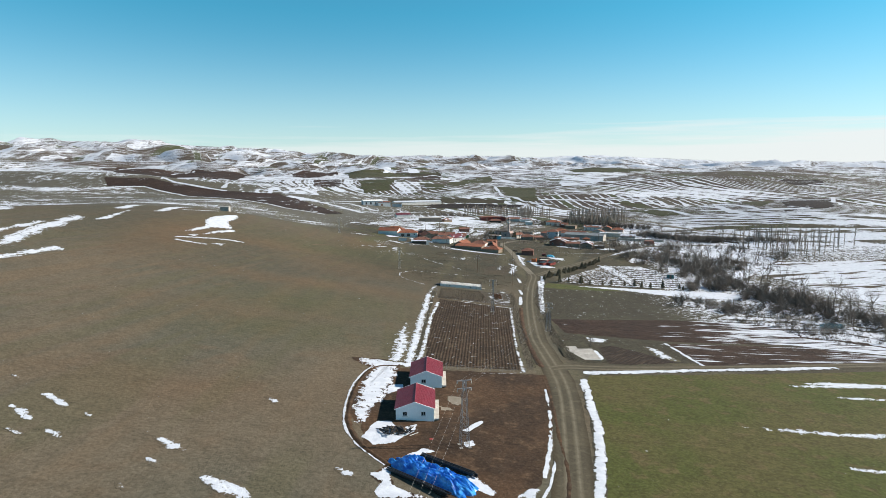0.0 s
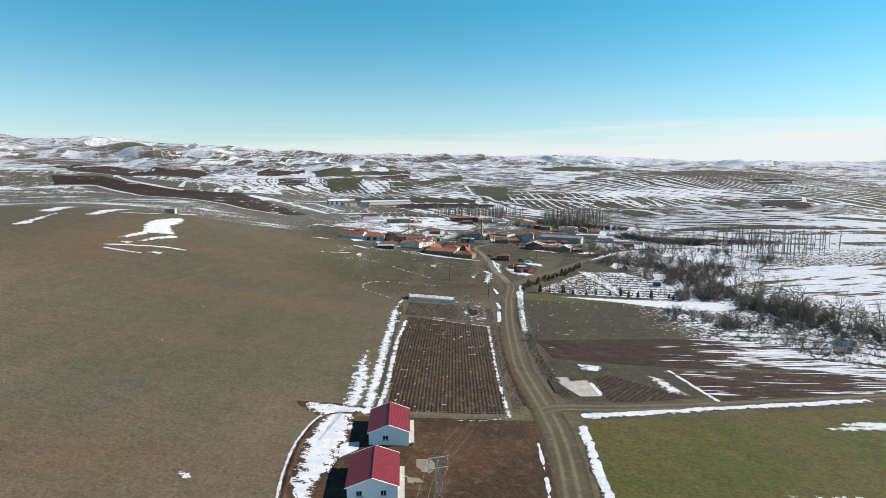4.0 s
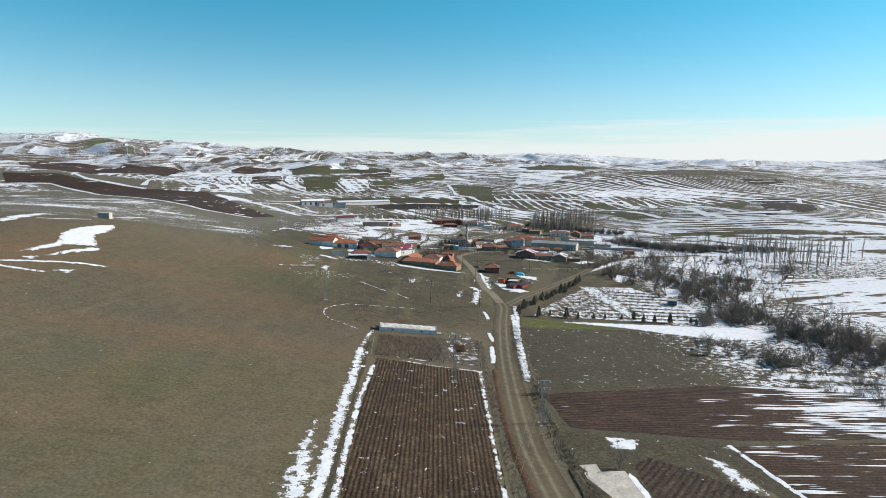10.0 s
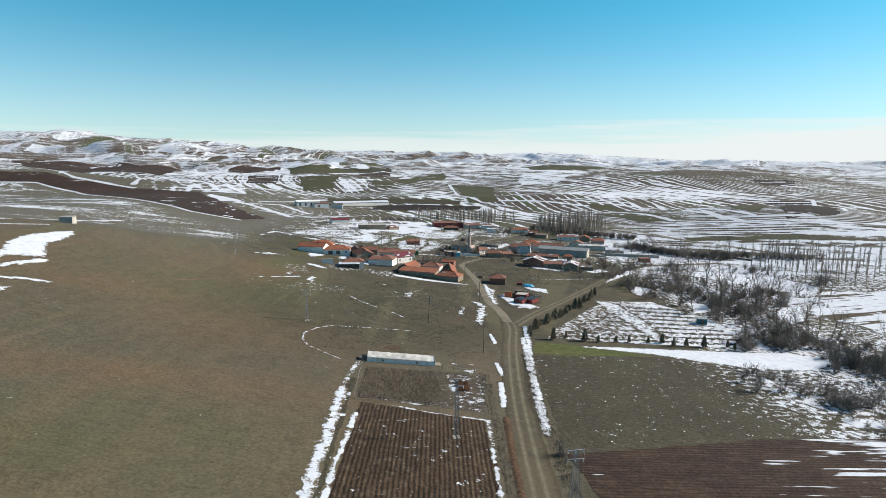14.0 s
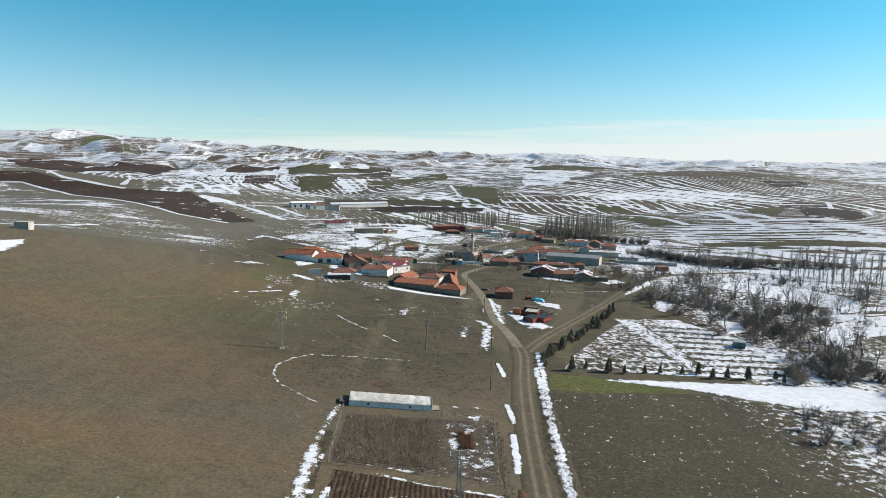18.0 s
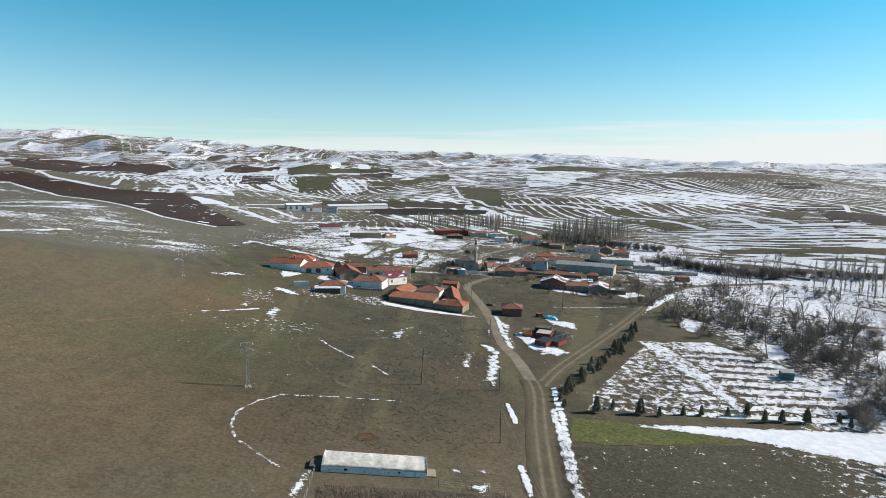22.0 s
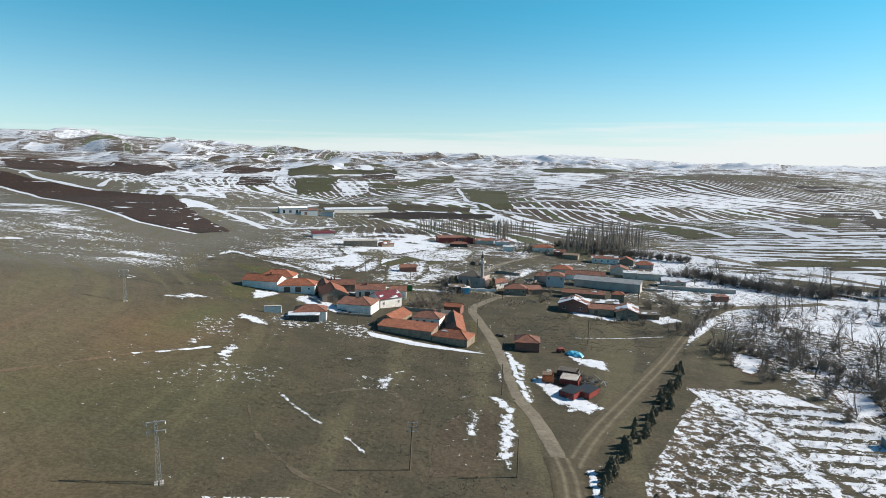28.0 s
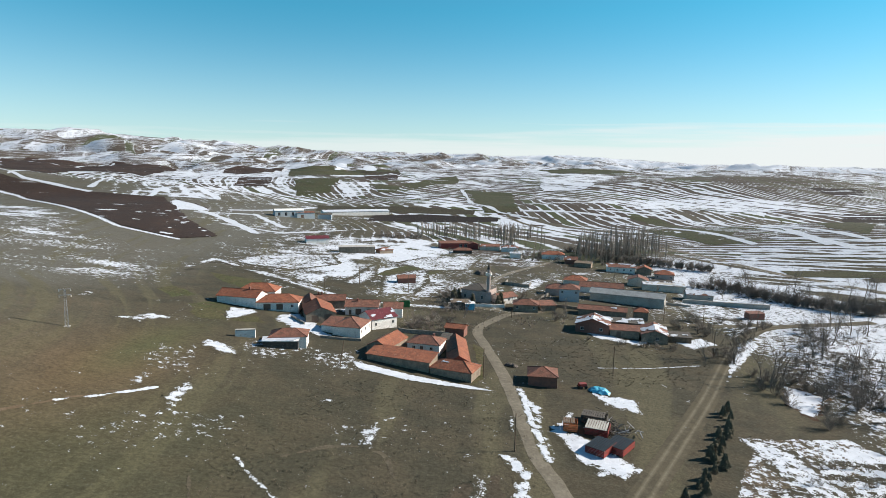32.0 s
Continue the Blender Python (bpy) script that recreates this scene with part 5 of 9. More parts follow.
drift("snow_patch", [(-4.9, 264.1), (-2.9, 266.0), (-1.3, 262.5), (-3.5, 261.2)], "snow by the haystack", M_GRASS, 1.1, 1.0, 2.2, 70, step=0.4, amount=0.78, fine=1.0)
drift("snow_patch", [(-3.6, 283.9), (2.9, 284.5), (4.1, 283.2), (-2.3, 281.7)], "thin line of snow at the field edge", M_GRASS, 1.1, 1.0, 2.2, 71, step=0.4, amount=0.64, fine=1.0)
drift("snow_strip", None, "thin line of snow at the field edge", M_GRASS, 0.3, 0.5, 2.0, 126, [(-19.2, 250.4), (-9.2, 249.3)], 0.7, 0.4, amount=0.64, fine=1.0)
drift("snow_patch", [(6.9, 360.0), (10.6, 354.3), (7.8, 329.5), (5.0, 337.0)], "snow along the gravel lane", M_GRASS, 1.2, 1.2, 2.0, 72, step=0.5, amount=0.74, fine=1.0)
drift("snow_patch", [(-1.7, 350.4), (2.3, 358.6), (1.6, 345.0), (-1.2, 342.9)], "snow patch on old furrows", M_GRASS, 1.1, 1.0, 1.5, 73, step=0.5, amount=0.64, fine=1.0)
drift("snow_strip", None, "snow drift along the edge of the brown field", M_GRASS, 1.6, 2.0, 14.0, 127, [(-626, 932), (-580, 941), (-500, 898), (-340, 744), (-237, 644), (-187, 624)], 4.0, 1.6, amount=0.90, fine=1.0)
drift("snow_strip", None, "snow lying along the village track", M_GRASS, 1.0, 4.5, 12.0, 128, [(-140.5, 540.1), (-139.9, 570.6), (-98.4, 537.7), (-49.5, 496.3), (-6.4, 495.6)], 4.0, 1.5, amount=0.66, fine=1.0)
drift("snow_strip", None, "streak of snow on the far side of the hill", M_GRASS, 3.6, 3.5, 9.0, 129, [(-211.3, 234.5), (-217.7, 261.4), (-223.7, 298.3)], 9.0, 0.8, amount=0.66, fine=0.4)
drift("snow_strip", None, "streak of snow on the far side of the hill", M_GRASS, 4.0, 3.5, 9.0, 130, [(-274.8, 307.2), (-598.9, 695.0), (-592.7, 717.0)], 10.0, 1.0, amount=0.66, fine=0.4)
drift("snow_strip", None, "streak of snow on the far side of the hill", M_GRASS, 2.8, 3.0, 7.0, 131, [(-196.5, 217.5), (-193.9, 228.8), (-191.2, 239.8)], 7.0, 0.7, amount=0.66, fine=0.4)
drift("snow_strip", None, "streak of snow on the far side of the hill", M_GRASS, 2.4, 3.0, 7.0, 132, [(-229.3, 255.3), (-228.7, 278.7)], 6.0, 0.8, amount=0.66, fine=0.4)
drift("snow_patch", [(-214.2, 291.7), (-217.5, 335.6), (-220.3, 357.3), (-207.4, 304.6)], "streak of snow on the far side of the hill", M_GRASS, 2.0, 2.5, 6.0, 75, step=1.0, amount=0.66, fine=0.4)
drift("snow_strip", None, "thin drifts on the grassy slope", M_GRASS, 4.0, 3.2, 9.0, 133, [(-208.0, 457.4), (-204.5, 489.7), (-177.6, 502.8)], 14.0, 1.0, amount=0.31, fine=0.6)
drift("snow_strip", None, "thin drifts on the grassy slope", M_GRASS, 4.0, 3.2, 9.0, 134, [(-212.6, 525.3), (-181.7, 546.1), (-134.3, 545.7)], 16.0, 1.0, amount=0.31, fine=0.6)
drift("snow_strip", None, "thin drifts on the grassy slope", M_GRASS, 2.0, 2.6, 6.0, 135, [(-131.0, 436.5), (-135.1, 475.2)], 5.0, 1.0, amount=0.31, fine=0.6)
drift("snow_strip", None, "thin drifts on the grassy slope", M_GRASS, 3.2, 2.6, 6.0, 136, [(-110.8, 455.4), (-105.3, 467.8), (-99.4, 481.5)], 8.0, 1.0, amount=0.31, fine=0.6)


# ---- footpaths and tracks ----
M_PATH = land("trodden_earth", ((0.138, 0.098, 0.064), (0.118, 0.088, 0.060), (0.152, 0.112, 0.076)), 0.05, rugged=0.3)
patch("track", None, M_PATH, "faint reddish footpath across the pasture", 0.05, 0.7, 0.9, 5.0, line=smooth_line([(-117.0, 321.8), (-107.8, 331.2), (-98.1, 343.2), (-87.6, 359.3), (-76.8, 374.5)]), width=1.3, category="track", seed=0)
patch("track", None, M_STUBBLE, "rutted village track", 0.05, 0.7, 0.7, 4.0, line=smooth_line([(-136.4, 529.8), (-133.0, 561.3), (-96.2, 529.6), (-52.2, 495.2), (-23.1, 489.9), (2.1, 490.7)]), width=4.0, category="track", seed=2)
patch("track", None, M_ROAD, "far dirt road across the fields", 0.05, 0.7, 0.7, 4.0, line=smooth_line([(26.8, 1331.4), (38.8, 988.7), (82.0, 860.4), (136.7, 715.4), (189.7, 618.5), (231.1, 531.2)]), width=5.0, category="track", seed=3)
patch("track", None, M_WORN, "old wheel track on the meadow", 0.05, 0.7, 0.7, 4.0, line=smooth_line([(-49.8, 345.9), (-45.0, 335.7), (-38.9, 327.5), (-31.6, 320.8), (-23.5, 316.5)]), width=1.2, category="track", seed=4)
patch("track", None, M_WORN, "old wheel track on the meadow", 0.05, 0.7, 0.7, 4.0, line=smooth_line([(-37.4, 357.3), (-27.6, 364.4), (-18.9, 363.3), (-15.1, 353.8)]), width=1.2, category="track", seed=5)
patch("field_far", [(-108.4, 932.0), (-46.1, 948.2), (33.5, 938.9), (32.5, 917.6), (-37.1, 905.2), (-112.0, 888.2)], M_FARSOIL, "far dark ploughed field", 0.14, 4.0, 4.0, 30.0, snow=0.16, streak=1.0, seed=6)
patch("field_far", [(172, 878), (202, 798), (206, 711), (186, 719), (169, 796)], M_FARGREEN, "far strip of green winter wheat", 0.14, 4.0, 3.0, 30.0, snow=0.25, streak=1.0, seed=8)
patch("field_far", [(242, 882), (279, 864), (265, 790), (236, 772)], M_FARGREEN, "far strip of green winter wheat", 0.14, 4.0, 3.0, 30.0, snow=0.28, streak=1.0, seed=9)
patch("field_far", [(193, 627), (273, 594), (264, 580), (194, 611)], M_FARGREEN, "far strip of green winter wheat", 0.14, 4.0, 3.0, 30.0, snow=0.10, streak=1.0, seed=10)
patch("snow_strip", None, M_SNOW, "long drift of snow along a far field boundary", 0.16, 2.5, 2.5, 26.0, line=[(192, 673), (291, 621)], width=6.0, seed=19, category="snow", kind="stuff")
patch("snow_strip", None, M_SNOW, "long drift of snow along a far field boundary", 0.16, 2.5, 2.1, 26.0, line=[(166, 662), (280, 605)], width=5.0, seed=20, category="snow", kind="stuff")
patch("snow_strip", None, M_SNOW, "long drift of snow along a far field boundary", 0.16, 2.5, 2.5, 26.0, line=[(190, 594), (258, 572)], width=6.0, seed=21, category="snow", kind="stuff")
patch("snow_strip", None, M_SNOW, "long drift of snow along a far field boundary", 0.16, 2.5, 5.0, 26.0, line=[(348, 920), (398, 881), (461, 873)], width=12.0, seed=22, category="snow", kind="stuff")
patch("snow_strip", None, M_SNOW, "long drift of snow along a far field boundary", 0.16, 2.5, 2.9, 26.0, line=[(233, 718), (278, 673), (315, 657)], width=7.0, seed=24, category="snow", kind="stuff")
patch("snow_strip", None, M_SNOW, "long drift of snow along a far field boundary", 0.16, 2.5, 2.5, 26.0, line=[(213, 693), (300, 635)], width=6.0, seed=25, category="snow", kind="stuff")
patch("snow_strip", None, M_SNOW, "long drift of snow along a far field boundary", 0.16, 2.5, 3.4, 26.0, line=[(-248, 790), (-210, 832), (-158, 754)], width=8.0, seed=32, category="snow", kind="stuff")
patch("snow_strip", None, M_SNOW, "long drift of snow along a far field boundary", 0.16, 2.5, 3.4, 26.0, line=[(-286, 839), (-209, 761), (-162, 697)], width=8.0, seed=33, category="snow", kind="stuff")
patch("snow_strip", None, M_SNOW, "long drift of snow along a far field boundary", 0.16, 2.5, 3.8, 26.0, line=[(-239, 846), (-184, 953)], width=9.0, seed=34, category="snow", kind="stuff")
patch("snow_strip", None, M_SNOW, "long drift of snow along a far field boundary", 0.16, 2.5, 2.5, 26.0, line=[(-203, 732), (-147, 715), (-102, 799)], width=6.0, seed=35, category="snow", kind="stuff")
drift("snow_patch", [(-325.3, 890.6), (-327.6, 912.6), (-289.6, 876.3), (-248.0, 818.8), (-261.8, 798.6), (-277.9, 796.3)], "snow patch at the corner of the brown field", M_HILLSOIL, 3.0, 4.0, 12.0, 74, step=1.5, amount=0.80, fine=0.6)
# far fields and drifts
patch("field_far", [(-1452, 2080), (-1602, 2453), (-1090, 1910), (-1121, 2127), (-944, 2089), (-890, 2151), (-658, 1450), (-810, 1458), (-625, 1038)], M_HILLSOIL, "dark ploughed terrace on the far hillside", 0.3, 5.0, 6.0, 40.0, snow=0.16, streak=1.0, seed=201)
patch("field_far", [(-650, 1845), (-597, 2216), (-521, 1841), (-581, 1665)], M_HILLSOIL, "dark brown strip field on the terrace", 0.5, 7.0, 5.0, 40.0, snow=0.2, streak=1.0, seed=202)
patch("field_far", [(-441, 1392), (-378, 1413), (-345, 1274), (-391, 1250)], M_HILLSOIL, "dark furrowed slope with snow between the furrows", 0.3, 5.0, 6.0, 40.0, snow=0.36, streak=1.0, seed=203)
patch("field_far", [(-328, 2109), (-200, 2019), (-148, 1472), (-215, 1504)], M_HILLSOIL, "dark field below the far crest", 0.3, 5.0, 6.0, 40.0, snow=0.22, streak=1.0, seed=204)
patch("field_far", [(-556, 2118), (-230, 2216), (-192, 1942), (-305, 1710), (-374, 1494)], M_FARGREEN, "green winter wheat on a terrace", 0.3, 5.0, 6.0, 40.0, snow=0.1, streak=1.0, seed=205)
patch("field_far", [(-330, 1378), (-248, 1415), (-230, 1244), (-277, 1206)], M_FARGREEN, "green winter wheat on the slope above the valley", 0.3, 5.0, 6.0, 40.0, snow=0.2, streak=1.0, seed=206)
patch("field_far", [(-175, 1357), (-122, 1363), (-125, 1260), (-155, 1254)], M_FARGREEN, "green winter wheat on the slope above the valley", 0.3, 5.0, 6.0, 40.0, snow=0.2, streak=1.0, seed=207)
patch("field_far", [(-128, 1396), (-32, 1886), (-21, 1591), (-99, 1320)], M_FARGREEN, "green field on the far slope", 0.3, 5.0, 6.0, 40.0, snow=0.2, streak=1.0, seed=208)
patch("field_far", [(-186.4, 978.4), (-90.8, 991.0), (6.7, 977.3), (6.5, 952.2), (-86.3, 952.9), (-174.9, 932.4)], M_STUBBLE, "flat grey field on the valley floor", 0.14, 4.0, 4.0, 40.0, snow=0.14, streak=1.0, seed=209)
patch("field_far", [(-6, 1316), (70, 1248), (60, 966), (17, 962)], M_FARGREEN, "green field on the valley floor", 0.3, 5.0, 6.0, 40.0, snow=0.14, streak=1.0, seed=210)
patch("field_far", [(244, 2348), (518, 2159), (338, 1894), (242, 2023)], M_FARGREEN, "green upland field along the crest", 0.5, 7.0, 5.0, 40.0, snow=0.12, streak=1.0, seed=211)
patch("field_far", [(453, 1005), (518, 997), (337, 647), (289, 648)], M_FARSOIL, "dark ploughed field east of the knoll", 0.14, 4.0, 14.0, 40.0, snow=0.32, streak=1.0, seed=212)
patch("field_far", [(536, 1228), (616, 1221), (586, 1169), (535, 1151)], M_FARSOIL, "dark far field between snow drifts", 0.14, 4.0, 14.0, 40.0, snow=0.32, streak=1.0, seed=213)
patch("field_far", [(361, 972), (318, 733), (286, 694), (282, 736)], M_FARGREEN, "green field at the foot of the knoll", 0.14, 4.0, 6.0, 40.0, snow=0.12, streak=1.0, seed=214)
patch("field_far", [(180, 950), (217, 938), (220, 759), (203, 736), (200, 901)], M_FARGREEN, "green strip field at the foot of the knoll", 0.14, 4.0, 6.0, 40.0, snow=0.14, streak=1.0, seed=215)
patch("snow_patch", [(-1144, 2194), (-1362, 2750), (-906, 2257), (-781, 2215), (-885, 2162), (-1012, 2046)], M_GRASS, "white scarp of drifted snow on the far hill", 0.4, 5.0, 14.0, 45.0, snow=0.5, streak=1.0, seed=216, category="snow", kind="stuff")
patch("snow_patch", [(-244, 1373), (-192, 1373), (-158, 1220), (-203, 1201)], M_GRASS, "steep snow-filled bank on the slope", 0.4, 5.0, 14.0, 45.0, snow=0.62, streak=0.6, seed=217, category="snow", kind="stuff")
patch("snow_patch", [(-600, 2931), (-527, 2879), (-386, 2192), (-412, 2124)], M_GRASS, "snow patch on the far slope", 0.4, 5.0, 14.0, 45.0, snow=0.8, streak=0.6, seed=218, category="snow", kind="stuff")
patch("snow_patch", [(-470, 2816), (-386, 2568), (-298, 2176), (-315, 2099)], M_GRASS, "snow patch on the far slope", 0.4, 5.0, 14.0, 45.0, snow=0.8, streak=0.6, seed=219, category="snow", kind="stuff")
patch("snow_patch", [(-409, 934), (-372, 978), (-399, 1229), (-290, 934), (-359, 930)], M_GRASS, "snow lying on the flats below the brown hill", 0.4, 5.0, 14.0, 45.0, snow=0.55, streak=0.6, seed=220, category="snow", kind="stuff")
patch("snow_patch", [(222, 1118), (442, 1137), (487, 1054), (461, 998), (382, 1003), (191, 984)], M_GRASS, "snow face of the knoll", 0.4, 5.0, 14.0, 45.0, snow=0.56, streak=0.6, seed=221, category="snow", kind="stuff")
patch("snow_patch", [(160, 1598), (320, 1885), (386, 1828), (193, 1254), (122, 1255)], M_GRASS, "snowy slope below the far crest", 0.4, 5.0, 14.0, 45.0, snow=0.6, streak=0.6, seed=222, category="snow", kind="stuff")
patch("snow_strip", None, M_SNOW, "long drift of snow along a far field boundary", 0.45, 2.3, 2.7, 30.0, line=[(-643, 995), (-631, 1034), (-550, 976), (-513, 966), (-444, 938)], width=5.9, seed=223, category="snow", kind="stuff")
patch("snow_strip", None, M_SNOW, "long drift of snow along a far field boundary", 0.45, 3.1, 3.6, 30.0, line=[(-580, 990), (-783, 1433), (-722, 1502), (-523, 1313), (-474, 1387)], width=8.0, seed=224, category="snow", kind="stuff")
patch("snow_strip", None, M_SNOW, "long drift of snow along a far field boundary", 0.45, 4.0, 4.7, 30.0, line=[(-1138, 1786), (-982, 1666)], width=10.5, seed=225, category="snow", kind="stuff")
patch("snow_strip", None, M_SNOW, "long drift of snow along a far field boundary", 0.45, 4.4, 5.2, 30.0, line=[(-957, 1694), (-1108, 2104)], width=11.5, seed=226, category="snow", kind="stuff")
patch("snow_strip", None, M_SNOW, "long drift of snow along a far field boundary", 0.45, 2.7, 3.1, 30.0, line=[(-456, 960), (-523, 1223), (-496, 1277)], width=7.0, seed=227, category="snow", kind="stuff")
patch("snow_strip", None, M_SNOW, "long drift of snow along a far field boundary", 0.45, 2.5, 2.9, 30.0, line=[(-12, 1336), (3, 1058), (36, 963), (78, 933)], width=6.5, seed=228, category="snow", kind="stuff")
patch("snow_strip", None, M_SNOW, "long drift of snow along a far field boundary", 0.45, 4.1, 4.8, 30.0, line=[(-276, 1525), (-218, 1957), (-135, 1764)], width=10.6, seed=229, category="snow", kind="stuff")
patch("snow_strip", None, M_SNOW, "long drift of snow along a far field boundary", 0.45, 4.1, 4.8, 30.0, line=[(-159, 1461), (-102, 1711), (-37, 2141)], width=10.7, seed=232, category="snow", kind="stuff")
patch("snow_strip", None, M_SNOW, "long drift of snow along a far field boundary", 0.16, 2.6, 3.0, 28.0, line=[(144, 976), (214, 957), (273, 914), (251, 680)], width=6.6, seed=240, category="snow", kind="stuff")
patch("snow_strip", None, M_SNOW, "long drift of snow along a far field boundary", 0.16, 2.5, 2.8, 28.0, line=[(167, 982), (246, 962), (248, 754), (260, 661)], width=6.3, seed=241, category="snow", kind="stuff")
patch("snow_strip", None, M_SNOW, "long drift of snow along a far field boundary", 0.16, 2.5, 2.8, 28.0, line=[(144, 936), (200, 853), (212, 705)], width=6.2, seed=242, category="snow", kind="stuff")
patch("snow_strip", None, M_SNOW, "long drift of snow along a far field boundary", 0.16, 2.4, 2.7, 28.0, line=[(278, 971), (268, 765), (279, 680)], width=6.0, seed=243, category="snow", kind="stuff")
patch("snow_strip", None, M_SNOW, "long drift of snow along a far field boundary", 0.16, 3.0, 3.4, 28.0, line=[(356, 1075), (403, 996), (450, 984)], width=7.6, seed=244, category="snow", kind="stuff")
patch("snow_strip", None, M_SNOW, "long drift of snow along a far field boundary", 0.16, 2.8, 3.1, 28.0, line=[(515, 1088), (525, 1009), (360, 676)], width=6.9, seed=245, category="snow", kind="stuff")
patch("snow_strip", None, M_SNOW, "long drift of snow along a far field boundary", 0.16, 3.4, 3.8, 28.0, line=[(570, 1174), (624, 1141), (655, 1097)], width=8.5, seed=246, category="snow", kind="stuff")
patch("snow_strip", None, M_SNOW, "long drift of snow along a far field boundary", 0.16, 2.9, 3.2, 28.0, line=[(52, 974), (126, 961), (180, 938)], width=7.2, seed=247, category="snow", kind="stuff")
patch("snow_strip", None, M_SNOW, "long drift of snow along a far field boundary", 0.16, 3.2, 3.6, 28.0, line=[(72, 1032), (154, 1033), (211, 1108)], width=7.9, seed=248, category="snow", kind="stuff")


# ---- builders for houses ----
M_HUT = material("turquoise_sheet", (0.03, 0.16, 0.17), (0.03, 0.11, 0.12), 0.8, 0.6)
def part(name, bm, mat, parent, label="", smooth=False):
    me = bpy.data.meshes.new(name)
    bm.normal_update()
    bm.to_mesh(me)
    bm.free()
    if smooth:
        for p in me.polygons:
            p.use_smooth = True
    me.materials.append(mat)
    ob = new(name, me)
    ob.parent = parent
    if label:
        ob["label"] = label
    return ob


def box(bm, x0, y0, z0, x1, y1, z1, m=None):
    co = [(x0, y0, z0), (x1, y0, z0), (x1, y1, z0), (x0, y1, z0), (x0, y0, z1), (x1, y0, z1), (x1, y1, z1), (x0, y1, z1)]
    vs = [bm.verts.new(m @ Vector(c) if m else c) for c in co]
    for f in ((0, 3, 2, 1), (4, 5, 6, 7), (0, 1, 5, 4), (1, 2, 6, 5), (2, 3, 7, 6), (3, 0, 4, 7)):
        bm.faces.new([vs[i] for i in f])
    return vs


def bar(bm, a, b, r, sides=4, r2=None):
    """A tapered rod from a to b."""
    a, b = Vector(a), Vector(b)
    d = (b - a).normalized()
    e = d.orthogonal().normalized()
    f = d.cross(e)
    rings = []
    for p, q in ((a, r), (b, r if r2 is None else r2)):
        rings.append([bm.verts.new(p + q * (math.cos(6.2832 * k / sides) * e + math.sin(6.2832 * k / sides) * f)) for k in range(sides)])
    for k in range(sides):
        bm.faces.new((rings[0][k], rings[0][(k + 1) % sides], rings[1][(k + 1) % sides], rings[1][k]))
    bm.faces.new(rings[0][::-1])
    bm.faces.new(rings[1])


def slab(bm, polys, t):
    """A roof skin of thickness t under the given faces."""
    top, low, edges = {}, {}, {}
    def key(p):
        return tuple(round(c, 3) for c in p)
    for poly in polys:
        for p in poly:
            k = key(p)
            if k not in top:
                top[k] = bm.verts.new(p)
                low[k] = bm.verts.new((p[0], p[1], p[2] - t))
        ks = [key(p) for p in poly]
        bm.faces.new([top[k] for k in ks])
        bm.faces.new([low[k] for k in reversed(ks)])
        for a, b in zip(ks, ks[1:] + ks[:1]):
            edges[(a, b)] = 1
    for a, b in edges:
        if (b, a) not in edges:
            bm.faces.new((top[b], top[a], low[a], low[b]))


def wall_face(bm, p, q, z0, z1, holes, reveal=0.16):
    """A wall from p to q with openings (start, end, sill, head), seen from the right-hand side of p to q."""
    p, q = Vector((*p, 0)), Vector((*q, 0))
    length, d = (q - p).length, (q - p).normalized()
    inward = Vector((-d.y, d.x, 0))
    us = sorted({0.0, length, *(h[0] for h in holes), *(h[1] for h in holes)})
    zs = sorted({z0, z1, *(h[2] for h in holes), *(h[3] for h in holes)})
    def at(u, z, deep=0.0):
        return bm.verts.new(p + d * u + inward * deep + Vector((0, 0, z)))
    for a, b in zip(us, us[1:]):
        for c, e in zip(zs, zs[1:]):
            mid = ((a + b) / 2, (c + e) / 2)
            if any(h[0] < mid[0] < h[1] and h[2] < mid[1] < h[3] for h in holes):
                continue
            bm.faces.new((at(a, c), at(b, c), at(b, e), at(a, e)))
    for a, b, c, e in holes:
        for (u0, w0), (u1, w1) in (((a, c), (b, c)), ((b, c), (b, e)), ((b, e), (a, e)), ((a, e), (a, c))):
            bm.faces.new((at(u0, w0), at(u0, w0, reveal), at(u1, w1, reveal), at(u1, w1)))


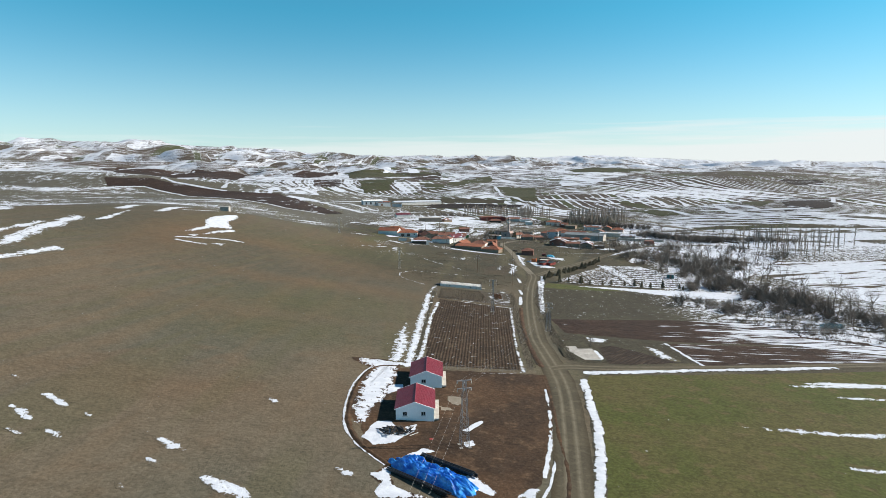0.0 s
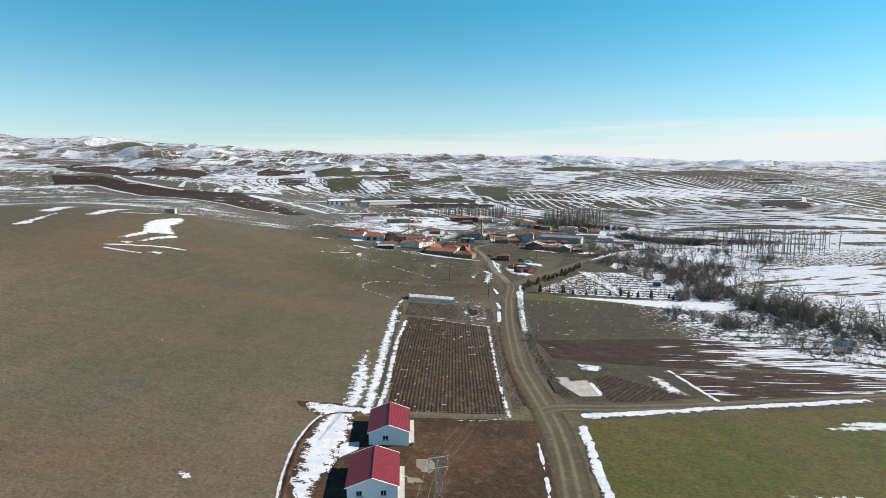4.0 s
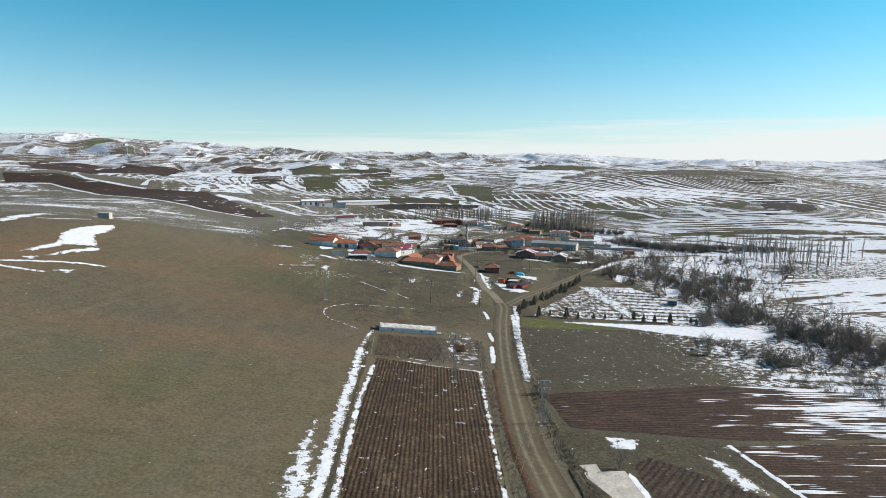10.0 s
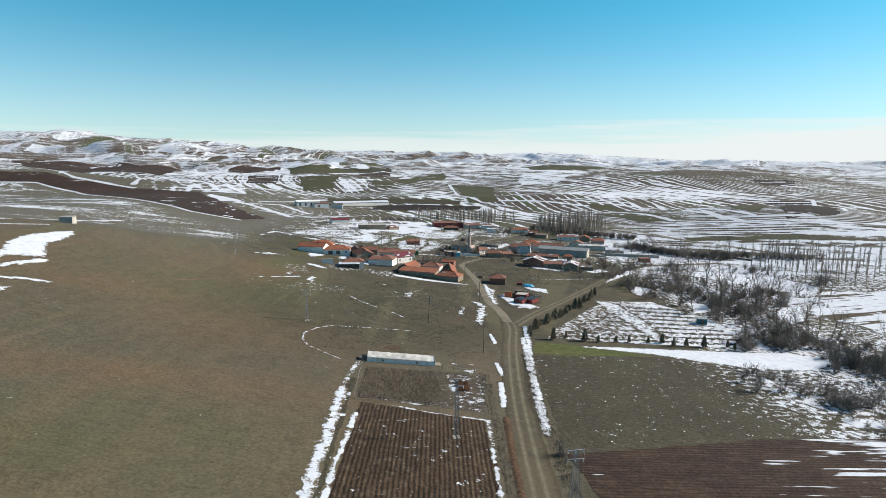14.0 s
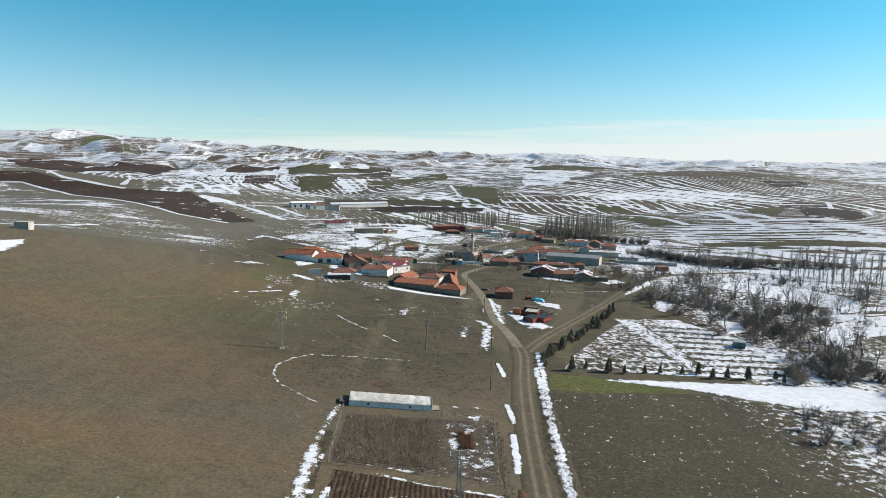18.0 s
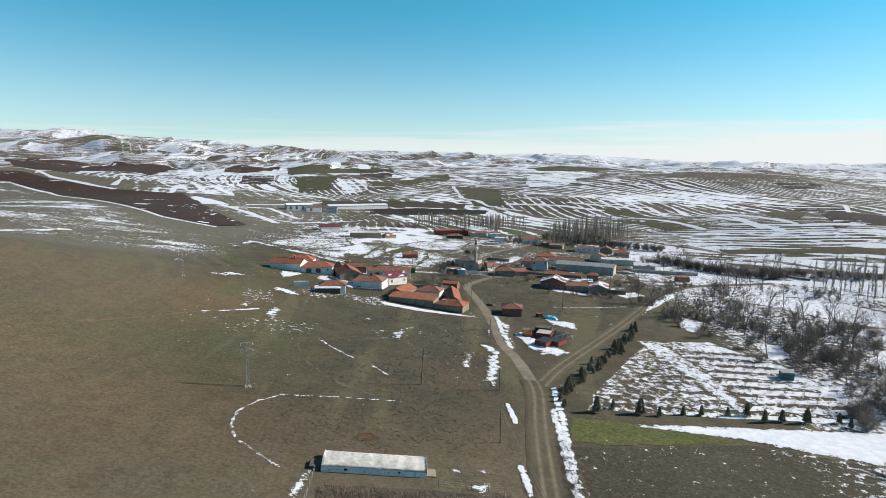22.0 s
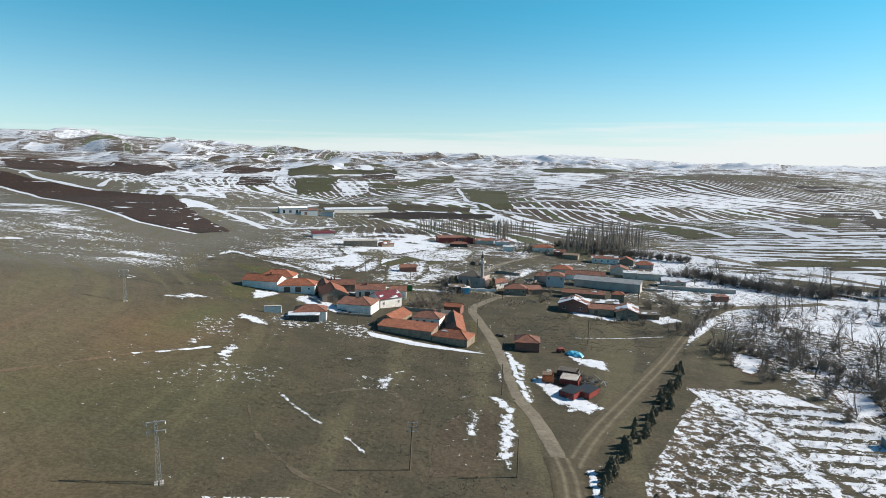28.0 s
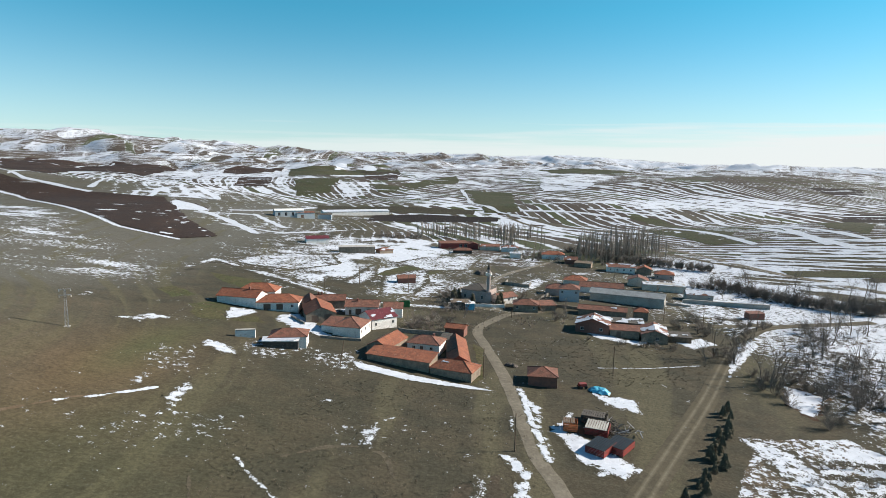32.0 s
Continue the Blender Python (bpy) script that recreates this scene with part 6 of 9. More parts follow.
def opening(p, q, hole, parent, kind, mat, reveal=0.12):
    """A window or door filling an opening of the wall from p to q."""
    p, q = Vector((*p, 0)), Vector((*q, 0))
    d = (q - p).normalized()
    m = Matrix.Translation(p + Vector((0, 0, 0))) @ Matrix(((d.x, -d.y, 0, 0), (d.y, d.x, 0, 0), (0, 0, 1, 0), (0, 0, 0, 1)))
    a, b, c, e = hole
    bm = bmesh.new()
    f = 0.09
    if kind == "window":
        for x0, z0, x1, z1 in ((a, c, b, c + f), (a, e - f, b, e), (a, c + f, a + f, e - f), (b - f, c + f, b, e - f), ((a + b) / 2 - f / 2, c + f, (a + b) / 2 + f / 2, e - f)):
            box(bm, x0, 0.03, z0, x1, reveal, z1, m)
        win = part("window", bm, mat, parent)
        for x0, x1 in ((a + f, (a + b) / 2 - f / 2), ((a + b) / 2 + f / 2, b - f)):
            bm = bmesh.new()
            box(bm, x0, 0.07, c + f, x1, 0.10, e - f, m)
            pane = part("pane", bm, M_GLASS, win)
        bm = bmesh.new()
        box(bm, a - 0.08, -0.09, c - 0.07, b + 0.08, 0.05, c - 0.005, m)
        part("window_sill", bm, M_CONC, win)
    else:
        box(bm, a, 0.04, c, b, reveal, e, m)
        door = part("door", bm, mat, parent)
        bm = bmesh.new()
        box(bm, b - 0.22, -0.03, c + 0.95, b - 0.12, 0.038, c + 1.08, m)
        part("door_handle", bm, M_STEEL, door)


def ridge_caps(lines, parent, mat, r=0.13):
    bm = bmesh.new()
    for a, b in lines:
        bar(bm, a, b, r, 6)
    return part("ridge_tiles", bm, mat, parent)


def roof_snow(polys, parent, amount, seed):
    """Snow left on some roof slopes, with a ragged edge."""
    for poly in polys:
        a, b, c, d = (Vector(poly[k]) for k in (0, 1, len(poly) - 2, len(poly) - 1))
        n, k = 24, 13
        def at(i, j):
            s, t = i / n, j / k
            return (a * (1 - s) + b * s) * (1 - t) + (d * (1 - s) + c * s) * t
        white = set()
        for i in range(n):
            for j in range(k):
                p = at(i + 0.5, j + 0.5)
                if float(rough(p.x * 1.0 + seed * 13.1, p.y * 1.0 + p.z, 3.2, seed)) < amount:
                    white.add((i, j))
        while white:
            todo, patch_cells = [white.pop()], []
            while todo:
                i, j = todo.pop()
                patch_cells.append((i, j))
                for beside in ((i + 1, j), (i - 1, j), (i, j + 1), (i, j - 1)):
                    if beside in white:
                        white.discard(beside)
                        todo.append(beside)
            if len(patch_cells) < 5:
                continue
            bm, grid = bmesh.new(), {}
            for i, j in patch_cells:
                ring = []
                for di, dj in ((0, 0), (1, 0), (1, 1), (0, 1)):
                    key = (i + di, j + dj)
                    if key not in grid:
                        jit = 0.9 * float(cell_noise(key[0] * 1.7, key[1] * 2.3, 1.0, seed)) - 0.45
                        grid[key] = bm.verts.new(at(min(max(key[0] + jit, 0), n), min(max(key[1] + jit, 0), k)) + Vector((0, 0, 0.06)))
                    ring.append(grid[key])
                bm.faces.new(ring)
            ext = bmesh.ops.extrude_face_region(bm, geom=bm.faces[:])
            bmesh.ops.translate(bm, verts=[v for v in ext["geom"] if isinstance(v, bmesh.types.BMVert)], vec=(0, 0, 0.09))
            bmesh.ops.recalc_face_normals(bm, faces=bm.faces)
            part("roof_snow", bm, M_SNOW, parent, "patchy snow left on the roof")


def ground_at(x, y):
    return float(surface(x, y))


def house(name, label, A, B, depth, eave, rise_, kind, wall, roof, category="house", group="", over=0.35, front=(), right=(), left=(), chimney=(), snow=0.0, seed=1, frame_mat=None, lift=0.15, broken=False):
    """A building on the line A to B (its front), going back by depth. Openings: (where along the wall 0..1, width, sill, head, kind)."""
    (ax, ay), (bx, by) = A, B
    L = math.hypot(bx - ax, by - ay)
    turn = math.atan2(by - ay, bx - ax)
    vx, vy = -math.sin(turn), math.cos(turn)
    corners = [(ax, ay), (bx, by), (bx + vx * depth, by + vy * depth), (ax + vx * depth, ay + vy * depth)]
    zs = [ground_at(*c) for c in corners]
    z = max(zs) * 0.5 + sum(zs) / 4 * 0.5 + lift
    sink = min(zs) - z - 0.5
    root = tagged(new(name), label, category, group)
    root.matrix_world = pose(ax, ay, z, 0, 0, math.degrees(turn))
    D, frame_mat = depth, frame_mat or M_FRAME
    pts = [(0, 0), (L, 0), (L, D), (0, D)]
    tops = {"gable_u": (eave,) * 4, "gable_v": (eave,) * 4, "hip": (eave,) * 4, "flat": (eave,) * 4}.get(kind)
    bm = bmesh.new()
    sides = {"front": (pts[0], pts[1], front), "right": (pts[1], pts[2], right), "back": (pts[2], pts[3], ()), "left": (pts[3], pts[0], left)}
    made = []
    for side, (p, q, holes) in sides.items():
        length = math.dist(p, q)
        rect = []
        for where, width, sill, head, what in holes:
            c = where * length
            rect.append((max(0.1, c - width / 2), min(length - 0.1, c + width / 2), sill, head))
            made.append((p, q, rect[-1], what))
        wall_face(bm, p, q, sink, eave, rect)
    def tri(*co):
        bm.faces.new([bm.verts.new(c) for c in co])
    o, R = over, rise_
    if kind == "gable_u":
        k = R / (D / 2)
        polys = [[(-o, -o, eave - o * k), (L + o, -o, eave - o * k), (L + o, D / 2, eave + R), (-o, D / 2, eave + R)], [(L + o, D + o, eave - o * k), (-o, D + o, eave - o * k), (-o, D / 2, eave + R), (L + o, D / 2, eave + R)]]
        ridges = [((-o, D / 2, eave + R + 0.02), (L + o, D / 2, eave + R + 0.02))]
        tri((0, D, eave), (0, 0, eave), (0, D / 2, eave + R - 0.02)); tri((L, 0, eave), (L, D, eave), (L, D / 2, eave + R - 0.02))
    elif kind == "gable_v":
        k = R / (L / 2)
        polys = [[(-o, D + o, eave - o * k), (-o, -o, eave - o * k), (L / 2, -o, eave + R), (L / 2, D + o, eave + R)], [(L + o, -o, eave - o * k), (L + o, D + o, eave - o * k), (L / 2, D + o, eave + R), (L / 2, -o, eave + R)]]
        ridges = [((L / 2, -o, eave + R + 0.02), (L / 2, D + o, eave + R + 0.02))]
        tri((0, 0, eave), (L, 0, eave), (L / 2, 0, eave + R - 0.02)); tri((L, D, eave), (0, D, eave), (L / 2, D, eave + R - 0.02))
    elif kind == "hip":
        h = min(L, D) / 2
        k = R / h
        if L >= D:
            r0, r1 = (h, D / 2, eave + R), (L - h, D / 2, eave + R)
        else:
            r0, r1 = (L / 2, h, eave + R), (L / 2, D - h, eave + R)
        c = [(-o, -o, eave - o * k), (L + o, -o, eave - o * k), (L + o, D + o, eave - o * k), (-o, D + o, eave - o * k)]
        if L >= D:
            polys = [[c[0], c[1], r1, r0], [c[1], c[2], r1], [c[2], c[3], r0, r1], [c[3], c[0], r0]]
            ridges = [(r0, r1), (c[0], r0), (c[3], r0), (c[1], r1), (c[2], r1)]
        else:
            polys = [[c[0], c[1], r0], [c[1], c[2], r1, r0], [c[2], c[3], r1], [c[3], c[0], r0, r1]]
            ridges = [(r0, r1), (c[0], r0), (c[1], r0), (c[2], r1), (c[3], r1)]
    elif kind == "shed":
        polys = [[(-o, -o, eave - o * R / D), (L + o, -o, eave - o * R / D), (L + o, D + o, eave + R + o * R / D), (-o, D + o, eave + R + o * R / D)]]
        ridges = []
        tri((0, D, eave), (0, 0, eave), (0, D, eave + R)); tri((L, 0, eave), (L, D, eave), (L, D, eave + R))
        tri((L, D, eave), (0, D, eave), (0, D, eave + R), (L, D, eave + R))
    else:
        polys = [[(-o, -o, eave + 0.1), (L + o, -o, eave + 0.1), (L + o, D + o, eave + 0.1 + R), (-o, D + o, eave + 0.1 + R)]]
        ridges = []
    part("wall", bm, wall, root)
    bm = bmesh.new()
    lifted = [[(p[0], p[1], p[2] + 0.13) for p in poly] for poly in polys]
    slab(bm, lifted, 0.12)
    bmesh.ops.recalc_face_normals(bm, faces=bm.faces)
    part("roof", bm, roof, root)
    if ridges:
        ridge_caps([(tuple(Vector(a) + Vector((0, 0, 0.12))), tuple(Vector(b) + Vector((0, 0, 0.12)))) for a, b in ridges], root, roof, 0.11)
    for p, q, hole, what in made:
        opening(p, q, hole, root, what, frame_mat if what == "window" else M_DOOR)
    for cx, cy in chimney:
        bm = bmesh.new()
        base = eave + R * (1 - abs(cy * 2 - 1)) if kind == "gable_u" else eave + R * 0.6
        box(bm, cx * L - 0.3, cy * D - 0.3, base - 0.6, cx * L + 0.3, cy * D + 0.3, base + 1.0)
        box(bm, cx * L - 0.38, cy * D - 0.38, base + 1.0, cx * L + 0.38, cy * D + 0.38, base + 1.12)
        part("chimney", bm, M_BRICK, root)
    if snow > 0:
        roof_snow([poly for poly in lifted if len(poly) == 4], root, snow, seed)
    return root


def windows(n, width=1.0, sill=1.0, head=2.1, a=0.15, b=0.85):
    return [(a + (b - a) * (k / (n - 1) if n > 1 else 0.5), width, sill, head, "window") for k in range(n)]




def door_at(f, w=1.0, h=2.05):
    return (f, w, 0.02, h, "door")


# ---- the two new houses in the bare yard ----
for A, B, label, extra in (((-21.4, 120.8), (-13.3, 121.7), "new white rendered house with a dark red sheet-metal gable roof", 0.0), ((-21.3, 141.2), (-13.6, 142.0), "new white house with a red metal roof beside its twin", 0.0)):
    h = house("house", label, A, B, 11.0, 2.45, 1.45, "gable_v", M_NEWWHITE, M_TILE_RED, group="new houses in the yard", over=0.3,
              front=[(0.24, 0.95, 0.85, 1.75, "window"), (0.72, 0.95, 0.85, 1.75, "window")] if A[1] < 130 else [(0.42, 1.1, 0.85, 1.75, "window")],
              right=[door_at(0.2), (0.45, 1.2, 0.8, 1.9, "window"), (0.75, 1.2, 0.8, 1.9, "window")])
    wide = math.dist(A, B)
    for v in (-0.33, 11.3):
        bm = bmesh.new()
        bar(bm, (-0.3, v, 2.42), (wide / 2, v, 4.0), 0.09)
        bar(bm, (wide + 0.3, v, 2.42), (wide / 2, v, 4.0), 0.09)
        part("bargeboard", bm, M_NEWWHITE, h)
    for k in range(23):
        y = -0.25 + k * 0.52
        bm = bmesh.new()
        bar(bm, (-0.28, y, 2.48), (wide / 2, y, 4.04), 0.025, 3)
        bar(bm, (wide + 0.28, y, 2.48), (wide / 2, y, 4.04), 0.025, 3)
        part("roof_rib", bm, M_TILE_RED, h)
    bm = bmesh.new()
    box(bm, wide + 0.02, 0.2, -0.25, wide + 1.1, 10.8, 0.12)
    part("concrete_apron", bm, M_CONC, h, "pale concrete apron along the wall")

# ---- village houses: farm with a courtyard ----
T, TO = M_TILE, M_TILE_OLD
house("farm_range", "long low stone farm range with a terracotta roof", (-31.3, 419.8), (-12.5, 413.0), 6.0, 1.9, 1.2, "shed", M_MUD, T, "barn", "courtyard farm", over=0.3)
house("farm_range", "stone farm range corner with a partly snow-covered tile roof", (-12.3, 412.9), (-0.7, 408.5), 7.5, 2.0, 1.8, "hip", M_MUD, T, "barn", "courtyard farm", over=0.3, snow=0.30, seed=4)
wing = house("farm_range", "farm wing running back along the lane with new tiles", (-7.4, 417.4), (-1.0, 417.8), 23, 2.2, 1.8, "gable_v", M_BRICK, T, "barn", "courtyard farm", over=0.25, right=[door_at(0.5, 2.0, 2.2)])
house("farm_range", "short farm wing with a single steep tiled slope", (-32.5, 426.8), (-25.5, 424.2), 13, 2.2, 1.8, "gable_v", M_MUD, T, "barn", "courtyard farm", over=0.25)
house("house", "small white courtyard house with a tiled hip roof", (-20.5, 431.5), (-10.5, 429.0), 7.5, 2.9, 1.7, "hip", M_WHITE, TO, group="courtyard farm", front=[(0.2, 1.0, 1.0, 2.0, "window"), door_at(0.45), (0.75, 1.0, 1.0, 2.0, "window")], chimney=[(0.7, 0.6)])
bm = bmesh.new()
slab(bm, [[(-0.15, 20.5, 2.34), (-0.15, 8.5, 2.34), (3.0, 8.5, 4.06), (3.0, 20.5, 4.06)]], 0.05)
bmesh.ops.recalc_face_normals(bm, faces=bm.faces)
part("stripped_slope", bm, M_DARK, wing, "dark boarding where the tiles have fallen")
for k in range(13):
    bm = bmesh.new()
    y = 8.7 + k * 0.97
    bar(bm, (-0.2, y, 2.38), (3.1, y, 4.15), 0.06)
    part("rafter", bm, M_WOOD, wing)
house("hut", "small brick outbuilding with a tiled shed roof", (-9.6, 453.5), (-3.0, 451.8), 5.0, 2.6, 0.9, "gable_u", M_BRICK, T, "outbuilding", "courtyard farm")
house("house", "collapsed timber roof of an old barn", (-10.6, 437.6), (-7.9, 437.2), 6, 2.6, 0.5, "shed", M_MUD, M_DARK, "barn", "courtyard farm", snow=0.25, seed=9)

# white barn and the cluster behind it
house("barn", "low barn with a hipped tile roof and one whitewashed end", (-60.8, 421.2), (-50.0, 423.0), 7.5, 2.7, 1.6, "hip", M_WHITE, TO, "barn", front=[(0.2, 3.4, 0.02, 2.2, "door"), (0.55, 3.2, 0.02, 2.2, "door")])
house("lean_to", "flat lean-to roof covered with pale sheets", (-62.0, 419.2), (-52.0, 420.8), 2.2, 1.7, 0.5, "shed", M_DARK, M_TARP_WHITE, "shed", snow=0.6, seed=2)
house("long_house", "long white farmhouse with a terracotta gable roof", (-96.3, 468.6), (-80.3, 465.6), 8.5, 2.9, 2.0, "gable_u", M_WHITE, T, group="western farm", left=windows(2), chimney=[(0.7, 0.5)])
house("long_house", "long whitewashed house with an orange tile roof", (-79.8, 464.6), (-64.6, 466.2), 9.0, 2.9, 2.1, "hip", M_WHITE, T, group="western farm", front=[(0.25, 2.6, 0.02, 2.2, "door"), (0.55, 2.4, 0.02, 2.2, "door"), (0.85, 1.0, 1.0, 2.0, "window")])
house("house", "house with a hipped terracotta roof behind the farm", (-93.0, 480.0), (-78.0, 480.5), 9, 3.2, 2.4, "hip", M_WHITE, T, group="western farm", chimney=[(0.45, 0.5)])
house("barn", "old barn with dark weathered tiles", (-63.0, 478), (-50.0, 480), 7, 2.6, 1.6, "gable_u", M_MUD, TO, "barn", "western farm", chimney=[(0.2, 0.5), (0.3, 0.5)])
house("barn", "open-fronted barn with a broad tiled roof", (-58.2, 453.0), (-48.5, 456.5), 15, 3.0, 2.3, "gable_v", M_MUD, T, "barn", "middle farm", front=[(0.3, 2.4, 0.02, 2.4, "door"), (0.75, 2.8, 0.02, 2.6, "door")])
house("house", "old farmhouse with a dark red tiled roof", (-63.0, 467.5), (-58.0, 469.0), 12, 3.0, 1.9, "gable_v", M_BRICK, TO, group="middle farm")
house("house", "whitewashed house with a weathered tile roof", (-48.0, 470.5), (-35.5, 471.0), 7.5, 3.2, 1.8, "gable_u", M_WHITE, TO, group="middle farm", front=[door_at(0.15), (0.4, 2.2, 0.02, 2.3, "door"), (0.75, 2.4, 0.02, 2.3, "door")], chimney=[(0.35, 0.4)], snow=0.18)
house("house", "whitewashed house with a hipped, snow-flecked tile roof", (-46.2, 441.2), (-36.8, 439.6), 10.5, 3.1, 2.0, "hip", M_WHITE, TO, group="middle farm", right=windows(3), snow=0.20, seed=7)
house("lean_to", "stone lean-to against the white house", (-50.6, 444.0), (-46.4, 443.0), 8, 2.2, 1.0, "shed", M_WHITE, TO, "shed", "middle farm")
house("house", "white two-room house with a wine-red metal roof", (-34.8, 452.0), (-27.0, 458.5), 9, 3.4, 2.2, "gable_u", M_WHITE, M_WINE, group="middle farm", front=windows(2), left=windows(1), snow=0.36, seed=8)
house("house", "white house with a dark tiled roof", (-33.5, 472.0), (-26.5, 472.5), 7, 3.3, 1.6, "gable_u", M_WHITE, TO, group="middle farm", right=windows(1))
house("hut", "brick field hut with a tiled roof", (-36.2, 543.2), (-27.6, 545.2), 5.5, 2.4, 1.2, "gable_u", M_BRICK, TO, "outbuilding")
house("barn", "long windowless grey barn with a flat roof", (-86.0, 637), (-63.0, 642.5), 7, 3.4, 0.3, "flat", M_MUD, M_CONC, "barn", over=0.1)
house("shed", "heap-roofed ruined shed beside the barn", (-60.0, 645), (-52.0, 651), 6, 2.0, 1.4, "hip", M_MUD, TO, "shed", snow=0.35)
house("barn", "barn with a white gable and dark red roof", (-116.5, 671), (-101.5, 677), 9, 3.0, 1.6, "gable_u", M_WHITE, M_WINE, "barn")
house("barn", "pale blue farm building with a white roof", (-194, 842), (-168, 854), 13, 5.5, 1.4, "gable_u", M_BLUEWALL, M_TARP_WHITE, "barn", "distant farm", front=windows(4, 2.4, 0.4, 3.8))
house("barn", "blue-walled barn with a low roof", (-174, 850), (-158, 858), 10, 5.0, 1.3, "gable_u", M_BLUEWALL, M_TILE_OLD, "barn", "distant farm", front=[(0.3, 3, 0.02, 3.2, "door")])
house("barn", "small blue and white farm building", (-157, 866), (-143, 868), 9, 4.2, 1.2, "gable_u", M_BLUEWALL, M_DARK, "barn", "distant farm")
house("barn", "low barn with a long snow-white roof", (-160, 905), (-92, 940), 14, 2.6, 1.6, "gable_u", M_WHITE, M_SNOW, "barn", "distant farm")

# ---- around the mosque ----
house("house", "mud-brick house with a weathered hipped roof", (17.6, 498.5), (27.8, 497.5), 8, 2.8, 1.6, "hip", M_MUD, TO, front=windows(2))
house("house", "pale house with an orange roof by the mosque", (12.8, 509.5), (20.5, 515.0), 7, 2.6, 1.4, "gable_u", M_WHITE, TO, front=windows(1))
house("shed", "small mud shed with a brown roof", (29.5, 502.5), (36.0, 503.5), 5.5, 2.2, 0.9, "shed", M_MUD, TO, "shed")
house("shed", "dark shed with one bright blue wall", (-8.2, 494.2), (-0.6, 495.2), 5, 2.5, 0.3, "flat", M_DARK, M_WOOD, "shed", snow=0.3)
house("kiosk", "small bright blue and white cabin", (-2.4, 493.4), (1.2, 494.0), 3, 2.5, 0.1, "flat", M_TARP_CYAN, M_TARP_WHITE, "cabin")
house("house", "two-storey pale blue house with a tiled hip roof", (41.2, 528.0), (50.2, 526.4), 9, 5.6, 1.8, "hip", M_BLUEWALL, TO, front=windows(2, 1.0, 3.6, 4.8), right=windows(2, 1.0, 3.6, 4.8))
house("house", "side wing with a brown tiled roof", (36.5, 541), (46, 539), 8, 3.2, 1.6, "hip", M_PINK, TO)
house("warehouse", "long grey block-built warehouse with a sheet-metal roof", (57.2, 536.6), (88.5, 523.9), 10.5, 3.8, 1.5, "gable_u", M_CONC, M_GREYSHEET, "warehouse", over=0.4)
house("house", "brick house with a snow-topped tile roof", (38.7, 471.2), (50.6, 468.0), 10, 3.1, 2.2, "gable_v", M_BRICK, TO, group="ruined farm", front=[(0.2, 1.3, 1.0, 2.1, "window"), (0.75, 1.3, 1.0, 2.1, "window")], chimney=[(0.4, 0.4)], snow=0.52, seed=5)
house("farm_range", "half-ruined farm range with sagging tiles", (50.9, 467.9), (61.0, 466.0), 5, 2.5, 0.8, "shed", M_MUD, TO, "barn", "ruined farm", front=[(0.3, 1.6, 0.02, 2.0, "door")])
house("farm_range", "ruined barn with a collapsed snow-strewn roof", (61.1, 463.3), (69.8, 461.2), 13, 2.8, 1.6, "gable_v", M_MUD, TO, "barn", "ruined farm", snow=0.42, seed=6, front=[(0.6, 1.2, 1.0, 2.0, "window")])
house("farm_range", "roofless back range with bare snow-dusted beams", (52.0, 480.5), (66.0, 478), 6, 2.4, 0.4, "shed", M_MUD, M_DARK, "barn", "ruined farm", snow=0.45, seed=8)
house("farm_range", "long back range with an old tiled roof", (45.0, 500.5), (64.0, 495.5), 6.5, 2.6, 1.2, "gable_u", M_MUD, TO, "barn", "ruined farm", snow=0.3, seed=3)
house("hut", "tall brick store with a tiled hip roof", (67.5, 497.0), (73.0, 496.0), 5, 3.6, 1.2, "hip", M_MUD, T, "outbuilding", "ruined farm")
house("shed", "brown timber lean-to shed beside the ruin", (70.5, 466), (79.5, 465), 5, 1.8, 0.6, "shed", M_WOOD, M_DARK, "shed", "ruined farm", snow=0.3)
house("house", "long house with a brown tile roof behind the warehouse", (56.0, 556.5), (77.0, 551.5), 9, 3.0, 1.8, "gable_u", M_WHITE, TO)
house("house", "house with a terracotta hip roof", (50.0, 571), (61.5, 568), 9, 3.4, 1.9, "hip", M_CREAM, T, chimney=[(0.6, 0.5)])
house("house", "long house with white and red walls and a snowy roof", (86.8, 632), (104, 628), 9, 3.2, 1.6, "gable_u", M_WHITE, TO, group="eastern houses", front=windows(4), snow=0.42, seed=2)
house("house", "house with a brown tiled gable roof", (104.5, 626), (113, 624), 9, 3.2, 1.8, "gable_v", M_MUD, T, group="eastern houses", snow=0.25)
house("house", "house with bright tiles at the village edge", (111.0, 611), (121.5, 608), 9, 3.2, 1.9, "hip", M_PINK, T, group="eastern houses", front=windows(2))
house("house", "cream house with a steep brown roof", (88.5, 587), (99.0, 584), 9, 3.2, 2.0, "gable_v", M_CREAM, TO, group="eastern houses")
house("farm_range", "long cream yard building with flat roof", (93.5, 575), (115, 570.5), 7, 2.9, 0.4, "flat", M_CREAM, M_CONC, "barn", "eastern houses", over=0.1, snow=0.5)
house("barn", "ruined barn with bare rafters", (101, 586), (112, 583.5), 7, 2.6, 1.2, "gable_u", M_MUD, M_DARK, "barn", "eastern houses", snow=0.3)
house("house", "green-walled house with a snow-covered roof", (108.5, 551), (121, 549), 8, 3.0, 1.4, "gable_u", M_CONC, TO, group="eastern houses", snow=0.6, seed=4, front=windows(2))
house("wall_building", "long low concrete yard wall with coping", (104, 543.5), (142, 535), 0.5, 1.5, 0.05, "flat", M_CONC, M_CONC, "wall", over=0.08)
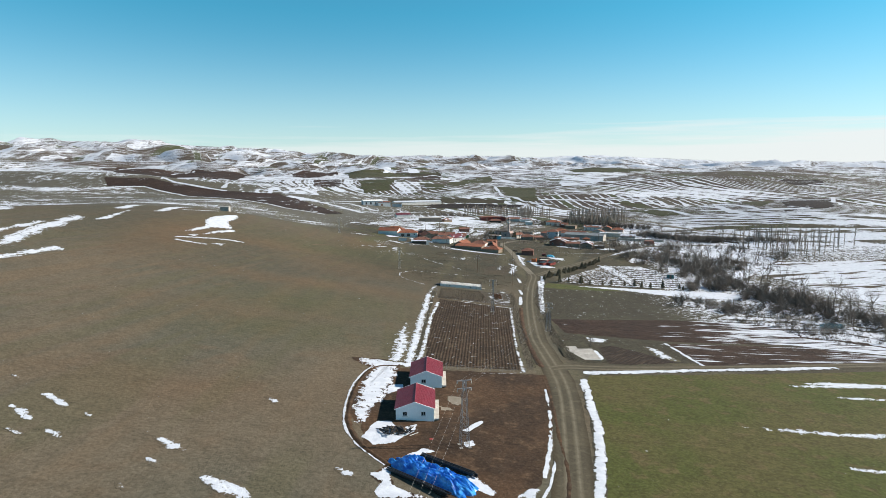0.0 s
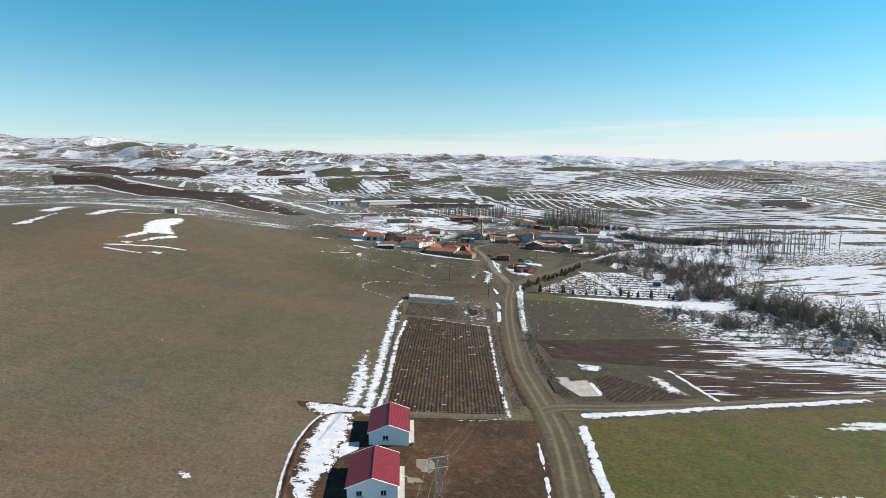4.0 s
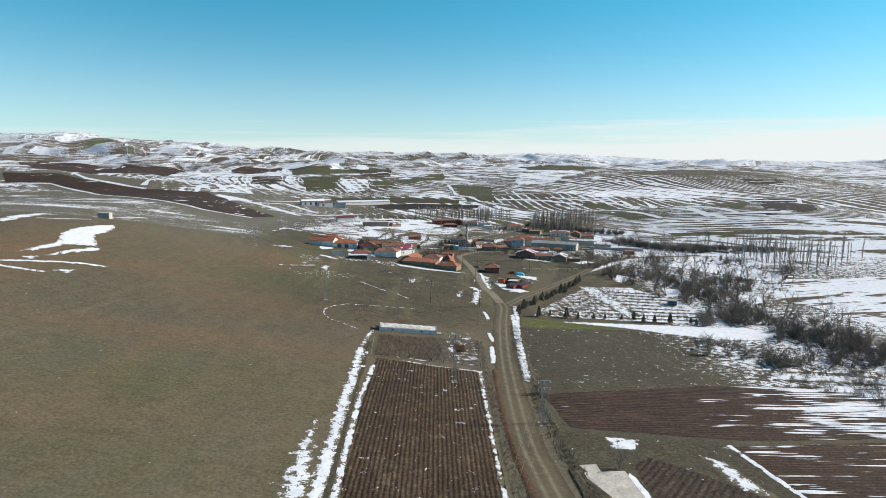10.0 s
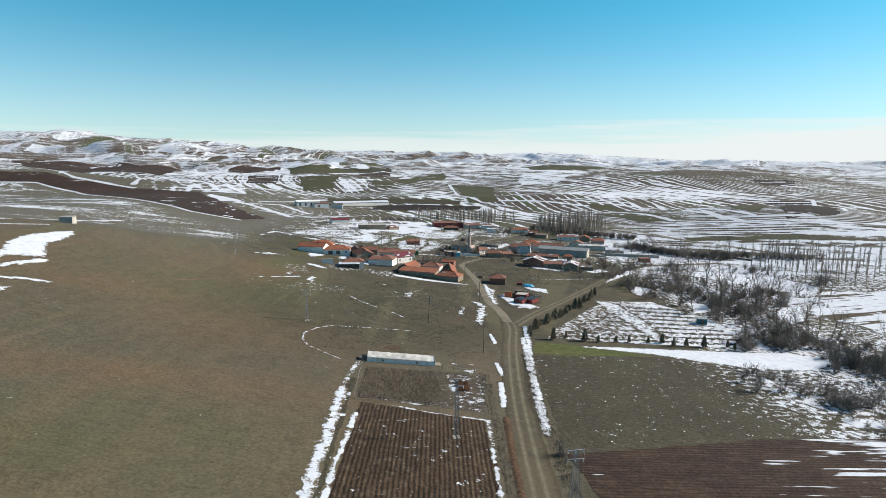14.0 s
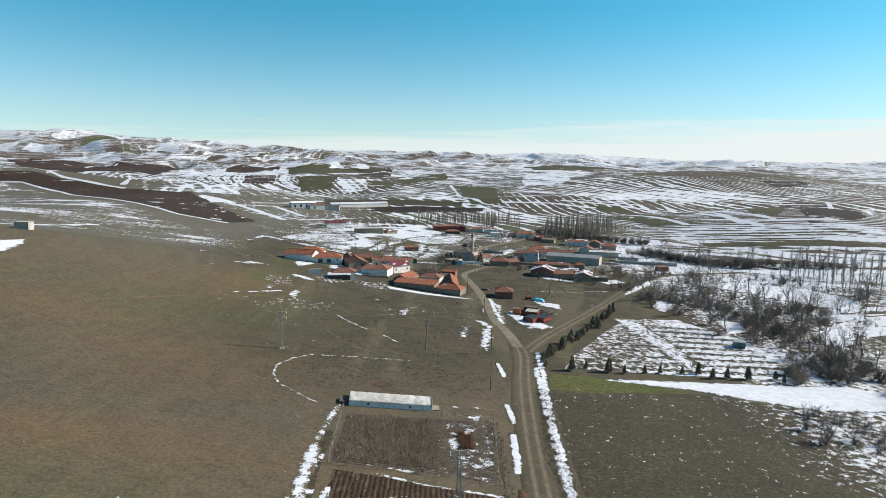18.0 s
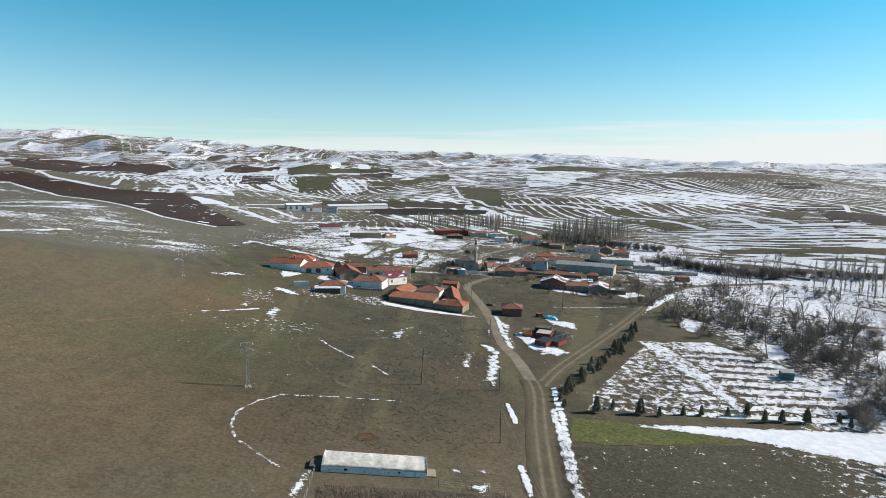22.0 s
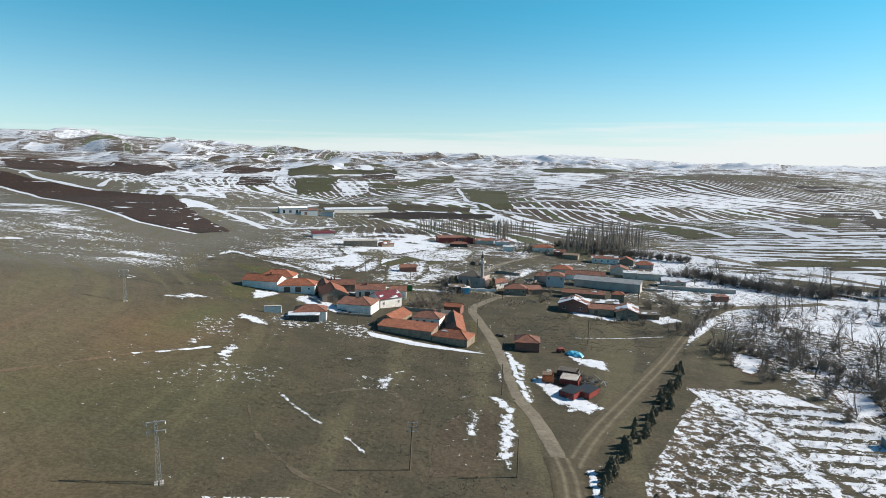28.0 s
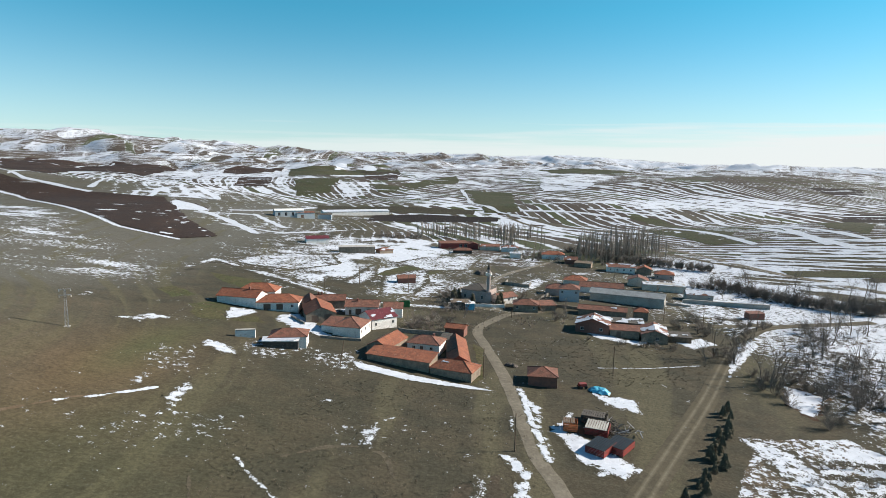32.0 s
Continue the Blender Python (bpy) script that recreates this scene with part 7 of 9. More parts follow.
house("hut", "small brick roadside hut", (121.6, 511.5), (128.5, 512.5), 4, 2.4, 0.4, "flat", M_BRICK, M_BRICK, "outbuilding", over=0.1)
house("barn", "long dark red barn with white doors", (-21.5, 694), (-1, 699.5), 9, 3.8, 0.8, "shed", M_RUST, M_TILE_OLD, "barn", "northern houses", front=[(0.72, 2.2, 0.4, 3.0, "window"), (0.9, 2.2, 0.4, 3.0, "window")])
house("house", "red-painted house end with a small roof", (-1.0, 699.5), (6.5, 701.5), 9, 3.6, 1.2, "gable_v", M_RUST, TO, group="northern houses")
house("shed", "collapsed mud shed with fallen tiles", (-11.5, 672.5), (1.5, 674), 7, 2.0, 1.4, "hip", M_DARK, TO, "shed", "northern houses")
house("house", "low cream house with brown roof", (8.0, 697.5), (22.5, 699), 8, 2.8, 1.4, "gable_u", M_CREAM, TO, group="northern houses", snow=0.3)
house("house", "pale house with a snow-patched roof", (23.5, 696), (36, 695), 8, 2.8, 1.5, "hip", M_WHITE, TO, group="northern houses", snow=0.4)
house("house", "white house under bare trees", (28, 667), (36, 666), 6, 2.8, 0.3, "flat", M_WHITE, M_CONC, group="northern houses", snow=0.5)
house("house", "white house with a terracotta hip roof", (50.7, 672), (66, 669.5), 10, 3.0, 1.9, "hip", M_WHITE, T, group="northern houses", right=windows(2))
house("house", "house with an old tiled roof", (64, 655), (72, 653), 8, 2.8, 1.7, "gable_u", M_BRICK, TO, group="northern houses", snow=0.3)
house("barn", "low mud-walled barn with timber roof", (69, 645.5), (79, 641.5), 6, 2.6, 0.5, "shed", M_MUD, M_WOOD, "barn", "northern houses")

# ---- the small red house by the lane ----
house("house", "small red brick house with an old tile roof", (15.1, 410.6), (22.9, 409.8), 7.5, 2.7, 1.5, "hip", M_BRICK, TO, right=[door_at(0.4)])
# pale block shelter on the hill
house("shelter", "square pale concrete water tank on the hilltop", (-191.2, 396.2), (-185.6, 397.1), 4.6, 2.5, 0.1, "flat", M_CONC, M_CONC, "tank", over=0.05)
house("wall_building", "low whitewashed block of wall", (-72.5, 425.2), (-66.8, 426.6), 1.2, 1.8, 0.05, "flat", M_WHITE, M_CONC, "wall", over=0.02)
house("hut", "small turquoise sheet-metal hut in the orchard corner", (97.6, 356.2), (101.2, 355.6), 2.6, 2.1, 0.3, "shed", M_HUT, M_GREYSHEET, "outbuilding", over=0.15, front=[door_at(0.5, 0.9, 1.8)])


# ---- the mosque with its minaret ----
mosque = house("mosque", "plain stone mosque with a low dark hipped roof", (-4.5, 514.5), (6.2, 509.5), 12.5, 5.0, 1.9, "hip", M_PINK, M_DARK, "mosque", front=windows(3, 1.0, 1.2, 3.0), right=windows(3, 1.0, 1.2, 3.0))
mz = ground_at(7.4, 511.5)
minaret = tagged(new("minaret"), "slender pale stone minaret with a balcony and dark conical cap", "minaret")
minaret.matrix_world = pose(7.4, 510.6, mz - 0.1)


def turned(rings, sides=12):
    """A round body from (height, radius) rings."""
    bm = bmesh.new()
    rows = [[bm.verts.new((r * math.cos(6.2832 * k / sides), r * math.sin(6.2832 * k / sides), z)) for k in range(sides)] for z, r in rings]
    for a, b in zip(rows, rows[1:]):
        for k in range(sides):
            bm.faces.new((a[k], a[(k + 1) % sides], b[(k + 1) % sides], b[k]))
    bm.faces.new(rows[0][::-1])
    bm.faces.new(rows[-1])
    return bm


bm = bmesh.new()
box(bm, -1.2, -1.2, -0.6, 1.2, 1.2, 5.2)
part("base", bm, M_PINK, minaret)
part("shaft", turned([(5.2, 1.15), (6.0, 0.85), (12.6, 0.78)]), M_PINK, minaret)
part("balcony", turned([(12.2, 0.8), (12.7, 1.35), (12.85, 1.45), (13.8, 1.45), (13.8, 1.3), (12.95, 1.3), (12.95, 0.7)]), M_WHITE, minaret)
part("upper_shaft", turned([(12.9, 0.68), (15.2, 0.64)]), M_PINK, minaret)
part("cap", turned([(15.2, 0.85), (15.4, 0.85), (18.2, 0.05)]), M_DARK, minaret, "dark lead cone")
part("finial", turned([(18.1, 0.05), (18.4, 0.14), (18.7, 0.04), (19.0, 0.02)], 6), M_STEEL, minaret)


# ---- trees ----
def rods(name, segs, mat, sides=3):
    """One mesh of tapered rods: (start, end, radius at start, radius at end)."""
    vs, fs = [], []
    for a, b, r0, r1 in segs:
        d = (b - a)
        if d.length < 1e-4:
            continue
        d.normalize()
        e = d.orthogonal().normalized()
        f = d.cross(e)
        n = len(vs)
        for p, r in ((a, r0), (b, r1)):
            for k in range(sides):
                w = 6.2832 * k / sides
                vs.append(p + r * (math.cos(w) * e + math.sin(w) * f))
        for k in range(sides):
            fs.append((n + k, n + (k + 1) % sides, n + sides + (k + 1) % sides, n + sides + k))
    me = bpy.data.meshes.new(name)
    me.from_pydata(vs, [], fs)
    me.materials.append(mat)
    return me


def grow(rng, segs, p, d, length, r, level, spread, kids, lift):
    steps = 3 if level > 1 else 2
    for k in range(steps):
        d = (d + Vector((rng.gauss(0, 0.13), rng.gauss(0, 0.13), rng.gauss(lift, 0.08)))).normalized()
        q = p + d * (length / steps)
        segs[level].append((p, q, r, r * 0.78))
        r *= 0.78
        if level > 0:
            for _ in range(kids[level]):
                side = Vector((rng.gauss(0, 1), rng.gauss(0, 1), rng.gauss(0, 0.4)))
                side = (side - d * side.dot(d)).normalized()
                grow(rng, segs, p.lerp(q, rng.random()), (d + side * rng.uniform(0.5, 1.1) * spread).normalized(), length * rng.uniform(0.42, 0.68), max(r * 0.55, 0.022), level - 1, spread, kids, lift)
        p = q


def bare_tree(name, label, height_, spread, kids, mat, seed, stems=1, group="", lift=0.06, category="tree", thick=0.022):
    rng = random.Random(seed)
    segs = {k: [] for k in range(4)}
    for s in range(stems):
        lean = 0.05 if stems == 1 else 0.45
        d = Vector((rng.gauss(0, lean), rng.gauss(0, lean), 1)).normalized()
        grow(rng, segs, Vector((rng.gauss(0, 0.25), rng.gauss(0, 0.25), -0.4)) if stems > 1 else Vector((0, 0, -0.4)), d, height_ * rng.uniform(0.62, 0.8), height_ * (thick if stems == 1 else thick * 0.6), 3 if stems == 1 else 2, spread, kids, lift)
    root = tagged(new(name), label, category, group)
    woody = [s for k in (3, 2) for s in segs[k]]
    for pname, some in (("trunk", woody), ("crown", segs[1] + segs[0])):
        if some:
            ob = new(pname, rods(pname, some, mat, 4 if pname == "trunk" else 3))
            ob.parent = root
    return root


def poplar_rods(seed, h):
    rng = random.Random(seed)
    trunk, twigs = [], []
    p = Vector((0, 0, -0.4))
    for k in range(6):
        q = p + Vector((rng.gauss(0, 0.10), rng.gauss(0, 0.10), h / 6))
        trunk.append((p, q, 0.16 * (1 - k / 6.5) + 0.02, 0.16 * (1 - (k + 1) / 6.5) + 0.02))
        for _ in range(14):
            s = p.lerp(q, rng.random())
            if s.z < h * 0.10:
                continue
            w = rng.uniform(0, 6.28)
            reach = rng.uniform(0.5, 1.3)
            d = Vector((math.cos(w) * 0.33, math.sin(w) * 0.33, 1)).normalized()
            e = s + d * reach * 2.0
            twigs.append((s, e, 0.045, 0.024))
            for _ in range(3):
                f = s.lerp(e, rng.uniform(0.3, 1.0))
                twigs.append((f, f + (d + Vector((rng.gauss(0, 0.35), rng.gauss(0, 0.35), 0.2))).normalized() * reach * 0.9, 0.028, 0.016))
        p = q
    return trunk, twigs


def poplar(seed, h, group):
    root = tagged(new("poplar_tree"), "tall slender leafless poplar", "tree", group)
    for pname, some in zip(("trunk", "crown"), poplar_rods(seed, h)):
        ob = new(pname, rods(pname, some, M_BARK_PALE, 4 if pname == "trunk" else 3))
        ob.parent = root
    return root


def poplar_stand(label, spots, seed, lo, hi):
    """A far wood of young poplars, too many and too small to tell apart."""
    rng = random.Random(seed)
    segs = []
    for x, y in spots:
        at = Vector((x, y, ground_at(x, y)))
        for some in poplar_rods(rng.randrange(10 ** 6), rng.uniform(lo, hi)):
            segs += [(at + a, at + b, r, q) for a, b, r, q in some]
    return tagged(new("poplar_stand", rods("poplar_stand", segs, M_BARK_PALE, 3)), label, "trees", kind="stuff")


def conifer(seed, h, group, label="small dark green conifer with a ragged cone of branches", wide=0.30):
    rng = random.Random(seed)
    root = tagged(new("conifer_tree"), label, "tree", group)
    ob = new("trunk", rods("trunk", [(Vector((0, 0, -0.3)), Vector((0, 0, h * 0.95)), 0.09, 0.03)], M_BARK, 5))
    ob.parent = root
    vs, fs = [], []
    for k in range(420):
        t = rng.random() ** 0.8
        z = h * (0.10 + 0.9 * t)
        r = h * wide * (1 - t) ** 0.85 * rng.uniform(0.35, 1.12) + 0.05
        w = rng.uniform(0, 6.28)
        c = Vector((r * math.cos(w), r * math.sin(w), z - 0.12 * r))
        s = 0.10 * h * rng.uniform(0.6, 1.3)
        a = Vector((math.cos(w), math.sin(w), rng.uniform(-0.5, 0.3))).normalized() * s
        b = Vector((-math.sin(w), math.cos(w), rng.uniform(-0.4, 0.4))).normalized() * s * 0.6
        n = len(vs)
        vs += [c - a * 0.5 - b, c - a * 0.5 + b, c + a, c + Vector((0, 0, s * 0.5))]
        fs += [(n, n + 2, n + 1), (n, n + 3, n + 2), (n + 1, n + 2, n + 3)]
    me = bpy.data.meshes.new("crown")
    me.from_pydata(vs, [], fs)
    me.materials.append(M_PINE)
    ob = new("crown", me)
    ob.parent = root
    return root


def plant(protos, spots, seed, lo=0.8, hi=1.2):
    """Sets copies of the given trees on the land; the first trees themselves take the first spots."""
    rng = random.Random(seed)
    used = set()
    for x, y in spots:
        k = rng.randrange(len(protos))
        s, turn = rng.uniform(lo, hi), rng.uniform(0, 360)
        m = pose(x, y, ground_at(x, y), 0, 0, turn) @ Matrix.Diagonal((s * rng.uniform(0.9, 1.1), s * rng.uniform(0.9, 1.1), s, 1))
        if k not in used:
            used.add(k)
            protos[k].matrix_basis = m
        else:
            ob = copy_thing(protos[k], Matrix.Identity(4))
            ob.matrix_basis = m
    for k, ob in enumerate(protos):
        if k not in used:
            for o in (*ob.children, ob):
                bpy.data.objects.remove(o)


def scatter(poly, n, seed, gap=2.0, grain=None, line=None, width=0.0):
    rng = random.Random(seed)
    ref = np.array(poly if line is None else line, float)
    lo, hi = ref.min(0) - width, ref.max(0) + width
    out, tries = [], 0
    while len(out) < n and tries < n * 80:
        tries += 1
        x, y = rng.uniform(lo[0], hi[0]), rng.uniform(lo[1], hi[1])
        if line is None:
            if float(inside(poly, np.array(x), np.array(y))) < 0:
                continue
        elif float(along(line, np.array(x), np.array(y))) > width / 2:
            continue
        if grain and float(rough(x, y, grain, seed)) < 0.5:
            continue
        if all((x - a) ** 2 + (y - b) ** 2 > gap * gap for a, b in out):
            out.append((x, y))
    return out


def rows(a, b, n, jitter, seed):
    rng = random.Random(seed)
    return [(a[0] + (b[0] - a[0]) * k / max(n - 1, 1) + rng.gauss(0, jitter), a[1] + (b[1] - a[1]) * k / max(n - 1, 1) + rng.gauss(0, jitter)) for k in range(n)]


CLEAR = [[(82, 436), (98, 466), (124, 500), (136, 492), (116, 462), (99, 430)], [(128, 468), (154, 481), (182, 466), (193, 432), (179, 412), (160, 429), (144, 453)], [(136, 378), (156, 394), (174, 404), (148, 366), (138, 361)], [(92, 427), (101, 418), (89, 402), (86, 411)], [(106, 395), (118, 392), (113, 378), (102, 372)]]


def spare(spots):
    """Leaves out the spots in the open snow between the thickets."""
    return [q for q in spots if all(float(inside(c, np.array(q[0]), np.array(q[1]))) < 1.0 for c in CLEAR)]


CREEK = [(90, 448), (110, 414), (124, 388), (136, 352), (142, 318), (150, 280), (158, 240), (175, 205)]
GROVE = [(84, 446), (112, 500), (150, 503), (196, 470), (205, 440), (170, 385), (130, 396), (104, 412)]
BARE = "leafless grey-brown tree with a spreading crown"
willows = [bare_tree("bare_tree", BARE, 8 + 1.2 * k, 0.9, (0, 2, 2, 2), M_BARK, 20 + k, group="trees along the creek", thick=0.016) for k in range(5)]
shrubs = [bare_tree("bare_shrub", "dense leafless shrub with many thin stems", 4.2 + 0.5 * k, 0.8, (0, 2, 3), M_BARK, 40 + k, stems=9, group="shrubs along the creek", category="shrub", thick=0.014) for k in range(5)]
plant(willows, spare(scatter(None, 95, 3, 3.0, line=CREEK, width=30) + scatter([(78, 430), (100, 395), (108, 340), (128, 330), (120, 390), (100, 440)], 20, 4, 5) + scatter([(150, 420), (170, 400), (190, 425), (165, 450)], 8, 6, 5) + scatter(GROVE, 70, 16, 2.6, 22) + rows((138, 585), (228, 517), 36, 3.0, 17)), 5, 0.75, 1.35)
plant(shrubs, spare(scatter(None, 135, 7, 1.9, line=CREEK, width=22) + scatter([(80, 420), (108, 345), (128, 330), (124, 395), (100, 445)], 34, 8, 3, 9) + scatter(GROVE, 78, 18, 2.0, 16)), 6, 0.55, 1.1)

pops = [poplar(60 + k, 13 + 1.3 * k, "poplar rows") for k in range(4)]
spots = []
for k in range(13):
    spots += rows((84 + 4.5 * k, 708 + 3.2 * k), (74 + 5.6 * k, 661 + 1.6 * k), 15, 1.2, 70 + k)
for k in range(4):
    spots += rows((183 + 11 * k, 486 + 10 * k), (213 + 16 * k, 428 + 14 * k), 15, 0.8, 80 + k)
poplar_stand("young leafless poplars in rows behind the village", rows((-45, 764), (60, 772), 46, 1.5, 90) + rows((-40, 780), (58, 790), 40, 1.8, 91) + rows((-42, 772), (40, 780), 30, 1.8, 97), 98, 8.0, 13.0)
spots += rows((28, 725), (36, 745), 24, 2.4, 92) + rows((50, 708), (58, 720), 3, 1.0, 95) + rows((5, 730), (7, 740), 3, 1.0, 96)
plant(pops, spots, 9, 0.65, 1.12)

thorns = [bare_tree("hedge_bush", "thin leafless bush in a hedge", 3.2 + 0.4 * k, 0.9, (0, 2, 2), M_BARK_PALE if k == 1 else M_BARK, 140 + k, stems=7, group="hedges and gardens", category="shrub") for k in range(3)]
plant(thorns, rows((128, 590), (172, 545), 45, 3.0, 101) + rows((172, 545), (235, 512), 55, 3.0, 102) + rows((74, 655), (140, 668), 40, 3.0, 111) + rows((70, 690), (60, 650), 14, 2.5, 112) + rows((86, 690), (165, 640), 34, 2.5, 103)
      + scatter([(20, 520), (38, 520), (40, 495), (28, 492)], 10, 104, 2.5) + scatter([(-14, 500), (-6, 504), (-4, 486), (-14, 484)], 7, 105, 2) + scatter([(36, 500), (42, 490), (34, 478), (30, 490)], 7, 106, 2)
      + scatter([(-25, 462), (-18, 470), (-8, 462), (-14, 450)], 8, 107, 2) + scatter([(-75, 770), (-40, 775), (-42, 745), (-70, 740)], 16, 108, 3) + scatter([(150, 500), (200, 500), (190, 470), (150, 480)], 16, 109, 3)
      + scatter([(86, 300), (120, 300), (142, 240), (152, 212), (120, 222), (98, 255)], 75, 113, 2.0, 14)
      + scatter([(40, 462), (72, 457), (72, 453), (40, 460)], 9, 110, 2), 11, 0.5, 1.15)
thick = [bare_tree("thicket_bush", "dense dark leafless bush in the creek thicket", 4.4 + 0.6 * k, 0.9, (0, 2, 3), M_BARK, 260 + k, stems=11, group="creek thicket", category="shrub", thick=0.015) for k in range(4)]
plant(thick, spare(scatter(None, 46, 268, 1.4, line=[(122, 344), (131, 305), (141, 277), (153, 246)], width=17) + scatter([(94, 319), (103, 333), (120, 344), (126, 336), (117, 322)], 26, 261, 1.4) + scatter([(109, 378), (131, 407), (155, 419), (163, 410), (151, 387), (123, 366), (110, 368)], 42, 262, 1.4) + scatter([(108, 488), (135, 506), (143, 471), (134, 435), (112, 411), (104, 427), (91, 431)], 20, 263, 1.8) + scatter([(81, 288), (94, 281), (110, 278), (134, 283), (129, 271), (106, 266), (85, 269)], 20, 265, 1.8) + scatter([(119, 315), (143, 323), (150, 308), (150, 289), (138, 272), (133, 288), (119, 294)], 38, 266, 1.4) + rows((128, 592), (172, 546), 30, 2.2, 271) + rows((172, 546), (240, 510), 40, 2.4, 272) + scatter([(-14, 520), (-4, 524), (-6, 506), (-14, 504)], 6, 273, 2.0) + scatter([(22, 524), (36, 526), (40, 508), (24, 500)], 9, 274, 2.2) + scatter([(-27, 470), (-16, 476), (-6, 468), (-12, 452), (-22, 455)], 9, 275, 2.2) + scatter([(78, 470), (96, 480), (108, 500), (96, 508), (80, 490)], 10, 276, 2.4) + scatter([(40, 655), (60, 662), (70, 690), (30, 690)], 16, 277, 2.4) + scatter([(-76, 768), (-40, 776), (-42, 745), (-70, 740)], 14, 278, 3)), 264, 0.55, 1.1)
stems = [bare_tree("hedge_shrub", "tall leafless hedge shrub with upright stems", 4.8 + 0.6 * k, 0.55, (0, 2, 3), M_BARK, 280 + k, stems=10, group="tall hedge", category="shrub", lift=0.12, thick=0.014) for k in range(3)]
plant(stems, rows((140.1, 597.1), (148.1, 567.1), 22, 1.2, 290) + rows((148.1, 567.1), (158.1, 547.1), 22, 1.2, 291) + rows((158.1, 547.1), (171.3, 532.8), 22, 1.2, 292) + rows((171.3, 532.8), (187.7, 523.4), 22, 1.2, 293) + rows((93.0, 672.6), (119.5, 662.3), 18, 1.4, 300) + rows((119.5, 662.3), (137.1, 646.8), 18, 1.4, 301) + rows((137.1, 646.8), (154.8, 634.1), 18, 1.4, 302) + rows((74.9, 707.5), (95.7, 695.0), 16, 1.8, 310) + rows((95.7, 695.0), (117.5, 699.3), 16, 1.8, 311), 265, 0.7, 1.15)
yard_trees = [bare_tree("bare_tree", "leafless garden tree among the houses", 6.5 + k, 0.85, (0, 2, 2, 2), M_BARK, 160 + k, group="village trees") for k in range(3)]
plant(yard_trees, [(-23.5, 461), (-21, 466), (27, 508), (33, 511), (24, 520), (-8, 485), (-3, 480), (40, 498), (-12, 505), (96, 560), (84, 598), (130, 560), (140, 552), (172, 536), (66, 690), (20, 705), (45, 690), (160, 560), (12, 660), (-14, 664), (44, 722), (30, 715)], 12, 0.6, 1.1)
lone = bare_tree("bare_tree", "small leafless tree beside the concrete pad", 4.2, 1.0, (0, 2, 2, 2), M_BARK, 190)
plant([lone], [(29.0, 190.0)], 1)
lone = bare_tree("bare_shrub", "leafless shrub standing at the roadside", 3.6, 0.9, (0, 2, 3), M_BARK, 191, stems=7, category="shrub")
plant([lone], [(19.4, 228.0)], 1)
orchard = [bare_tree("orchard_tree", "small pruned leafless orchard tree", 2.7 + 0.3 * k, 1.0, (0, 2, 2), M_BARK, 200 + k, stems=3, group="orchard trees") for k in range(3)]
spots = []
for k in range(8):
    y = 328 + 6.6 * k
    x0 = 42 + 4.3 * k
    spots += rows((x0, y + 1), (104 - 0.8 * k, y + 2.5), 11, 0.5, 210 + k)
plant(orchard, spots, 13, 0.5, 1.0)
pines = [conifer(230 + k, 3.8 + 0.45 * k, "conifers along the track", "dark brown-green conifer with a ragged rounded cone", 0.33) for k in range(3)]
plant(pines, rows((26.5, 331), (61, 391), 32, 0.9, 240), 14, 0.42, 0.85)
firs = [conifer(235 + k, 4.6 + 0.5 * k, "conifers before the orchard", "slender brown-green conifer at the orchard edge", 0.24) for k in range(2)]
plant(firs, rows((33, 321.5), (98, 323.5), 13, 1.2, 241), 17, 0.45, 0.95)
big = [conifer(250 + k, 5.2, "conifers along the track", "full dark green conifer at the track side", 0.28) for k in range(2)]
plant(big, [(24.6, 321.5), (24.2, 325.0), (25.2, 328.5), (62.8, 394.0), (65.0, 398.0), (65.8, 402.0), (63.6, 399.5)], 15, 0.42, 0.7)
tall = [conifer(255 + k, 5.6, "conifers by the mosque", "dark green conifer beside the mosque wall", 0.30) for k in range(2)]
plant(tall, [(0.5, 503.5), (11.6, 505.5), (12.8, 507.5), (-5.5, 516.0), (-7.5, 512.0), (-8.2, 508.5)], 16, 0.8, 1.05)


# ---- poles, pylons and wires ----
def wood_pole(x, y, h, label, arms=1, lean=0.0, mat=None):
    root = tagged(new("utility_pole"), label, "pole", "village power poles")
    root.matrix_world = pose(x, y, ground_at(x, y), 0, lean, 8)
    bm = bmesh.new()
    bar(bm, (0, 0, -0.6), (0, 0, h), 0.16, 8, 0.10)
    part("post", bm, mat or M_WOOD, root)
    for k in range(arms):
        z = h - 0.5 - 0.9 * k
        bm = bmesh.new()
        box(bm, -1.0, -0.06, z - 0.06, 1.0, 0.06, z + 0.06)
        arm = part("crossarm", bm, M_STEEL, root)
        for u in (-0.85, 0.0, 0.85):
            bm = turned([(z + 0.06, 0.05), (z + 0.12, 0.09), (z + 0.2, 0.06), (z + 0.28, 0.09), (z + 0.34, 0.03)], 6)
            bmesh.ops.translate(bm, verts=bm.verts, vec=(u, 0.0, 0))
            part("insulator", bm, M_STEEL, arm)
    return root


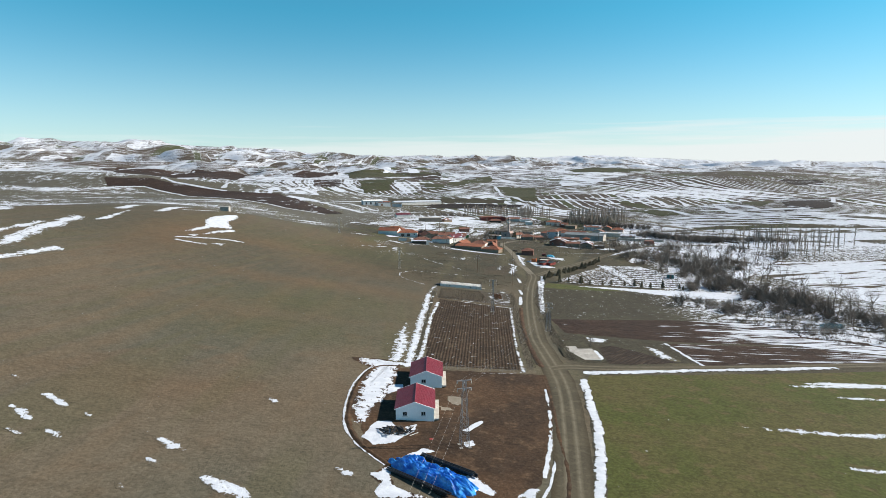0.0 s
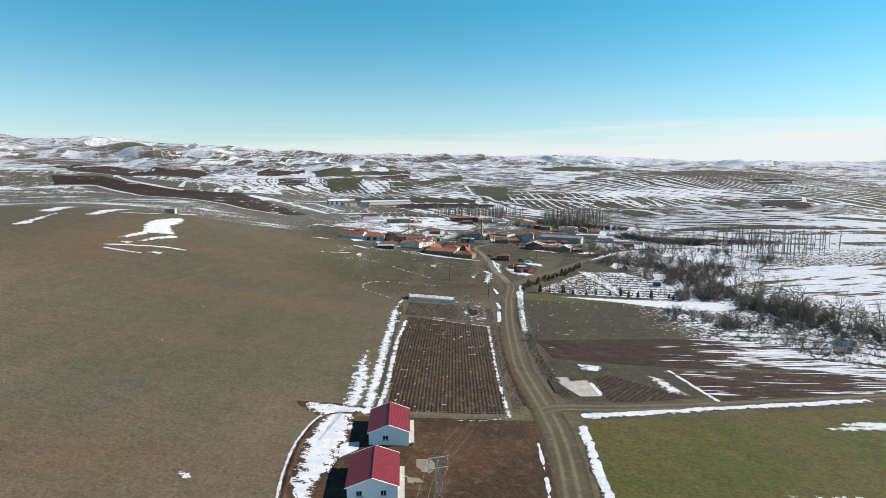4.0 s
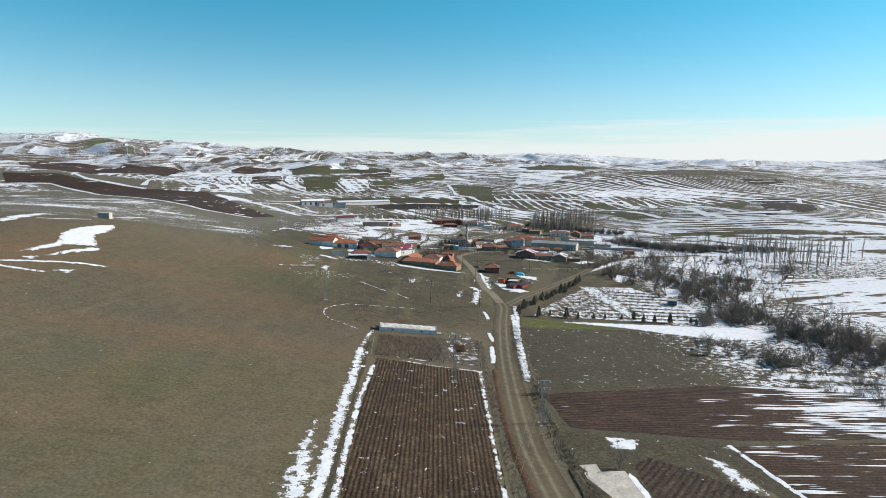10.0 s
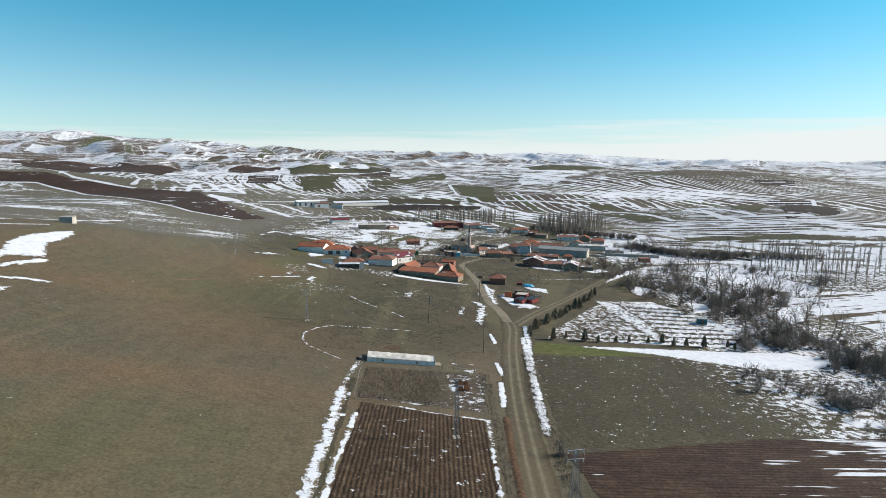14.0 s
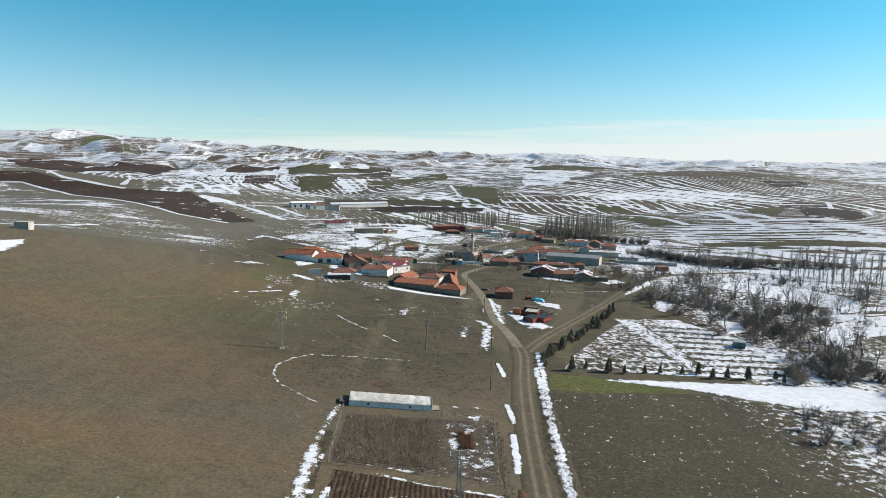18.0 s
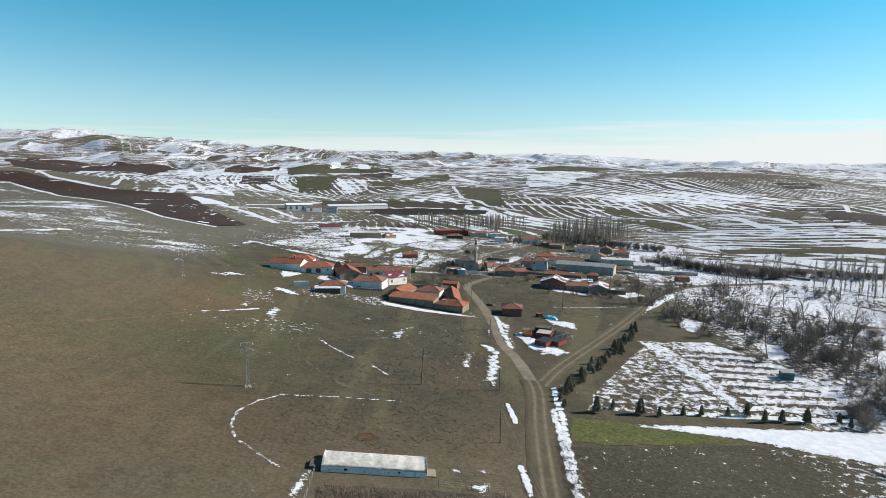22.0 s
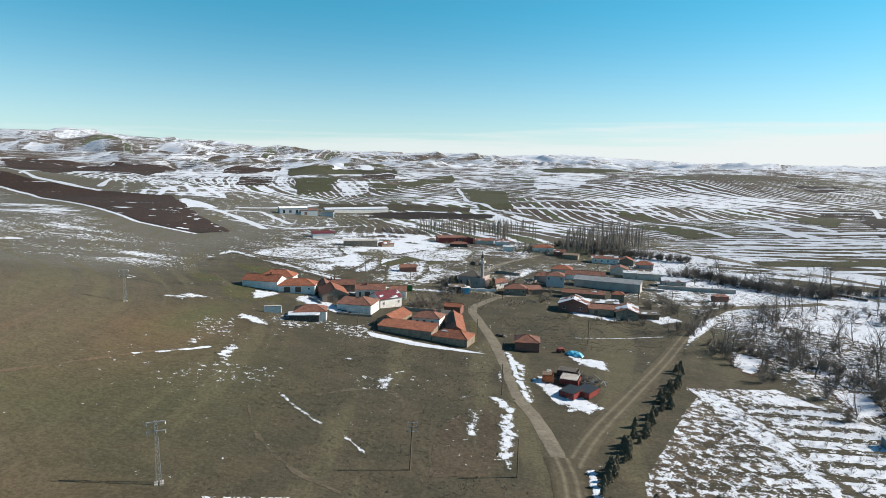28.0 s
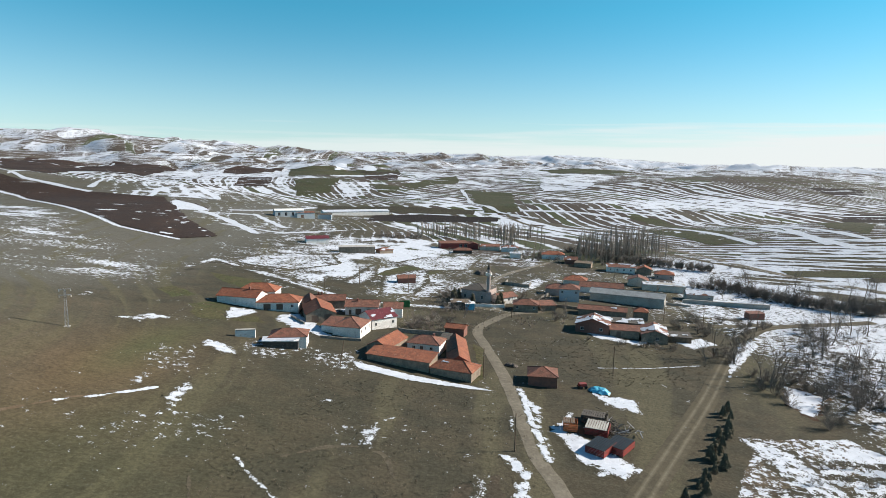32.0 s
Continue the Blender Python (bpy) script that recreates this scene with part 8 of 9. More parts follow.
wood_pole(-12.1, 327.2, 10.0, "dark wooden power pole with two crossarms and a transformer bracket", 3, 2.5)
wood_pole(8.3, 370.8, 8.5, "thin wooden pole beside the gravel lane", 0)
wood_pole(8.6, 329.0, 8.0, "thin wooden pole beside the road", 0)
wood_pole(6.6, 297.5, 8.0, "thin wooden pole beside the road", 0)
wood_pole(42.0, 425.8, 8.5, "thin wooden pole on the green", 0)
wood_pole(2.8, 414.2, 8.5, "wooden pole at the farm corner", 0)
wood_pole(-37.4, 411.0, 7.5, "leaning wooden pole before the farm", 0, 9)
wood_pole(-28.9, 520.2, 8.5, "wooden pole in the snow", 0)
wood_pole(-53.9, 534.0, 8.5, "wooden pole in the snow", 0)
wood_pole(16.0, 486.0, 8.5, "wooden pole by the lane", 1)
wood_pole(92.0, 487.0, 8.5, "wooden pole by the dirt track", 0)
wood_pole(-62.0, 497.0, 8.5, "wooden pole behind the western farm", 0)
wood_pole(80.5, 499.0, 8.5, "wooden pole by the warehouse", 0)


def pylon(x, y, h, turn, label, w0=0.85, w1=0.28):
    root = tagged(new("lattice_pylon"), label, "pylon", "lattice pylons")
    root.matrix_world = pose(x, y, ground_at(x, y), 0, 0, turn)
    bm, br = bmesh.new(), bmesh.new()
    corners = ((-1, -1), (1, -1), (1, 1), (-1, 1))
    n = 11
    def at(c, k):
        w = w0 + (w1 - w0) * k / n
        return (c[0] * w, c[1] * w, h * k / n)
    legs = []
    for c in corners:
        b = bmesh.new()
        bar(b, (c[0] * w0, c[1] * w0, -0.3), at(c, n), 0.042, 4, 0.034)
        legs.append(part("leg", b, M_STEEL, root))
    for k in range(n):
        for a, b in zip(corners, corners[1:] + corners[:1]):
            bar(br, at(a, k), at(b, k + 1), 0.014, 3)
            bar(br, at(b, k), at(a, k + 1), 0.014, 3)
            bar(br, at(a, k), at(b, k), 0.014, 3)
    part("bracing", br, M_STEEL, root)
    for z in (h - 0.2, h - 1.8):
        b = bmesh.new()
        box(b, -1.5, -0.08, z - 0.07, 1.5, 0.08, z + 0.07)
        arm = part("crossarm", b, M_STEEL, root)
        for u in (-1.4, 0.0, 1.4):
            b = turned([(z - 0.65, 0.05), (z - 0.5, 0.1), (z - 0.3, 0.07), (z - 0.08, 0.04)], 6)
            bmesh.ops.translate(b, verts=b.verts, vec=(u, 0.14, 0))
            part("insulator", b, M_WHITE, arm)
    for c in corners:
        b = bmesh.new()
        box(b, c[0] * w0 - 0.3, c[1] * w0 - 0.3, -0.5, c[0] * w0 + 0.3, c[1] * w0 + 0.3, 0.15)
        part("footing", b, M_CONC, root)
    return root


pylon(-6.2, 111.5, 13.6, 20, "grey steel lattice power pylon in the bare yard")


def wire(a, b, sag, r=0.009):
    bm = bmesh.new()
    a, b = Vector(a), Vector(b)
    prev = a
    for k in range(1, 25):
        t = k / 24
        q = a.lerp(b, t) - Vector((0, 0, 4 * sag * t * (1 - t)))
        bar(bm, prev, q, r, 3)
        prev = q
    me = bpy.data.meshes.new("power_line")
    bm.to_mesh(me)
    bm.free()
    me.materials.append(M_STEEL)
    return tagged(new("power_line", me), "thin grey overhead power line between pylons", "wire", "power lines")


pylon(17.6, 209.4, 10.3, 12, "grey steel lattice power pylon at the road side")
pylon(-2.3, 233.1, 13, 12, "slim grey lattice mast at the edge of the ploughed field", 0.45, 0.18)
z1, z2, z3 = ground_at(-6.2, 111.5) + 13.0, ground_at(17.6, 209.4) + 10.3 - 0.6, ground_at(6.6, 297.5) + 7.9
for u in (-1.4, 0.0, 1.4):
    wire((-6.2 + u, 111.5, z1), (17.6 + u, 209.4, z2), 2.2)
    wire((17.6 + u, 209.4, z2), (6.6 + u * 0.1, 297.5, z3 - abs(u) * 0.2), 1.4)
    wire((-6.2 + u, 111.5, z1), (-17 + u, 8.0, ground_at(-17, 8) + 13.0), 2.6)
pylon(-52.7, 311.7, 11.0, 25, "slim grey lattice mast on the meadow", 0.42, 0.16)
pylon(-110.2, 404.2, 10.5, 25, "slim grey lattice mast on the slope", 0.42, 0.16)
pylon(-17.0, 8.0, 13.6, 5, "grey steel lattice power pylon behind the yard")


# ---- yard clutter ----
def heap(name, label, cx, cy, rx, ry, h, mat, turn=0.0, n=26, seed=0, category="heap", jag=0.5, lift=0.02):
    """A lumpy mound with creases."""
    root_me, g = None, np.linspace(-1, 1, n)
    X, Y = np.meshgrid(g, g)
    r = np.sqrt(X ** 2 + Y ** 2)
    a = radians(turn)
    wx, wy = cx + (X * rx) * math.cos(a) - (Y * ry) * math.sin(a), cy + (X * rx) * math.sin(a) + (Y * ry) * math.cos(a)
    edge = 1 + 0.16 * (rough(X * 3 + seed, Y * 3, 1.0, seed) - 0.5) * 2
    body = np.clip(1 - (np.maximum(np.abs(X), np.abs(Y)) * 0.6 + r * 0.4) / edge, 0, 1)
    Z = surface(wx, wy) + lift - 0.12 + h * np.minimum(1, body * 2.6) ** 0.7 * (1 - jag * 0.55 + jag * np.abs(2 * rough(X * 3.2 + seed * 3, Y * 5.0, 1.0, seed + 2) - 1) + 0.35 * jag * rough(X * 14, Y * 10, 1.0, seed + 6))
    keep = (body[:-1, :-1] > 0) & (body[1:, 1:] > 0)
    me, _ = sheet(name, wx, wy, Z, keep)
    me.materials.append(mat)
    return tagged(new(name, me), label, category)


heap("tarpaulin", "stack of building material under a crumpled bright blue tarpaulin", -11.2, 98.6, 9.3, 2.9, 1.7, M_TARP_BLUE, -33, 110, 3, "tarpaulin", 1.0)
patch("bare_patch", [(-12.4, 137), (-8.2, 137.5), (-7.4, 134.6), (-8.6, 131.4), (-11.6, 133.8)], M_GRAVEL, "pale dried patch of sandy soil", 0.075, 0.5, 0.9, 2.0, category="soil")
patch("bare_patch", [(-13.2, 130.6), (-10.2, 130.2), (-9.6, 128.6), (-12.4, 128.0)], M_GRAVEL, "pale dried patch of sandy soil", 0.075, 0.5, 0.7, 2.0, category="soil")
M_BLACK = material("black_plastic_pipe", (0.012, 0.012, 0.013), (0.02, 0.02, 0.022), 1.0, 0.5)


def pipes(x, y, turn, length, n, label, mat, r=0.14, seed=0):
    rng = random.Random(seed)
    root = tagged(new("pipe_stack"), label, "pipes")
    root.matrix_world = pose(x, y, ground_at(x, y), 0, 0, turn)
    for k in range(n):
        bm = bmesh.new()
        row, col = k % 3, k // 3
        v = col * 0.3 + (row % 2) * 0.15
        off = rng.uniform(-0.6, 0.6)
        bar(bm, (off - length / 2, v, 0.16 + row * 0.25), (off + length / 2, v + rng.gauss(0, 0.08), 0.16 + row * 0.25), r, 7)
        part("pipe", bm, mat, root)
    return root


pipes(-8.8, 102.3, -33, 12, 9, "black plastic pipes lying behind the blue tarpaulin", M_BLACK, seed=1)
pipes(-13.6, 95.6, -33, 13, 9, "black plastic pipes lying before the blue tarpaulin", M_BLACK, seed=2)
junk = tagged(new("scrap_pile"), "heap of black hoses and offcuts on the snow", "scrap")
junk.matrix_world = pose(-20.0, 114.6, ground_at(-20, 114.6))
rng = random.Random(5)
for k in range(110):
    bm = bmesh.new()
    a = Vector((rng.gauss(0, 1.5), rng.gauss(0, 0.95), rng.uniform(0.05, 0.9)))
    w = rng.uniform(0, 3.1)
    bar(bm, a, a + Vector((math.cos(w), math.sin(w), rng.uniform(-0.25, 0.25))) * rng.uniform(0.6, 1.7), rng.uniform(0.06, 0.16), 6)
    part("offcut", bm, (M_BLACK, M_BLACK, M_DARK, M_WOOD)[k % 4], junk)
plank = tagged(new("plank", bpy.data.meshes.new("plank")), "pale timber plank on the bare soil", "plank")
bm = bmesh.new()
box(bm, -1.1, -0.1, 0.0, 1.1, 0.1, 0.07)
bm.to_mesh(plank.data)
bm.free()
plank.data.materials.append(M_FRAME)
plank.matrix_world = pose(-16.6, 114.6, ground_at(-16.6, 114.6) + 0.06, 0, 0, 48)
patch("red_rag", [(-13.4, 112.8), (-12.5, 112.9), (-12.4, 113.6), (-13.2, 113.7)], M_RUST, "small red rag on the soil", 0.08, 0.15, 0.1, 0.5, 0.06, category="rag", kind="")

# earth bank and ditch round the yard
BERM = smooth_line([(-27, 155.5), (-32.4, 152.9), (-34.1, 141.5), (-33.1, 128.6), (-30.6, 116.8), (-25.8, 108.0), (-19.0, 101.0)])
patch("earth_bank", None, M_RED_SOIL, "low curved bank of dug earth round the yard", 0.02, 0.3, 0.3, 1.5, 0.32, line=BERM, width=1.5, edge=0.7, category="bank")
patch("snow_strip", None, M_SNOW, "thin snow line on the outer side of the bank", 0.08, 0.3, 0.25, 1.5, 0.06, line=[(x - 1.0, y) for x, y in BERM], width=0.6, category="snow", kind="stuff", seed=55)
BANK2 = smooth_line([(12.6, 92), (14.0, 104), (15.0 - 1.2, 120), (14.9 - 1.0, 140), (13.0, 157)])
patch("earth_bank", None, M_RED_SOIL, "bank of dug earth between yard and road", 0.02, 0.3, 0.25, 2.5, 0.14, line=[(x - 0.9, y) for x, y in BANK2], width=1.3, edge=0.6, category="bank")
M_CLAY = land("orange_clay", ((0.105, 0.060, 0.036), (0.085, 0.050, 0.032), (0.125, 0.076, 0.045)), 0.15, rel=0.6)
patch("earth_bank", None, M_CLAY, "raw reddish clay bank along the road ditch", 0.03, 0.35, 0.3, 3.0, 0.18, line=smooth_line([(9.3, 246), (8.9, 220), (9.6, 195), (11.2, 176), (12.6, 166)]), width=2.0, edge=0.8, category="bank")
# the ditch isn't dug: its shade is put into the colour of this strip
M_DITCH_SHADE = land("ditch_shade_soil", ((0.046, 0.036, 0.027), (0.036, 0.028, 0.022), (0.060, 0.047, 0.035)), 0.2, rel=0.8)
patch("ditch", None, M_DITCH_SHADE, "narrow strip of dark soil painted for the shaded ditch between bank and road", 0.075, 0.3, 0.25, 2.0, line=smooth_line([(8.9, 245.6), (8.9, 232.4), (8.5, 216.9), (8.9, 200.9), (10.0, 185.7), (10.8, 174.6), (11.3, 167.9)]), width=1.0, category="ditch")
patch("track", None, M_WORN, "worn grey-brown strip beside the ploughed field", 0.05, 0.5, 0.3, 3.0, line=smooth_line([(6.9, 262), (7.3, 240), (7.4, 215), (8.0, 190), (9.3, 163)]), width=2.0, category="track")
patch("track", None, M_STUBBLE, "rutted grassy farm track", 0.05, 0.6, 0.4, 3.0, line=smooth_line([(-22, 158), (-24.4, 178), (-26.2, 205), (-27.8, 232), (-29.3, 262)]), width=3.0, snow=0.3, category="track")

# concrete pad
pad = tagged(new("concrete_pad"), "bare square concrete foundation slab in the rough plot", "slab")
pz = ground_at(26.5, 182.5)
pad.matrix_world = pose(26.3, 182.3, pz, 0, 0, 6)
bm = bmesh.new()
box(bm, -4.0, -5.6, -0.6, 4.0, 5.6, 0.22)
bmesh.ops.bevel(bm, geom=bm.edges[:], offset=0.05, segments=1, affect="EDGES")
part("slab", bm, M_CONC, pad)
bm = bmesh.new()
box(bm, -4.3, 5.62, -0.6, -0.5, 8.6, 0.12)
part("step_slab", bm, M_CONC, pad)
heap("spoil_mound", "low mound of dug soil at the slab edge", 20.3, 183.0, 1.2, 6.5, 0.4, M_STUBBLE, 4, 22, 8, "heap")
M_CURL = land("turned_soil", ((0.058, 0.041, 0.031), (0.046, 0.033, 0.026), (0.072, 0.052, 0.040)), 0.08, rows=(1.3, 35), rel=0.8, furrow=0.2)
patch("field_turned", [(31.8, 192), (37, 196.0), (45, 190), (54.5, 180.7), (40, 175), (32.6, 174.2)], M_CURL, "freshly turned dark soil with curved furrows", 0.055, 0.8, 0.6, 3.0)

# ---- sheeted animal shed beside the garden ----
shed = tagged(new("polytunnel_shed"), "long low animal shed with white sheeting over concrete walls", "shed")
sx, sy = -27.5, 277.4
shed.matrix_world = pose(sx, sy, ground_at(sx, sy) + 0.1, 0, 5.33, 5.40)
L_, W_ = 19.4, 6.2
bm = bmesh.new()
wall_face(bm, (0, 0), (L_, 0), -0.4, 0.95, [(4.2, 4.8, 0.3, 0.8), (14.0, 14.5, 0.3, 0.8)])
wall_face(bm, (L_, 0), (L_, W_), -0.4, 0.95, [(2.4, 3.8, 0.0, 0.9)])
wall_face(bm, (L_, W_), (0, W_), -0.4, 0.95, [])
wall_face(bm, (0, W_), (0, 0), -0.4, 0.95, [(2.4, 3.8, 0.0, 0.9)])
part("wall", bm, M_WHITE, shed)
n, k = 34, 9
bm = bmesh.new()
grid = []
for i in range(n + 1):
    ring = []
    for j in range(k + 1):
        u, v = L_ * i / n, W_ * j / k
        sag = 0.10 * math.cos(i / n * 6.2832 * 7) + 0.07 * noise.noise(Vector((u * 0.6, v * 0.8, 2.0)))
        z = 0.95 + 0.75 * math.sin(math.pi * j / k) ** 0.8 + sag * math.sin(math.pi * j / k)
        ring.append(bm.verts.new((u, v, z)))
    grid.append(ring)
for i in range(n):
    for j in range(k):
        bm.faces.new((grid[i][j], grid[i + 1][j], grid[i + 1][j + 1], grid[i][j + 1]))
bmesh.ops.solidify(bm, geom=bm.faces[:], thickness=0.04)
part("sheeting", bm, M_TARP_WHITE, shed, "sagging white plastic sheeting", True)
bm = bmesh.new()
for u in (0.05, L_ - 0.05):
    for j in range(k):
        bar(bm, (u, W_ * j / k, 1.05 + 0.75 * math.sin(math.pi * j / k) ** 0.8), (u, W_ * (j + 1) / k, 1.05 + 0.75 * math.sin(math.pi * (j + 1) / k) ** 0.8), 0.06, 5)
part("hoop", bm, M_STEEL, shed)
bm = bmesh.new()
box(bm, -2.2, 0.5, -0.4, -0.15, 3.4, 0.6)
part("trough", bm, M_DARK, shed, "dark junk stacked at the shed end")
bm = bmesh.new()
box(bm, L_ + 0.1, 0.4, -0.6, L_ + 1.8, 3.2, 0.1)
part("doorstep", bm, M_GRAVEL, shed)
heap("haystack", "collapsed rusty-brown heap of old straw", -0.6, 264.5, 1.4, 3.6, 0.55, M_CLAY, 10, 30, 4, "straw", 1.0)
water = turned([(0.0, 0.0), (0.0, 0.6), (0.5, 0.65), (0.5, 0.55), (0.4, 0.5)], 12)
tub = tagged(new("tub"), "round pale plastic tub on the ground", "tub")
tub.matrix_world = pose(-0.2, 268.2, ground_at(-0.2, 268.2))
part("shell", water, M_TARP_WHITE, tub)


def tyre(x, y, label):
    root = tagged(new("tyre"), label, "tyre")
    root.matrix_world = pose(x, y, ground_at(x, y) + 0.42, 78, 0, 20)
    bm = bmesh.new()
    ring = [[bm.verts.new(((0.42 + 0.13 * math.cos(b)) * math.cos(a), (0.42 + 0.13 * math.cos(b)) * math.sin(a), 0.13 * math.sin(b))) for b in [6.2832 * j / 6 for j in range(6)]] for a in [6.2832 * i / 16 for i in range(16)]]
    for i in range(16):
        for j in range(6):
            bm.faces.new((ring[i][j], ring[(i + 1) % 16][j], ring[(i + 1) % 16][(j + 1) % 6], ring[i][(j + 1) % 6]))
    part("tread", bm, M_BLACK, root, smooth=True)


tyre(-9.2, 249.4, "old black tyre at the garden fence")


# ---- fences ----
def fence(line, gap, h, label, mat, rails=3, r=0.05):
    root = tagged(new("fence"), label, "fence")
    pts, (x0, y0) = [], line[0]
    root.matrix_world = pose(x0, y0, ground_at(x0, y0))
    for (ax, ay), (bx, by) in zip(line, line[1:]):
        n = max(1, round(math.hypot(bx - ax, by - ay) / gap))
        pts += [(ax + (bx - ax) * k / n, ay + (by - ay) * k / n) for k in range(n)]
    pts.append(line[-1])
    z0 = ground_at(x0, y0)
    loc = [Vector((x - x0, y - y0, ground_at(x, y) - z0)) for x, y in pts]
    for p in loc:
        bm = bmesh.new()
        bar(bm, p - Vector((0, 0, 0.3)), p + Vector((0, 0, h)), r, 5)
        part("post", bm, mat, root)
    for k in range(rails):
        bm = bmesh.new()
        z = h * (k + 0.7) / rails
        for a, b in zip(loc, loc[1:]):
            bar(bm, a + Vector((0, 0, z)), b + Vector((0, 0, z)), 0.012, 3)
        part("fence_wire", bm, M_STEEL, root)
    return root


fence([(-19.6, 156.6), (-5, 157.8), (7.6, 159.8)], 3.0, 1.3, "thin wire fence on concrete posts below the ploughed field", M_CONC)
fence([(-26.5, 249.6), (-9, 249.0), (5.2, 247.4)], 3.5, 1.2, "wire fence between garden and ploughed field", M_WOOD)
fence([(6.0, 276.5), (5.8, 262), (5.2, 247.4)], 3.0, 1.3, "wire fence along the garden", M_WOOD)
fence([(-6, 276.8), (6.0, 276.5)], 3.0, 1.2, "wire fence behind the garden", M_WOOD)
fence([(-28.5, 277), (-27.5, 262), (-26.5, 249.6)], 3.0, 1.2, "leaning wire fence along the farm track", M_WOOD)


# ---- crates, trailer and tarpaulin by the lane ----
def crate(x, y, turn, l, w, h, label, mat, top):
    root = tagged(new("slatted_crate"), label, "crate", "wooden crates by the lane")
    root.matrix_world = pose(x, y, ground_at(x, y), 0, 0, turn)
    for k in range(5):
        z = 0.1 + k * (h - 0.1) / 5
        for x0, y0, x1, y1 in ((0, 0, l, 0.06), (0, w - 0.06, l, w), (0, 0.07, 0.06, w - 0.07), (l - 0.06, 0.07, l, w - 0.07)):
            bm = bmesh.new()
            box(bm, x0, y0, z, x1, y1, z + (h - 0.1) / 5 - 0.07)
            part("slat", bm, mat, root)
    for px_, py_ in ((0.07, 0.07), (l - 0.19, 0.07), (0.07, w - 0.19), (l - 0.19, w - 0.19)):
        bm = bmesh.new()
        box(bm, px_, py_, -0.5, px_ + 0.12, py_ + 0.12, h)
        part("corner_post", bm, M_DARK, root)
    for k in range(int(l / 0.55)):
        bm = bmesh.new()
        box(bm, k * 0.55, -0.1, h + 0.02, k * 0.55 + 0.45, w + 0.1, h + 0.12)
        part("lid_board", bm, top, root)
    return root


crate(23.6, 373.7, -38, 4.4, 6.0, 1.6, "dark red slatted crate with a black slatted lid", M_RUST, M_BLACK)
crate(28.0, 375.2, -38, 4.4, 6.0, 1.6, "red slatted wagon body with a dark lid", M_RUST, M_BLACK)
crate(25.2, 382.6, -20, 5.2, 5.0, 1.7, "dark red crate with a pale weathered lid", M_RUST, M_CONC)
crate(25.5, 389.0, -20, 6.0, 3.6, 1.9, "dark slatted crate behind the others", M_DARK, M_DARK)
crate(20.4, 383.0, -8, 3.2, 3.0, 2.2, "bright orange wooden trailer body", M_ORANGE, M_WOOD)
rng = random.Random(11)
scrap = tagged(new("scrap_pile"), "tangled heap of dark metal frames and timber", "scrap")
scrap.matrix_world = pose(33.0, 384.5, ground_at(33.0, 384.5))
for k in range(95):
    bm = bmesh.new()
    a = Vector((rng.gauss(0, 2.0), rng.gauss(0, 3.0), rng.uniform(0.1, 1.4)))
    w = rng.uniform(0, 3.1)
    bar(bm, a, a + Vector((math.cos(w), math.sin(w), rng.uniform(-0.3, 0.5))) * rng.uniform(1.0, 3.0), rng.uniform(0.05, 0.16), 4)
    part("beam", bm, (M_DARK, M_BLACK, M_DARK, M_STEEL)[k % 4], scrap)
heap("tarpaulin", "crumpled turquoise tarpaulin over a heap", 34.5, 410.0, 3.0, 2.0, 1.3, M_TARP_CYAN, -15, 24, 6, "tarpaulin", 0.8)
tractor = tagged(new("cart"), "small red farm cart with wheels", "cart")
tractor.matrix_world = pose(30.2, 411.8, ground_at(30.2, 411.8), 0, 0, 15)
bm = bmesh.new()
box(bm, -1.1, -0.7, 0.6, 1.1, 0.7, 1.5)
bmesh.ops.bevel(bm, geom=bm.edges[:], offset=0.08, segments=1, affect="EDGES")
part("body", bm, M_RUST, tractor)
for u in (-0.7, 0.7):
    for v in (-0.85, 0.85):
        bm = turned([(-0.12, 0.2), (-0.12, 0.45), (0.12, 0.45), (0.12, 0.2)], 12)
        bmesh.ops.transform(bm, matrix=pose(u, v, 0.45, 90), verts=bm.verts)
        part("wheel", bm, M_BLACK, tractor)
bm = bmesh.new()
bar(bm, (1.1, 0, 0.7), (2.6, 0, 0.3), 0.06, 5)
part("drawbar", bm, M_DARK, tractor)
heap("rubble_mound", "dark mound of old stove and rubble by the lane", 11.5, 425.5, 2.2, 1.4, 0.9, M_DARK, -20, 16, 12, "heap", 0.9)
container = tagged(new("container"), "green metal container with an open top in the village", "container")
container.matrix_world = pose(-29.8, 490.3, ground_at(-28, 491) + 0.05, 0, 0, 12)
for nm, b in (("side_panel", (0, 0, 0.1, 4.6, 0.08, 2.3)), ("side_panel", (0, 2.1, 0.1, 4.6, 2.18, 2.3)), ("end_panel", (0, 0.1, 0.1, 0.08, 2.08, 2.3)), ("end_panel", (4.52, 0.1, 0.1, 4.6, 2.08, 2.3)), ("floor_panel", (0.1, 0.1, -0.3, 4.5, 2.08, 0.12))):
    bm = bmesh.new()
    box(bm, *b)
    part(nm, bm, M_GREENP, container)
for k in range(7):
    bm = bmesh.new()
    box(bm, 0.3 + k * 0.65, -0.08, 0.1, 0.42 + k * 0.65, -0.005, 2.3)
    part("rib", bm, M_GREENP, container)


